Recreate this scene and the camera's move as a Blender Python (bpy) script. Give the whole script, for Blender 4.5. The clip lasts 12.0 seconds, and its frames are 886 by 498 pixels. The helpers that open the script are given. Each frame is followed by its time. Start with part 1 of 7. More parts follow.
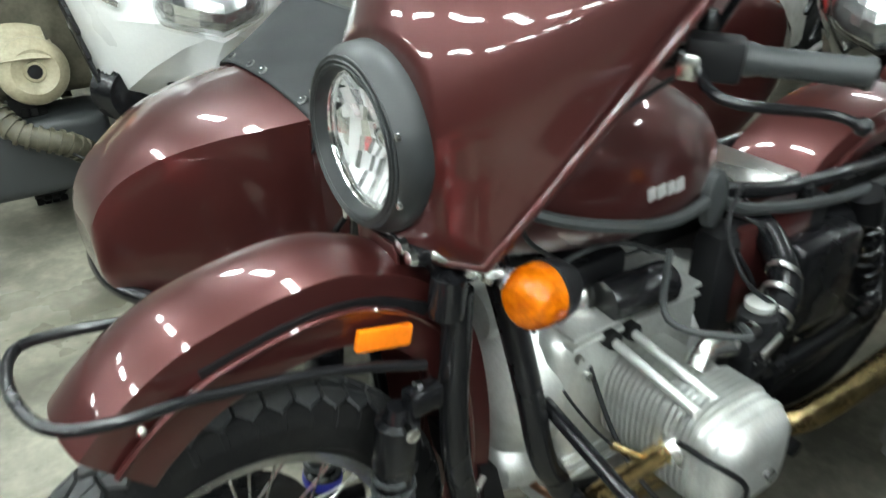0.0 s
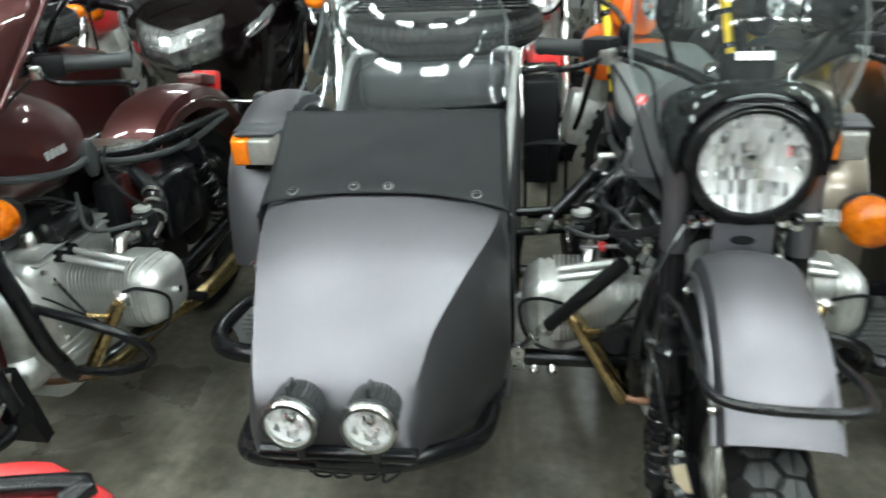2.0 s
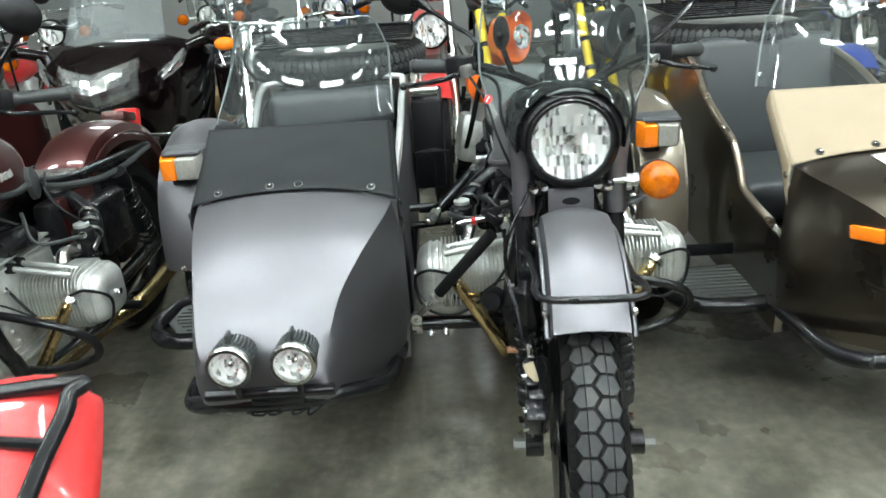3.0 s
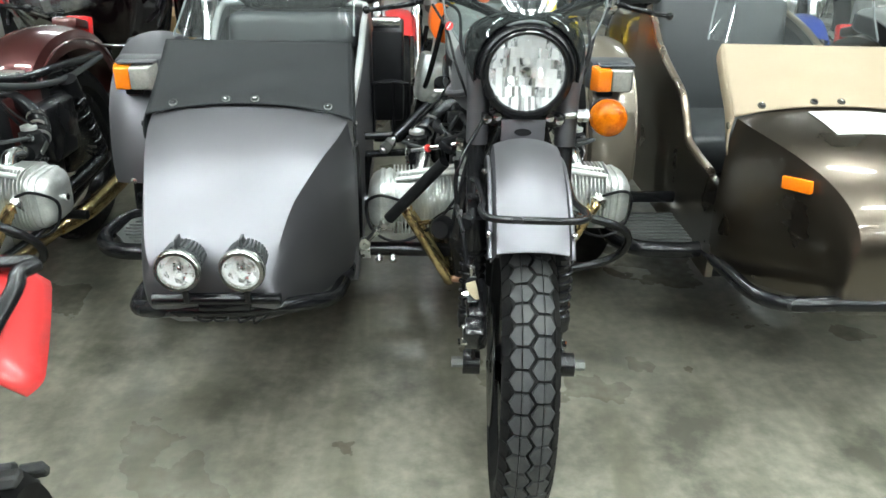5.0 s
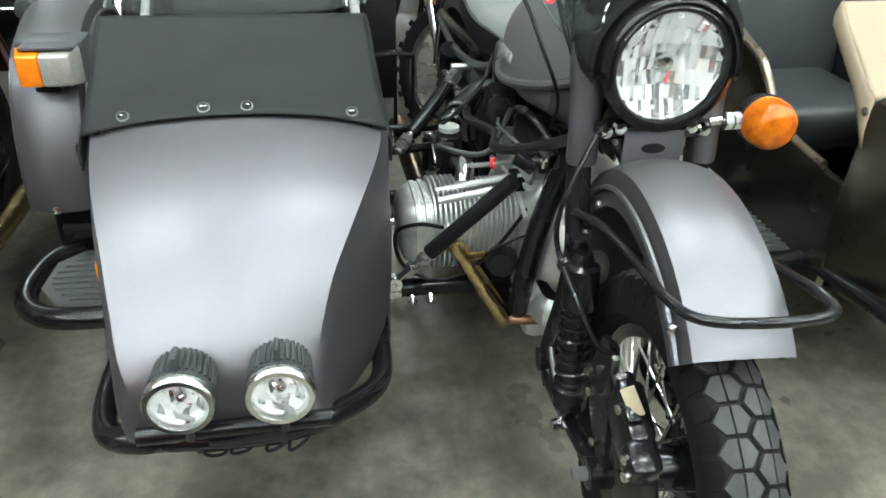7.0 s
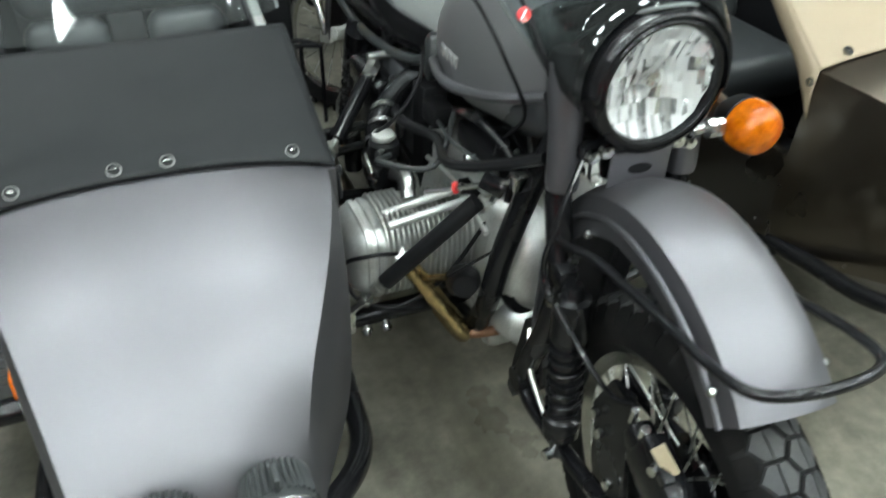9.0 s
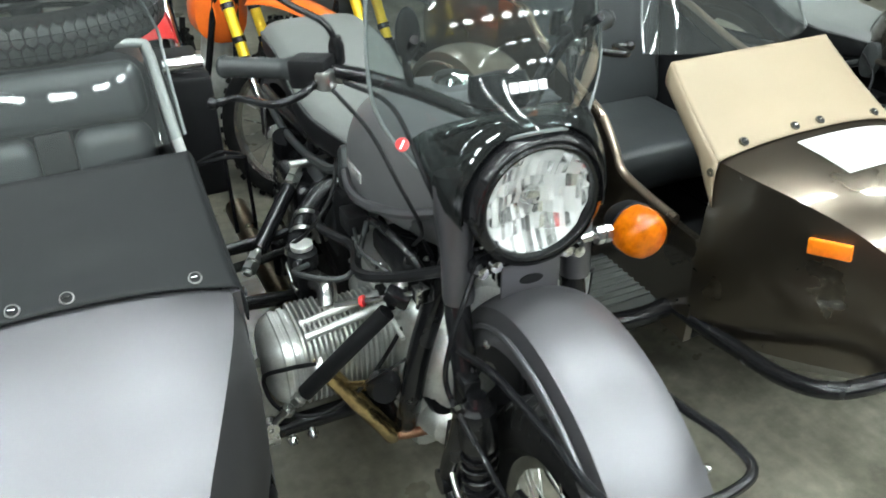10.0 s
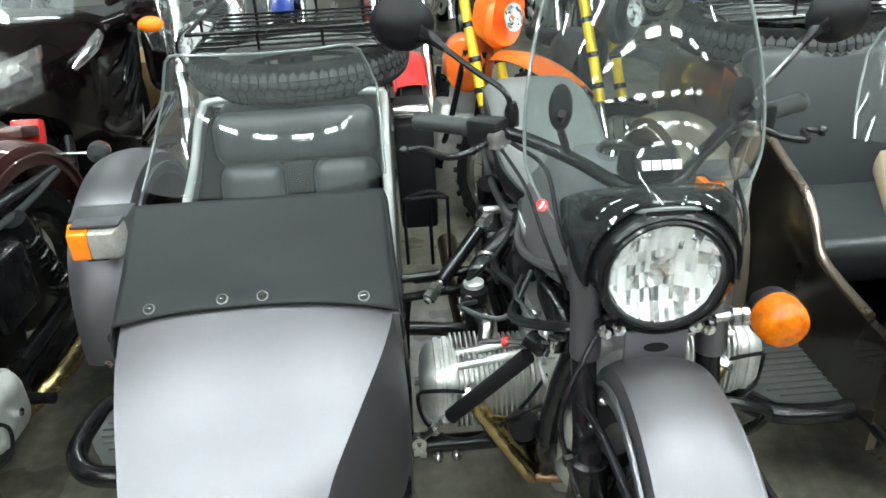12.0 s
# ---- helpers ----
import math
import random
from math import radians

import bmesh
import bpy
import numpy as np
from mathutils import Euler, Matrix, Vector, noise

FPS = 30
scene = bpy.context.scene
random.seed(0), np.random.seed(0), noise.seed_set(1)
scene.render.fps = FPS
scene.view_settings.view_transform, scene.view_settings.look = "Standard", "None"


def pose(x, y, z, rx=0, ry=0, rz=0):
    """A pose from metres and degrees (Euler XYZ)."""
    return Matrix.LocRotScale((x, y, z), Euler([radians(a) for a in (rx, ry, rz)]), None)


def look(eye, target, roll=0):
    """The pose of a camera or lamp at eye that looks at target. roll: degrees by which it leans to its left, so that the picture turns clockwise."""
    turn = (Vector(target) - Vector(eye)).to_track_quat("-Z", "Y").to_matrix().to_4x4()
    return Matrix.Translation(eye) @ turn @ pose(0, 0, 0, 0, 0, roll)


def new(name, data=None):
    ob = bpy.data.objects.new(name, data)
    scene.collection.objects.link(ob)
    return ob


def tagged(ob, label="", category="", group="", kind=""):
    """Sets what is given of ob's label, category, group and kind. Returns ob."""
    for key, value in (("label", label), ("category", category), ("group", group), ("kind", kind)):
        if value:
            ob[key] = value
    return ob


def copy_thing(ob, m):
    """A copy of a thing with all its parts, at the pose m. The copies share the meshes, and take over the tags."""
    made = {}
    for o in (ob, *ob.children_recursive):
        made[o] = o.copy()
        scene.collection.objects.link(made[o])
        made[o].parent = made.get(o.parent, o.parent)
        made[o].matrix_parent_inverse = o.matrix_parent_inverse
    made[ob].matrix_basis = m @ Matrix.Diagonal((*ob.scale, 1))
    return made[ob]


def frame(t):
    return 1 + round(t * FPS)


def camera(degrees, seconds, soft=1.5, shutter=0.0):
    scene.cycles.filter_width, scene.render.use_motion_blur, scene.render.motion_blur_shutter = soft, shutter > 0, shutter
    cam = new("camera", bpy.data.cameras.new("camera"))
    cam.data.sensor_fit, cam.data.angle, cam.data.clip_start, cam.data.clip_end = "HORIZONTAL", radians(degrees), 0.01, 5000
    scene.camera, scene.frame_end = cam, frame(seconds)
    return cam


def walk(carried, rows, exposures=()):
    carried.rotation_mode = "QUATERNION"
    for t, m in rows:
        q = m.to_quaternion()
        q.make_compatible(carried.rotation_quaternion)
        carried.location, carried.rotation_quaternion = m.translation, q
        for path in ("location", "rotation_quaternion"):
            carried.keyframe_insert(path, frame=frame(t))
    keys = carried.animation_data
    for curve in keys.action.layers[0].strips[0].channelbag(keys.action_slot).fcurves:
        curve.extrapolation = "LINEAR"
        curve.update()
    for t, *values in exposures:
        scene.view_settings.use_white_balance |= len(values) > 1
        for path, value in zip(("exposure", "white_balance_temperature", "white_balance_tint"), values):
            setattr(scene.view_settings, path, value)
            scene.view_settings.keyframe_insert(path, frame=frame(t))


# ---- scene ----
cam = camera(60.6, 12.0, shutter=0.4)
PATH = [
    (0, (-0.935, -0.479, 1.337), (-2.323, 0.591, 0.372), -1.0),
    (0.5, (-0.678, -0.617, 1.346), (-2.011, 0.499, 0.357), -5.2),
    (1, (-0.547, -0.828, 1.334), (-1.52, 0.63, 0.371), -4.3),
    (1.5, (-0.483, -1.065, 1.393), (-1.033, 0.618, 0.461), -2.5),
    (2, (-0.35, -1.26, 1.401), (-0.607, 0.533, 0.555), -3.0),
    (2.5, (-0.256, -1.469, 1.409), (-0.398, 0.355, 0.6), -4.4),
    (3, (-0.264, -1.663, 1.414), (-0.309, 0.186, 0.652), -4.3),
    (3.5, (-0.294, -1.851, 1.4), (-0.263, -0.006, 0.629), -2.8),
    (3.7, (-0.287, -1.898, 1.395), (-0.208, -0.056, 0.621), -1.8),
    (5.3, (-0.264, -1.666, 1.349), (-0.189, 0.116, 0.444), 1.3),
    (5.5, (-0.293, -1.609, 1.333), (-0.229, 0.167, 0.415), 1.0),
    (6, (-0.479, -1.405, 1.33), (-0.314, 0.355, 0.393), 0.7),
    (6.5, (-0.569, -1.269, 1.341), (-0.271, 0.459, 0.378), 1.9),
    (7, (-0.571, -1.098, 1.335), (-0.244, 0.582, 0.3), 1.7),
    (7.2, (-0.568, -1.042, 1.329), (-0.234, 0.606, 0.246), 1.8),
    (8.8, (-0.708, -0.816, 1.386), (-0.109, 0.648, 0.162), 1.5),
    (9, (-0.678, -0.82, 1.424), (-0.052, 0.654, 0.226), 1.6),
    (9.5, (-0.605, -0.824, 1.476), (0.076, 0.676, 0.342), 0.3),
    (10, (-0.545, -0.852, 1.515), (0.157, 0.689, 0.451), -0.6),
    (10.5, (-0.473, -0.907, 1.554), (0.114, 0.715, 0.541), -2.3),
    (11, (-0.447, -0.956, 1.58), (-0.145, 0.767, 0.612), -2.8),
    (11.5, (-0.44, -0.988, 1.593), (-0.318, 0.775, 0.657), -2.8),
    (12, (-0.394, -0.999, 1.578), (-0.306, 0.762, 0.634), -3.0),
]
walk(cam, [(t, look(eye, target, roll)) for t, eye, target, roll in PATH],
     exposures=[(0, -0.03), (0.5, 0.02), (1, -0.12), (1.5, -0.45), (2, -0.41), (2.5, -0.22), (3.5, -0.06), (5.5, 0.0), (7, -0.05), (9, -0.38), (9.5, -0.32), (10, -0.2), (10.5, -0.15), (11, -0.02), (12, 0.0)])

# ---- world and light ----
world = bpy.data.worlds.new("hall_world")
scene.world = world
world.use_nodes = True
world.node_tree.nodes["Background"].inputs[0].default_value = (0.55, 0.58, 0.56, 1)
world.node_tree.nodes["Background"].inputs[1].default_value = 0.012
LAMP_POWER = 111.0
LAMP_GRID = [(-6.2 + 2.05 * i + 0.45 * (j % 2), 0.55 - 2.0 * j) for j in range(4) for i in range(7)] + [(-3.0 + 3.2 * i, 6.0) for i in range(3)]

# ---- materials ----
def pbr(name, col, rough=0.5, metal=0.0, coat=0.0, var=0.12, big=5.0, fine=90.0, bump=0.03, rvar=0.12,
        trans=0.0, ior=1.45, spec=0.5, stain=None):
    m = bpy.data.materials.new(name)
    m.use_nodes = True
    nt = m.node_tree
    nodes, link = nt.nodes, nt.links.new
    b = nodes["Principled BSDF"]
    co = nodes.new("ShaderNodeTexCoord")
    n1 = nodes.new("ShaderNodeTexNoise")
    n1.inputs["Scale"].default_value = big
    n1.inputs["Detail"].default_value = 6
    n2 = nodes.new("ShaderNodeTexNoise")
    n2.inputs["Scale"].default_value = fine
    n2.inputs["Detail"].default_value = 4
    for n in (n1, n2):
        link(co.outputs["Object"], n.inputs["Vector"])
    add = nodes.new("ShaderNodeMath")
    add.operation = "ADD"
    link(n1.outputs["Fac"], add.inputs[0])
    link(n2.outputs["Fac"], add.inputs[1])
    rng = nodes.new("ShaderNodeMapRange")
    rng.inputs["From Min"].default_value, rng.inputs["From Max"].default_value = 0.65, 1.35
    rng.inputs["To Min"].default_value, rng.inputs["To Max"].default_value = 1 - var, 1 + var
    link(add.outputs[0], rng.inputs["Value"])
    mul = nodes.new("ShaderNodeVectorMath")
    mul.operation = "SCALE"
    mul.inputs[0].default_value = col
    link(rng.outputs[0], mul.inputs["Scale"])
    colour = mul.outputs[0]
    if stain:
        scol, amount, sc = stain
        n3 = nodes.new("ShaderNodeTexNoise")
        n3.inputs["Scale"].default_value = sc
        n3.inputs["Detail"].default_value = 8
        n3.inputs["Roughness"].default_value = 0.65
        link(co.outputs["Object"], n3.inputs["Vector"])
        r3 = nodes.new("ShaderNodeMapRange")
        r3.inputs["From Min"].default_value, r3.inputs["From Max"].default_value = 0.46, 0.64
        r3.inputs["To Max"].default_value = amount
        link(n3.outputs["Fac"], r3.inputs["Value"])
        mix = nodes.new("ShaderNodeMix")
        mix.data_type = "RGBA"
        link(r3.outputs[0], mix.inputs["Factor"])
        link(colour, mix.inputs["A"])
        mix.inputs["B"].default_value = (*scol, 1)
        colour = mix.outputs["Result"]
    link(colour, b.inputs["Base Color"])
    rr = nodes.new("ShaderNodeMapRange")
    rr.inputs["From Min"].default_value, rr.inputs["From Max"].default_value = 0.3, 0.7
    rr.inputs["To Min"].default_value = max(0.02, rough * (1 - rvar))
    rr.inputs["To Max"].default_value = min(1.0, rough * (1 + rvar))
    link(n1.outputs["Fac"], rr.inputs["Value"])
    link(rr.outputs[0], b.inputs["Roughness"])
    b.inputs["Metallic"].default_value = metal
    b.inputs["Coat Weight"].default_value = coat
    b.inputs["Coat Roughness"].default_value = 0.04
    b.inputs["IOR"].default_value = ior
    b.inputs["Specular IOR Level"].default_value = spec
    b.inputs["Transmission Weight"].default_value = trans
    if bump > 0:
        bp = nodes.new("ShaderNodeBump")
        bp.inputs["Strength"].default_value = bump
        bp.inputs["Distance"].default_value = 0.004
        link(n2.outputs["Fac"], bp.inputs["Height"])
        link(bp.outputs[0], b.inputs["Normal"])
    return m


def sheet_glass(name, tint, gloss=0.06, haze=0.0):
    """Thin clear plastic: light passes straight, the surface mirrors by its angle. haze: pale diffuse share that stands
    in for reflected ceiling light.
    """
    m = bpy.data.materials.new(name)
    m.use_nodes = True
    nt = m.node_tree
    nodes, link = nt.nodes, nt.links.new
    nodes.clear()
    out = nodes.new("ShaderNodeOutputMaterial")
    tr = nodes.new("ShaderNodeBsdfTransparent")
    tr.inputs[0].default_value = (*tint, 1)
    gl = nodes.new("ShaderNodeBsdfGlossy")
    gl.inputs["Roughness"].default_value = 0.03
    co = nodes.new("ShaderNodeTexCoord")
    n = nodes.new("ShaderNodeTexNoise")
    n.inputs["Scale"].default_value = 6
    bp = nodes.new("ShaderNodeBump")
    bp.inputs["Strength"].default_value = 0.02
    bp.inputs["Distance"].default_value = 0.01
    link(co.outputs["Object"], n.inputs["Vector"])
    link(n.outputs["Fac"], bp.inputs["Height"])
    link(bp.outputs[0], gl.inputs["Normal"])
    fr = nodes.new("ShaderNodeFresnel")
    fr.inputs["IOR"].default_value = 1.4
    ad = nodes.new("ShaderNodeMath")
    ad.operation = "ADD"
    ad.inputs[1].default_value = gloss
    link(fr.outputs[0], ad.inputs[0])
    mx = nodes.new("ShaderNodeMixShader")
    link(ad.outputs[0], mx.inputs[0])
    df = nodes.new("ShaderNodeBsdfDiffuse")
    df.inputs[0].default_value = (0.6, 0.64, 0.64, 1)
    hz = nodes.new("ShaderNodeMixShader")
    hz.inputs[0].default_value = haze
    link(tr.outputs[0], hz.inputs[1])
    link(df.outputs[0], hz.inputs[2])
    link(hz.outputs[0], mx.inputs[1])
    link(gl.outputs[0], mx.inputs[2])
    link(mx.outputs[0], out.inputs["Surface"])
    return m


def glow(name, col, power):
    m = bpy.data.materials.new(name)
    m.use_nodes = True
    b = m.node_tree.nodes["Principled BSDF"]
    b.inputs["Base Color"].default_value = (0.8, 0.8, 0.8, 1)
    b.inputs["Emission Color"].default_value = (*col, 1)
    b.inputs["Emission Strength"].default_value = power
    return m


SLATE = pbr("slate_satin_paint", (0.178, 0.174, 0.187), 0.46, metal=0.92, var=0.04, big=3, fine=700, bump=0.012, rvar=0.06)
# The same slate, lightened: lamp light on the tank is put into the colour.
SLATE_LIT = pbr("slate_lit_paint", (0.27, 0.268, 0.277), 0.43, metal=0.76, var=0.04, big=3, fine=700, bump=0.012, rvar=0.06)
# Matt slate of the lamp hood; also paints shade under the grey tank.
SLATE_DARK = pbr("slate_matt_and_shade", (0.065, 0.067, 0.072), 0.42, metal=0.3, var=0.06, fine=600, bump=0.012)
MAROON = pbr("maroon_gloss_paint", (0.064, 0.0152, 0.0140), 0.34, metal=0.55, coat=1.0, var=0.06, fine=900, bump=0.004)
TAUPE = pbr("taupe_gloss_paint", (0.118, 0.097, 0.076), 0.30, metal=0.97, coat=0.9, var=0.05, fine=900, bump=0.004)
# Taupe with a paler base colour, for the sidecar mudguard.
TAUPE_PALE = pbr("taupe_pale_gloss", (0.27, 0.232, 0.185), 0.32, metal=0.7, coat=0.9, var=0.05, fine=900, bump=0.004)
BLACK = pbr("black_powder_coat", (0.007, 0.007, 0.008), 0.26, coat=0.2, var=0.2, fine=400, bump=0.02, spec=0.35)
BLACK_MATT = pbr("black_plastic", (0.008, 0.008, 0.009), 0.45, var=0.2, fine=500, bump=0.05, spec=0.22)
GREY_PLASTIC = pbr("dark_grey_plastic", (0.032, 0.035, 0.036), 0.45, var=0.1, fine=500, bump=0.05)
DARK_RIM = pbr("dark_ribbed_plastic", (0.022, 0.024, 0.025), 0.42, var=0.1, fine=500, bump=0.05)
RUBBER = pbr("tyre_rubber", (0.007, 0.007, 0.0074), 0.65, spec=0.12, var=0.25, big=12, fine=300, bump=0.08, stain=((0.03, 0.028, 0.025), 0.25, 9))
TREAD = pbr("worn_tread_rubber", (0.025, 0.0263, 0.0275), 0.6, var=0.25, big=20, fine=300, bump=0.1, stain=((0.065, 0.063, 0.058), 0.4, 14))
CHROME = pbr("chrome", (0.78, 0.78, 0.77), 0.08, metal=1.0, var=0.04, bump=0.005)
STEEL = pbr("zinc_plated_steel", (0.62, 0.62, 0.60), 0.28, metal=1.0, var=0.1, fine=200, bump=0.03)
ALU = pbr("cast_aluminium", (0.70, 0.71, 0.69), 0.42, metal=0.78, var=0.14, big=12, fine=260, bump=0.12, stain=((0.30, 0.29, 0.26), 0.4, 10))
DARK_CAST = pbr("dull_cast_metal", (0.20, 0.20, 0.195), 0.45, metal=0.8, var=0.2, big=12, fine=260, bump=0.12)
ALU_BRIGHT = pbr("machined_aluminium", (0.78, 0.78, 0.75), 0.25, metal=1.0, var=0.08, fine=200, bump=0.05)
BRASS = pbr("heat_tinted_exhaust", (0.66, 0.50, 0.25), 0.22, metal=1.0, var=0.3, big=14, fine=60, bump=1.2, stain=((0.46, 0.27, 0.13), 0.4, 9))
# Darker and browner than the other exhausts, for the inner muffler.
DULL_PIPE = pbr("dull_exhaust", (0.14, 0.115, 0.08), 0.3, metal=1.0, var=0.3, big=10)
COPPER = pbr("burnt_exhaust", (0.36, 0.20, 0.13), 0.35, metal=1.0, var=0.25, big=9)
VINYL = pbr("charcoal_vinyl_cover", (0.0145, 0.0157, 0.0169), 0.62, spec=0.25, var=0.12, big=4, fine=900, bump=0.15)
VINYL_BEIGE = pbr("beige_vinyl_cover", (0.285, 0.222, 0.152), 0.6, var=0.06, big=4, fine=900, bump=0.12)
LEATHER = pbr("black_seat_vinyl", (0.034, 0.037, 0.039), 0.36, var=0.1, fine=350, bump=0.12)
SADDLE = pbr("grey_saddle_vinyl", (0.13, 0.136, 0.132), 0.5, var=0.1, fine=350, bump=0.12)
SLOT_LAMP = pbr("lamp_mirror", (0.9, 0.9, 0.9), 0.12, metal=0.93, var=0.1, bump=0.05)
AMBER = pbr("amber_lens", (0.92, 0.21, 0.008), 0.10, coat=1.0, var=0.12, big=40, fine=120, bump=0.1)
CLEAR_LENS = pbr("frosted_clear_lens", (0.27, 0.26, 0.24), 0.12, coat=1.0, var=0.15, big=40, fine=160, bump=0.1)
RED_LENS = pbr("red_lens", (0.6, 0.02, 0.02), 0.1, coat=1.0, var=0.1)
MIRROR_BOWL = pbr("faceted_reflector", (0.93, 0.93, 0.92), 0.11, metal=0.45, var=0.05, big=20, fine=60, bump=0.15)
MIRROR_FACET = pbr("bright_mirror_facet", (0.95, 0.95, 0.95), 0.08, metal=0.9, var=0.03, bump=0.0)
LENS = sheet_glass("headlight_glass", (0.96, 0.97, 0.97), 0.03)
SCREEN = sheet_glass("clear_screen", (0.78, 0.82, 0.815), 0.025, 0.045)
# Darker blotches in the colour stand in for shaded facets inside the drum.
AMBER_DRUM = pbr("amber_drum_lens", (0.80, 0.19, 0.002), 0.22, coat=0.15, spec=0.3, trans=0.35, var=0.4, big=30, fine=90, bump=0.12, stain=((0.42, 0.055, 0.001), 0.7, 26))
SCREEN_BAR = sheet_glass("clear_thick_screen", (0.55, 0.61, 0.605), 0.012, 0.03)
SMOKE_FOOT = sheet_glass("dark_smoked_plastic", (0.20, 0.225, 0.22), 0.02, 0.02)
SCREEN_RIM = pbr("screen_rim", (0.16, 0.175, 0.175), 0.2, coat=0.6, var=0.1)
TAN_TRIM = pbr("taupe_bright_trim", (0.42, 0.34, 0.27), 0.28, metal=0.9, coat=0.5, var=0.06, bump=0.004)
# Extra haze here paints ceiling reflections onto the touring screen.
SCREEN_SMOKE = sheet_glass("smoked_screen", (0.62, 0.66, 0.66), 0.06, 0.21)
WHITE_PAINT = pbr("white_gloss_paint", (0.84, 0.85, 0.85), 0.3, coat=0.8, var=0.04)
WHITE_PRINT = pbr("white_print", (0.8, 0.8, 0.8), 0.5, var=0.04)
PAPER = pbr("white_paper", (0.82, 0.81, 0.78), 0.7, var=0.03)
GREY_PRINT = pbr("silver_print", (0.34, 0.335, 0.33), 0.4, var=0.05)
ORANGE = pbr("orange_plastic", (0.85, 0.16, 0.02), 0.32, coat=0.4, var=0.08)
RED = pbr("red_plastic", (0.62, 0.035, 0.035), 0.35, coat=0.5, var=0.08, stain=((0.66, 0.12, 0.12), 0.4, 6))
YELLOW = pbr("gold_anodised_tube", (0.85, 0.58, 0.03), 0.3, metal=0.35, var=0.06)
BLUE = pbr("blue_gloss_paint", (0.02, 0.05, 0.28), 0.3, coat=0.8, var=0.1)
BEIGE = pbr("beige_field_paint", (0.36, 0.32, 0.22), 0.55, var=0.2, big=8, stain=((0.10, 0.09, 0.06), 0.6, 5), bump=0.06)
OLIVE = pbr("olive_brown_metal", (0.060, 0.054, 0.036), 0.55, var=0.3, big=8, stain=((0.17, 0.155, 0.11), 0.35, 9), bump=0.06)
TAG = pbr("buff_card_tag", (0.26, 0.21, 0.135), 0.7, var=0.1)
CARDBOARD = pbr("brown_cardboard", (0.42, 0.27, 0.13), 0.8, var=0.1, bump=0.05)
TAN_BAG = pbr("tan_leather", (0.30, 0.16, 0.06), 0.5, var=0.2)
BLUE_CAP = pbr("blue_plastic", (0.015, 0.02, 0.22), 0.4)
CONCRETE = pbr("sealed_concrete", (0.190, 0.179, 0.143), 0.34, var=0.34, big=1.6, fine=26, bump=0.02, rvar=0.4,
               stain=((0.060, 0.058, 0.045), 0.85, 2.9), spec=0.5)


def add_streaks(m, col, amount):
    """Long darker streaks drawn along the floor."""
    nodes, link = m.node_tree.nodes, m.node_tree.links.new
    b = nodes["Principled BSDF"]
    base = b.inputs["Base Color"].links[0].from_socket
    co = nodes.new("ShaderNodeTexCoord")
    mp = nodes.new("ShaderNodeMapping")
    mp.inputs["Scale"].default_value = (5.5, 0.9, 1)
    mp.inputs["Rotation"].default_value = (0, 0, 0.16)
    n = nodes.new("ShaderNodeTexNoise")
    n.inputs["Scale"].default_value = 1.0
    n.inputs["Detail"].default_value = 5
    n.inputs["Distortion"].default_value = 0.6
    link(co.outputs["Object"], mp.inputs["Vector"])
    link(mp.outputs[0], n.inputs["Vector"])
    r = nodes.new("ShaderNodeMapRange")
    r.inputs["From Min"].default_value, r.inputs["From Max"].default_value = 0.50, 0.68
    r.inputs["To Max"].default_value = amount
    link(n.outputs["Fac"], r.inputs["Value"])
    mix = nodes.new("ShaderNodeMix")
    mix.data_type = "RGBA"
    link(r.outputs[0], mix.inputs["Factor"])
    link(base, mix.inputs["A"])
    mix.inputs["B"].default_value = (*col, 1)
    link(mix.outputs["Result"], b.inputs["Base Color"])


add_streaks(CONCRETE, (0.085, 0.080, 0.056), 0.62)
WALLPAINT = pbr("grey_wall_paint", (0.30, 0.30, 0.29), 0.7, var=0.1, big=0.6)
DARK_WALL = pbr("dark_unseen_wall", (0.15, 0.15, 0.145), 0.7, var=0.1, big=0.6)
STEP = pbr("grey_step_rubber", (0.055, 0.058, 0.056), 0.5, var=0.15, fine=300, bump=0.06)
TRIM = pbr("light_grey_trim", (0.46, 0.47, 0.46), 0.34, metal=0.5, var=0.08, bump=0.02)
CEIL = pbr("ceiling_deck", (0.36, 0.366, 0.355), 0.7, var=0.15, big=0.7)
BEAM = pbr("dark_beam_paint", (0.07, 0.07, 0.07), 0.6, var=0.15)
LIGHT = glow("lamp_diffuser", (0.89, 1.0, 0.985), LAMP_POWER)


# ---- mesh tools ----
def smooth_path(pts, steps=6, closed=False):
    pts = [Vector(p) for p in pts]
    if len(pts) < 3:
        return pts
    n, out = len(pts), []
    for i in range(n if closed else n - 1):
        p1, p2 = pts[i], pts[(i + 1) % n]
        p0 = pts[(i - 1) % n] if closed or i else p1 + (p1 - p2)
        p3 = pts[(i + 2) % n] if closed or i + 2 < n else p2 + (p2 - p1)
        for k in range(steps):
            u = k / steps
            out.append(0.5 * (2 * p1 + (p2 - p0) * u + (2 * p0 - 5 * p1 + 4 * p2 - p3) * u * u + (3 * p1 - p0 - 3 * p2 + p3) * u ** 3))
    if not closed:
        out.append(pts[-1])
    return out


def rings(b, loops, closed=False, caps=True):
    """Skin a row of equal vertex loops."""
    rows = [[b.verts.new(p) for p in loop] for loop in loops]
    n = len(rows[0])
    for i in range(len(rows) if closed else len(rows) - 1):
        a, c = rows[i], rows[(i + 1) % len(rows)]
        for k in range(n):
            b.faces.new((a[k], a[(k + 1) % n], c[(k + 1) % n], c[k]))
    if caps and not closed:
        b.faces.new(rows[0][::-1])
        b.faces.new(rows[-1])
    return b


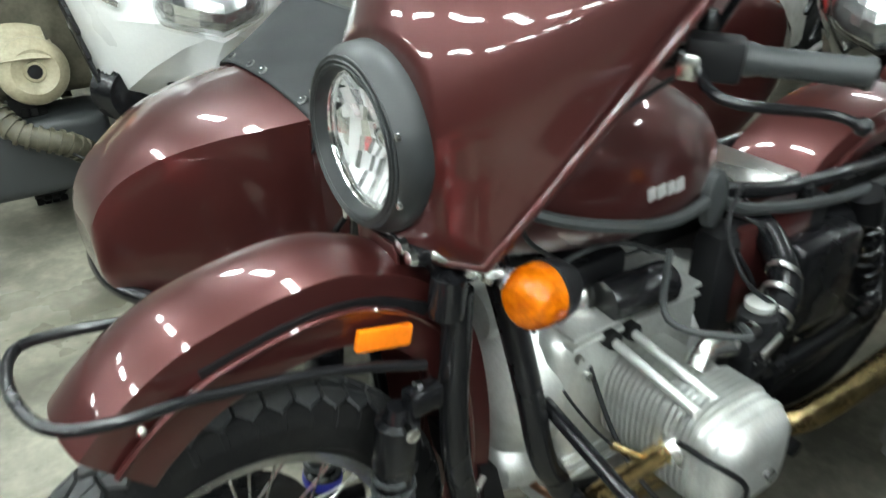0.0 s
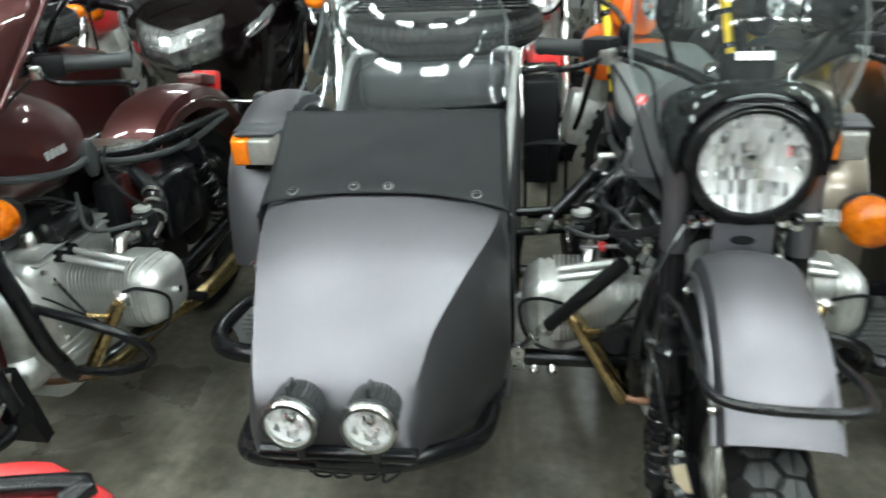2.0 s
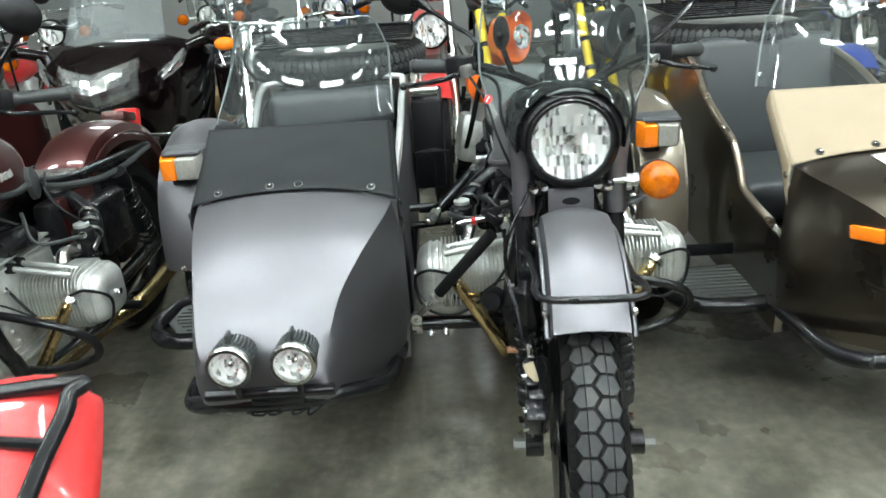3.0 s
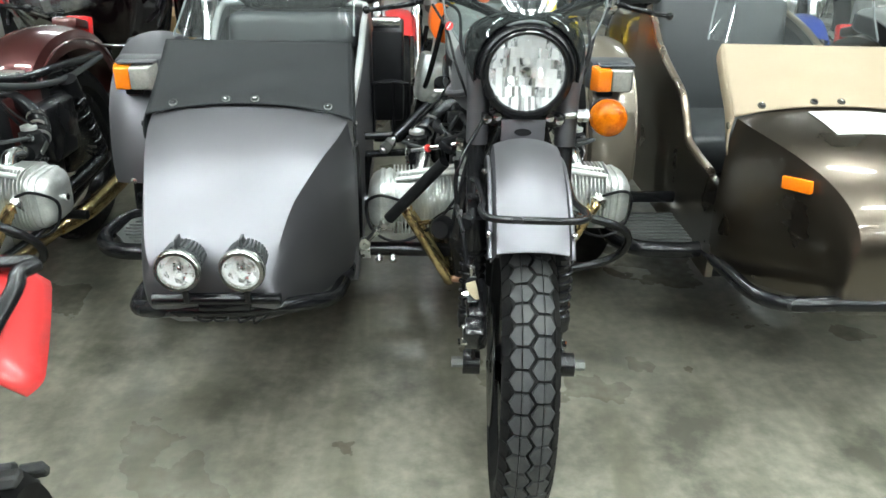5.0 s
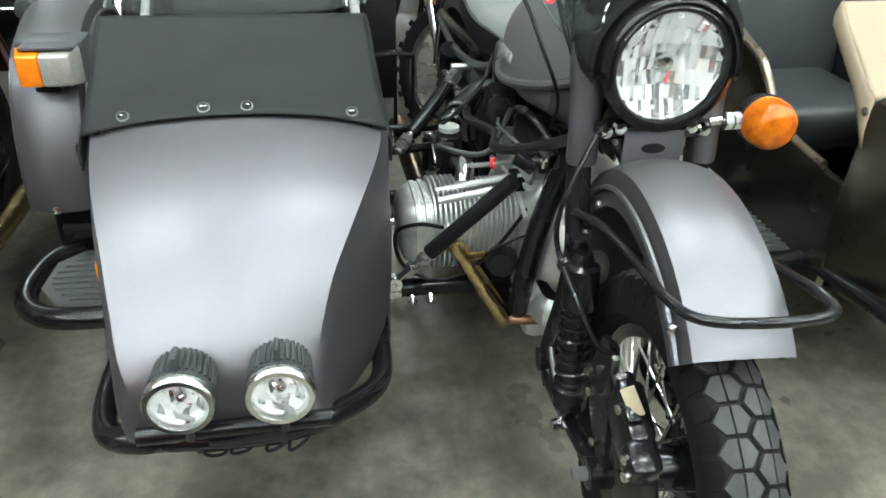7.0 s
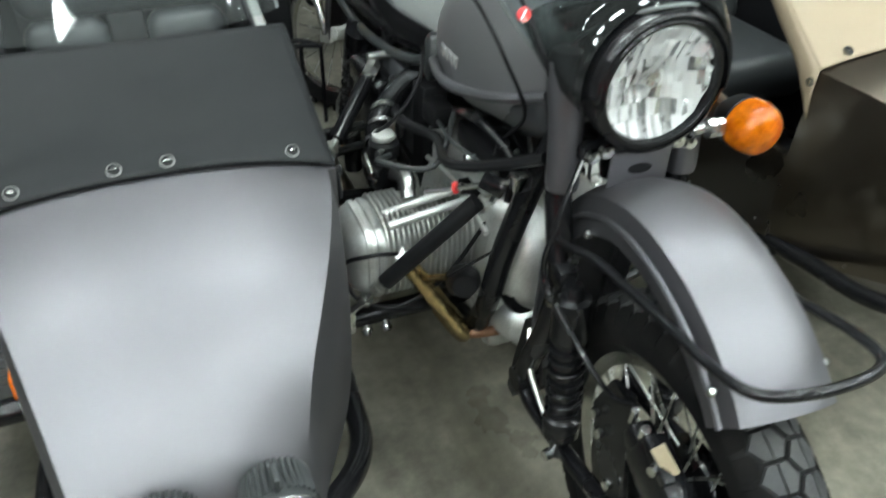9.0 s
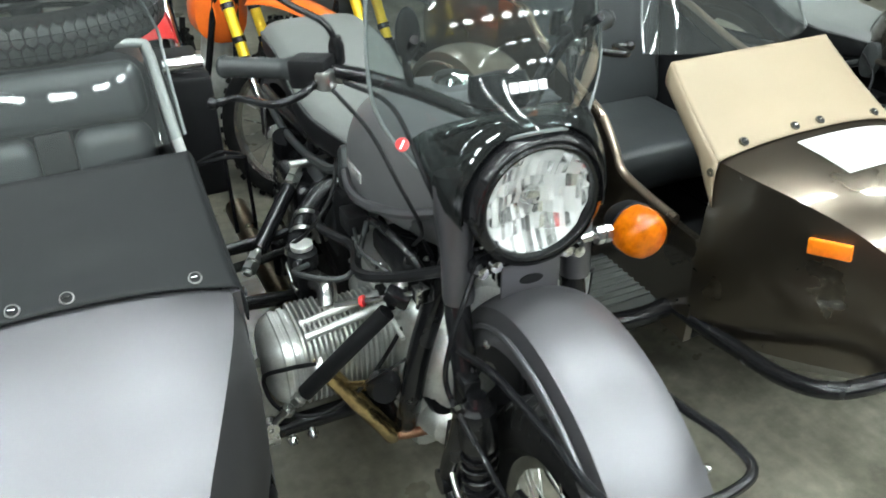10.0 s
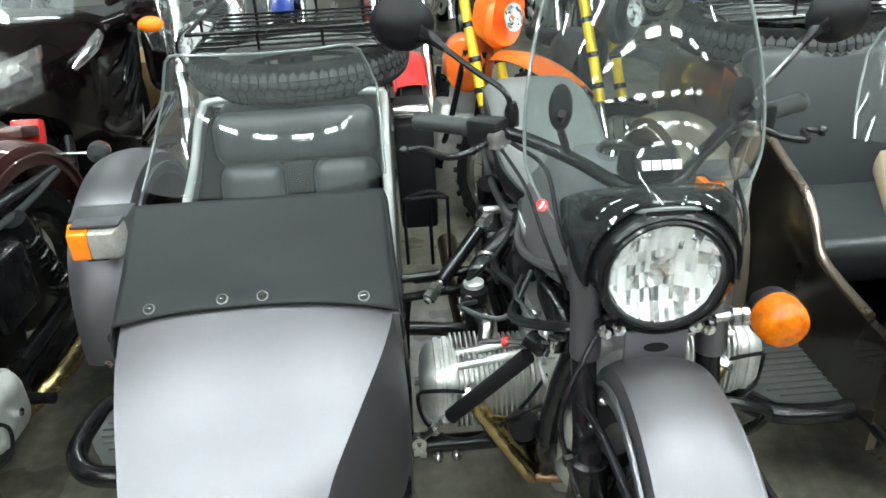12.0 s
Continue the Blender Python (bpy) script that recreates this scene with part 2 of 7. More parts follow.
def tube(b, pts, r, seg=10, steps=6, closed=False, r_end=None):
    path = smooth_path(pts, steps, closed)
    n = len(path)
    tan = [(path[(i + 1) % n] - path[i - 1]) if closed else (path[min(i + 1, n - 1)] - path[max(i - 1, 0)]) for i in range(n)]
    up = tan[0].orthogonal().normalized()
    loops = []
    for i, (p, t) in enumerate(zip(path, tan)):
        t.normalize()
        up = (up - up.dot(t) * t)
        up = up.normalized() if up.length > 1e-6 else t.orthogonal().normalized()
        side = t.cross(up)
        rad = r if r_end is None else r + (r_end - r) * i / max(1, n - 1)
        loops.append([p + rad * (math.cos(a) * up + math.sin(a) * side) for a in (2 * math.pi * k / seg for k in range(seg))])
    return rings(b, loops, closed)


def rod(b, p, q, r, seg=12, r_end=None):
    return tube(b, [p, q], r, seg, r_end=r_end)


def axis_frame(p, d):
    return Matrix.Translation(p) @ Vector(d).to_track_quat("Z", "Y").to_matrix().to_4x4()


def lathe(b, profile, p=(0, 0, 0), d=(0, 0, 1), seg=32, caps=False, loop=False, sx=1.0, sy=1.0):
    """Turn (radius, height) points round the axis d through p."""
    m = axis_frame(p, d)
    loops = [[m @ Vector((sx * r * math.cos(2 * math.pi * k / seg), sy * r * math.sin(2 * math.pi * k / seg), h)) for k in range(seg)] for r, h in profile]
    return rings(b, loops, closed=loop, caps=caps)


def box(b, c, s, bev=0.0, m=None, seg=2):
    g = bmesh.new()
    bmesh.ops.create_cube(g, size=1.0, matrix=Matrix.Diagonal((*s, 1)))
    if bev > 0:
        bmesh.ops.bevel(g, geom=g.edges[:], offset=min(bev, 0.49 * min(s)), segments=seg, affect="EDGES", profile=0.5)
    g.transform(Matrix.Translation(c) @ (m or Matrix.Identity(4)))
    return absorb(b, g)


def absorb(b, g):
    g.verts.index_update()
    vs = [b.verts.new(v.co) for v in g.verts]
    for f in g.faces:
        b.faces.new([vs[v.index] for v in f.verts])
    g.free()
    return b


def ball(b, c, r, s=(1, 1, 1), u=20, v=12):
    g = bmesh.new()
    bmesh.ops.create_uvsphere(g, u_segments=u, v_segments=v, radius=r)
    g.transform(Matrix.Translation(c) @ Matrix.Diagonal((*s, 1)))
    return absorb(b, g)


def plate(b, outline, axis, at, thick):
    """A flat outline, extruded along x, y or z from at by thick."""
    def put(p, h):
        return {"x": (h, p[0], p[1]), "y": (p[0], h, p[1]), "z": (p[0], p[1], h)}[axis]
    return rings(b, [[put(p, at) for p in outline], [put(p, at + thick) for p in outline]])


def grid(b, fn, nu, nv):
    rows = [[b.verts.new(fn(i / nu, j / nv)) for i in range(nu + 1)] for j in range(nv + 1)]
    for j in range(nv):
        for i in range(nu):
            b.faces.new((rows[j][i], rows[j][i + 1], rows[j + 1][i + 1], rows[j + 1][i]))
    return b


def sweep(b, path, section):
    """Skin a section (across, out) along a path in a y-z plane; closed section."""
    loops = []
    n = len(path)
    for i, p in enumerate(path):
        a, c = path[max(i - 1, 0)], path[min(i + 1, n - 1)]
        t = (Vector(c) - Vector(a)).normalized()
        out = Vector((0, -t.z, t.y))
        if callable(section):
            sec = section(i / (n - 1))
        else:
            sec = section
        loops.append([Vector(p) + Vector((u, 0, 0)) + out * v for u, v in sec])
    return rings(b, loops)


def B():
    return bmesh.new()


def part(name, b, material, parent=None, label="", m=None, sharp=40, solid=0.0, shadow=True):
    if m is not None:
        b.transform(m)
    bmesh.ops.recalc_face_normals(b, faces=b.faces[:])
    me = bpy.data.meshes.new(name)
    b.to_mesh(me)
    b.free()
    me.polygons.foreach_set("use_smooth", [True] * len(me.polygons))
    me.set_sharp_from_angle(angle=radians(sharp))
    me.materials.append(material)
    ob = new(name, me)
    if parent is not None:
        ob.parent = parent
    if label:
        ob["label"] = label
    if solid:
        mod = ob.modifiers.new("thickness", "SOLIDIFY")
        mod.thickness = solid
        mod.offset = 0
    if not shadow:
        ob.visible_shadow = False
    return ob


def again(ob, m, parent=None):
    """One more of a piece on the same mesh, at the pose m under its parent."""
    o = new(ob.name.split(".")[0], ob.data)
    o.parent = parent or ob.parent
    o.matrix_basis = m
    return o


def thing(name, x, y, z=0.0, turn=0.0, label="", category="", group=""):
    e = new(name)
    e.empty_display_size = 0.1
    e.matrix_basis = pose(x, y, z, 0, 0, turn)
    return tagged(e, label, category, group)


def structure(name, b, material, label="", **kw):
    return tagged(part(name, b, material, **kw), label, kind="structure")

# ---- hall ----
XL, XR, YF, YB, ZC = -9.0, 9.0, -20.0, 9.0, 4.6
b = B()
grid(b, lambda u, v: (XL - 0.2 + u * (XR - XL + 0.4), YF - 0.2 + v * (YB - YF + 0.4), 0.0), 2, 2)
structure("floor", b, CONCRETE, "sealed grey concrete floor with dark stains")
# West, east and south walls are unseen, added dark to cut bounce light.
for nm, c, s in (("wall_west", (XL - 0.1, (YF + YB) / 2, ZC / 2), (0.2, YB - YF, ZC)), ("wall_east", (XR + 0.1, (YF + YB) / 2, ZC / 2), (0.2, YB - YF, ZC)),
                 ("wall_north", (0, YB + 0.1, ZC / 2), (XR - XL + 0.4, 0.2, ZC)), ("wall_south", (0, YF - 0.1, ZC / 2), (XR - XL + 0.4, 0.2, ZC))):
    structure(nm, box(B(), c, s), WALLPAINT if nm == "wall_north" else DARK_WALL, "plain grey wall assumed round the hall")
structure("ceiling", box(B(), (0, (YF + YB) / 2, ZC + 0.1), (XR - XL + 0.4, YB - YF + 0.4, 0.2)), CEIL, "pale warehouse ceiling deck")
g = B()
for k in range(12):
    y = YF + 0.9 + 2.4 * k
    box(g, (0, y, ZC - 0.13), (XR - XL, 0.10, 0.02))
    box(g, (0, y, ZC - 0.06), (XR - XL, 0.03, 0.12))
structure("ceiling_beam", g, BEAM, "dark steel ceiling beams")


def ceiling_light(x, y, turn=0.0):
    t = thing("ceiling_light", x, y, ZC - 0.75, turn, "long white fluorescent ceiling strip light", "ceiling light", "hall lights")
    part("housing", box(B(), (0, 0, 0.05), (1.24, 0.24, 0.06), 0.01), WHITE_PAINT, t)
    part("diffuser", box(B(), (0, 0, 0.008), (1.14, 0.165, 0.02), 0.004), LIGHT, t, "glowing white diffuser")
    for s in (-0.45, 0.45):
        part("hanger", rod(B(), (s, 0, 0.08), (s, 0, 0.75), 0.006, 6), STEEL, t)
    return t


lamp = ceiling_light(*LAMP_GRID[0])
for x, y in LAMP_GRID[1:]:
    copy_thing(lamp, pose(x, y, ZC - 0.75))


# ---- sidecar motorcycles ----
# Origin under the headlight glass; x to the machine's left, y to its rear.
STEER = pose(0, 0, 0, 0, 0, -3.5)


def tyre(name, parent, c, R, w, m=None, tread=True, d=(1, 0, 0), rows=50, label=""):
    h = 0.5 * w
    r0 = R - 0.095
    prof = []
    for k in range(13):
        a = -math.pi * 0.5 + math.pi * k / 12
        prof.append((R - 0.048 + 0.046 * math.cos(a), h * 0.98 * math.copysign(abs(math.sin(a)) ** 0.8, math.sin(a))))
    prof = [(r0, -0.30 * w)] + [(R - 0.075, -0.47 * w)] + prof + [(R - 0.075, 0.47 * w), (r0, 0.30 * w)]
    t = part(name, lathe(B(), prof, c, d, 72, loop=True), RUBBER, parent, label, m)
    if tread:
        g = B()
        fr = axis_frame(c, d)
        def block(a0, off, outline, proud):
            lo, hi = [], []
            for u, v in outline:
                sx = max(-0.98, min(0.98, (off + v) / (h * 0.98)))
                rad = R - 0.048 + 0.046 * math.sqrt(max(0.0, 1 - abs(sx) ** 2.5))
                for lst, e, k in ((lo, -0.004, 1.0), (hi, proud, 0.94)):
                    aa, vv = a0 + u * k / R, off + v * k
                    lst.append(fr @ Vector(((rad + e) * math.cos(aa), (rad + e) * math.sin(aa), vv)))
            rings(g, [lo, hi])

        half = math.pi * R / rows * 0.90
        hw = 0.208 * w
        for i in range(rows):
            for off, ph in ((-0.182 * w, 0.0), (0.182 * w, 0.5)):
                a0 = 2 * math.pi * (i + ph) / rows
                for q in (-1, 1):
                    block(a0, off, [(half, q * 0.0012), (half, q * hw * 0.52), (0.0, q * hw), (-half, q * hw * 0.52), (-half, q * 0.0012)][::q], 0.0065)
        crown = len(g.faces)
        for i in range(rows):
            for q, ph in ((-1, 0.0), (1, 0.5)):
                a0 = 2 * math.pi * (i + ph) / rows
                block(a0 + math.pi / rows, q * 0.435 * w, [(half * 0.9, 0.055 * w), (half * 0.9, -0.055 * w), (0.0, -0.085 * w), (-half * 0.9, -0.055 * w), (-half * 0.9, 0.055 * w)] if q > 0 else [(-half * 0.9, -0.055 * w), (-half * 0.9, 0.055 * w), (0.0, 0.085 * w), (half * 0.9, 0.055 * w), (half * 0.9, -0.055 * w)], 0.004)
        ob = part("tread", g, TREAD, t, "hexagonal rubber tread blocks with dark shoulders", m, sharp=30)
        ob.data.materials.append(RUBBER)
        for p in ob.data.polygons:
            p.material_index = int(p.index >= crown)
    return t


def spoked_wheel(parent, side, c, R, m=None, spokes=True, disc=-1, rim_mat=None):
    """Rim, hub, brake disc and wire spokes."""
    rr = R - 0.098
    prof = [(rr + 0.012, -0.036), (rr + 0.014, -0.03), (rr - 0.012, -0.022), (rr - 0.016, 0), (rr - 0.012, 0.022), (rr + 0.014, 0.03), (rr + 0.012, 0.036), (rr - 0.020, 0.026), (rr - 0.024, 0), (rr - 0.020, -0.026)]
    rim = part(side + "_rim", lathe(B(), prof, c, (1, 0, 0), 72, loop=True), rim_mat or ALU_BRIGHT, parent, "alloy wheel rim", m)
    hub = part(side + "_hub", lathe(B(), [(0.012, -0.075), (0.030, -0.07), (0.045, -0.045), (0.075, -0.04), (0.075, -0.034), (0.040, -0.028), (0.036, 0.028), (0.075, 0.034), (0.075, 0.04), (0.045, 0.045), (0.03, 0.07), (0.012, 0.075)], c, (1, 0, 0), 32, caps=True), BLACK, parent, "black wheel hub", m)
    if disc:
        g = lathe(B(), [(0.085, 0.0), (0.148, 0.0), (0.148, 0.005), (0.085, 0.005)], Vector(c) + Vector((disc * 0.062, 0, 0)), (disc, 0, 0), 48, loop=True)
        # Steel disc coloured black: the shade on its visible face is painted in.
        part("brake_disc", g, BLACK, hub, "steel brake disc darkened for shade", m)
        g = lathe(B(), [(0.0, 0.012), (0.05, 0.012), (0.092, 0.006), (0.092, 0.0), (0.0, 0.0)], Vector(c) + Vector((disc * 0.060, 0, 0)), (disc, 0, 0), 32)
        part("disc_carrier", g, BLACK, hub, "", m)
    g = lathe(B(), [(0.0, 0.010), (0.06, 0.010), (0.092, 0.0), (0.0, 0.0)], Vector(c) + Vector((0.055, 0, 0)), (1, 0, 0), 32)
    part("hub_cover", g, BLACK, hub, "round black hub cover", m)
    for k in range(5):
        a = 2 * math.pi * k / 5 + 0.4
        part("bolt", ball(B(), Vector(c) + Vector((0.064, 0.062 * math.cos(a), 0.062 * math.sin(a))), 0.009, (0.8, 1, 1), 10, 6), CHROME, hub, "", m)
    if spokes:
        for k in range(36):
            a = 2 * math.pi * k / 36
            sgn = 1 if k % 2 else -1
            lean = 0.34 * (1 if (k // 2) % 2 else -1)
            g = B()
            p = Vector((sgn * 0.036, 0.07 * math.cos(a + lean), 0.07 * math.sin(a + lean)))
            q = Vector((sgn * 0.008, rr * math.cos(a), rr * math.sin(a)))
            rod(g, Vector(c) + p, Vector(c) + q, 0.0023, 5)
            part("spoke", g, STEEL, rim, "", m)
    return rim


def fender(name, parent, path, half, skirt, material, label, m=None, lip=True):
    """A valanced mudguard: a crown over a path in the middle plane."""
    def section(k):
        pts = []
        for i in range(17):
            a = -1 + i / 8
            x = a * half
            drop = -0.022 * abs(a) ** 2.2 if abs(a) < 0.9 else -0.022 - (abs(a) - 0.9) * 10 * skirt
            x = a * half if abs(a) < 0.9 else math.copysign(half * (0.9 + 0.1 * min(1, (abs(a) - 0.9) * 14)), a)
            pts.append((x, drop))
        inner = [(x * 0.975, d - 0.004) for x, d in reversed(pts)]
        return pts + inner
    f = part(name, sweep(B(), path, section), material, parent, label, m, sharp=50)
    if lip:
        for s in (-1, 1):
            line = []
            for i, p in enumerate(path):
                a, c = path[max(i - 1, 0)], path[min(i + 1, len(path) - 1)]
                t = (Vector(c) - Vector(a)).normalized()
                line.append(Vector(p) + Vector((s * (half + 0.001), 0, 0)) + Vector((0, -t.z, t.y)) * (-0.022 - skirt * 0.45))
            part("rolled_edge", tube(B(), line, 0.005, 6, 1), material, f, "", m)
            if skirt > 0.051:
                over = [q + Vector((s * 0.0005, 0, 0)) + (Vector(p) - q).normalized() * 0.016 for p, q in zip(path, line)]
                part("raised_bead", tube(B(), over, 0.0035, 6, 1), material, f, "", m)
    return f


def turn_signal(parent, p, d, base, m=None, r=0.042, stalk_mat=None):
    """Round amber indicator at the stalk's end; d points the way it faces."""
    p, d = Vector(p), Vector(d).normalized()
    ts = part("turn_signal", lathe(B(), [(0.0, -0.05), (0.024, -0.046), (0.040, -0.024), (0.045, 0.0), (0.040, 0.004), (0.0, 0.004)], p, d, 28), BLACK_MATT, parent, "round amber turn signal", m)
    part("amber_lens", lathe(B(), [(r + 0.001, 0.002), (r + 0.002, 0.014), (r + 0.001, 0.030), (r * 0.95, 0.040), (r * 0.84, 0.048), (r * 0.62, 0.054), (r * 0.35, 0.057), (0.0, 0.058)], p, d, 32), AMBER_DRUM, ts, "glossy amber drum lens", m)
    g = rod(B(), base, p + Vector((0, 0.012, 0)), 0.009, 12)
    for k in (0.35, 0.5, 0.65):
        q = Vector(base).lerp(p, k)
        lathe(g, [(0.0, -0.006), (0.016, -0.006), (0.016, 0.006), (0.0, 0.006)], q, p - Vector(base), 8)
    part("stalk", g, stalk_mat or STEEL, ts, "threaded metal stalk", m)
    return ts


def coil(b, p, q, r, turns, wire):
    p, q = Vector(p), Vector(q)
    fr = axis_frame(p, q - p)
    L = (q - p).length
    n = int(turns * 14)
    pts = [fr @ Vector((r * math.cos(2 * math.pi * turns * i / n), r * math.sin(2 * math.pi * turns * i / n), L * i / n)) for i in range(n + 1)]
    return tube(b, pts, wire, 6, 1)


def facets(g, fr, r, depth, n, seed):
    """Mirror bowl of small uneven facets, ring by ring."""
    rnd = random.Random(seed)
    K = n // 3 + 1
    rows = []
    for j in range(K + 1):
        rad = r * (0.985 - 0.86 * j / K)
        h = -depth * (1 - (rad / r) ** 2) - 0.003
        rows.append([g.verts.new(fr @ Vector((rad * math.cos(2 * math.pi * (k + 0.5 * (j % 2)) / n), rad * math.sin(2 * math.pi * (k + 0.5 * (j % 2)) / n), h + rnd.uniform(-0.14, 0.14) * r * (0 < j < K)))) for k in range(n)])
    for j in range(K):
        for k in range(n):
            g.faces.new((rows[j][k], rows[j][(k + 1) % n], rows[j + 1][(k + 1) % n], rows[j + 1][k]))
    return g


def flutes(g, fr, r, depth, n, seed):
    """Mirror bowl of upright strips below and short blocks above, parted by two ledges."""
    rnd = random.Random(seed)
    back = [[g.verts.new(fr @ Vector((q * r * math.cos(a * math.pi / 16), q * r * math.sin(a * math.pi / 16), -depth * (1 - q * q) - 0.012))) for a in range(32)] for q in (0.985, 0.66, 0.33, 0.05)]
    for ra, rb in zip(back, back[1:]):
        for k in range(32):
            g.faces.new((ra[k], ra[(k + 1) % 32], rb[(k + 1) % 32], rb[k]))
    up = fr.to_3x3().inverted() @ Vector((0, 0, 1))
    up = Vector((up.x, up.y, 0)).normalized()
    side = Vector((up.y, -up.x, 0))

    def spot(x, z, lift):
        q = min(1.0, (x * x + z * z) ** 0.5)
        return g.verts.new(fr @ ((side * x + up * z) * r + Vector((0, 0, -depth * (1 - q * q) - 0.003 + lift * r * (1 - q * q)))))

    for i in range(n):
        x0, x1 = -0.97 + 1.94 * i / n, -0.97 + 1.94 * (i + 1) / n
        e0, e1 = math.sqrt(max(0.0, 0.97 - x0 * x0)), math.sqrt(max(0.0, 0.97 - x1 * x1))
        cuts = [-1.0, -0.66, -0.40, -0.16 + rnd.uniform(-0.03, 0.03), 0.10, 0.34, 0.62 + rnd.uniform(-0.04, 0.04), 1.0]
        for za, zb in zip(cuts, cuts[1:]):
            l0, l1 = max(za, -e0), max(za, -e1)
            h0, h1 = min(zb, e0), min(zb, e1)
            if h0 - l0 < 0.02 and h1 - l1 < 0.02:
                continue
            h0, h1 = max(h0, l0 + 0.004), max(h1, l1 + 0.004)
            tx, tz = rnd.uniform(-0.035, 0.035), rnd.uniform(-0.07, 0.07)
            xm, bulge = (x0 + x1) / 2, rnd.uniform(0.015, 0.04)
            lo = [spot(x0, l0, -tx - tz), spot(xm, (l0 + l1) / 2, bulge - tz), spot(x1, l1, tx - tz)]
            hi = [spot(x0, h0, -tx + tz), spot(xm, (h0 + h1) / 2, bulge + tz), spot(x1, h1, tx + tz)]
            for k in (0, 1):
                g.faces.new((lo[k], lo[k + 1], hi[k + 1], hi[k]))
    return g


def two_tone(ob, seed):
    """Every other facet or so is a plain mirror."""
    rnd = random.Random(seed)
    ob.data.materials.append(MIRROR_FACET)
    for p in ob.data.polygons:
        p.material_index = 1 if rnd.random() < 0.3 else 0
    return ob


def headlamp(parent, c, r, m=None, facing=(0, -1, 0), mat_ring=None):
    """Round lamp: bowl with facets, bulb, fluted glass and its rim."""
    c, f = Vector(c), Vector(facing).normalized()
    hl = part("headlight", lathe(B(), [(r * 1.08, 0.012), (r * 1.20, 0.004), (r * 1.20, -0.03), (r * 1.14, -0.085), (r * 0.8, -0.135), (0.0, -0.15)], c, f, 40), BLACK, parent, "round headlight in a black shell", m)
    part("trim_ring", lathe(B(), [(r * 0.99, 0.004), (r * 1.02, 0.008), (r * 1.08, 0.009), (r * 1.13, 0.002), (r * 1.1, -0.004), (r * 0.99, -0.004)], c, f, 48, loop=True), mat_ring or BLACK, hl, "", m)
    g = B()
    fr = axis_frame(c, f)
    flutes(g, fr, r, 0.036, 11, 4)
    two_tone(part("reflector", g, MIRROR_BOWL, hl, "faceted mirror reflector", m, sharp=3), 7)
    g = lathe(B(), [(0.017, -0.055), (0.017, -0.028), (0.012, -0.02), (0.0, -0.018)], c, f, 16)
    part("bulb", g, CHROME, hl, "", m)
    g = B()
    grid_n = 36
    lathe(g, [(r, 0.002), (r * 0.9, 0.007), (r * 0.6, 0.012), (r * 0.3, 0.014), (0.0, 0.0145)], c, f, grid_n)
    part("lens", g, LENS, hl, "clear curved glass lens", m, shadow=False)
    return hl


def lever_set(bar, s, m):
    """Grip, switch box, lever and its perch on one end of the bar."""
    gx, gy, gz = 0.385, 0.455, 1.085
    ix, iy, iz = 0.225, 0.33, 1.097
    out = Vector((gx - ix, gy - iy, gz - iz)).normalized()
    a, e = Vector((ix, iy, iz)), Vector((gx, gy, gz))
    fl = Matrix.Diagonal((s, 1, 1, 1))
    mm = m @ fl
    g = B()
    prof = [(0.0, 0.0), (0.019, 0.0), (0.0205, 0.006)] + [(0.0172 + 0.0012 * (k % 2), 0.012 + 0.006 * k) for k in range(20)] + [(0.021, 0.134), (0.021, 0.142), (0.0, 0.142)]
    lathe(g, prof, e + out * 0.002, -out, 20)
    part("grip", g, GREY_PLASTIC, bar, "ribbed rubber handlebar grip", mm)
    q = e - out * 0.17
    rot = axis_frame((0, 0, 0), out)
    part("switch_box", box(B(), q + Vector((0, -0.008, 0.0)), (0.05, 0.052, 0.07), 0.008, rot), BLACK_MATT, bar, "black plastic switch housing", mm)
    g = B()
    lp = [q + Vector((0.005, -0.035, -0.012)), q + Vector((0.035, -0.06, -0.02)), q + Vector((0.08, -0.06, -0.028)), e + Vector((-0.01, -0.055, -0.04)), e + Vector((0.03, -0.05, -0.045))]
    tube(g, lp, 0.0075, 10, 6, r_end=0.006)
    ball(g, lp[-1], 0.011)
    part("lever", g, BLACK, bar, "black brake or clutch lever", mm)
    g = box(B(), q + Vector((-0.015, -0.035, -0.008)), (0.03, 0.035, 0.03), 0.007, rot)
    rod(g, q + Vector((-0.03, -0.03, -0.01)), q + Vector((-0.065, -0.035, -0.018)), 0.008, 10)
    part("perch", g, STEEL, bar, "", mm)


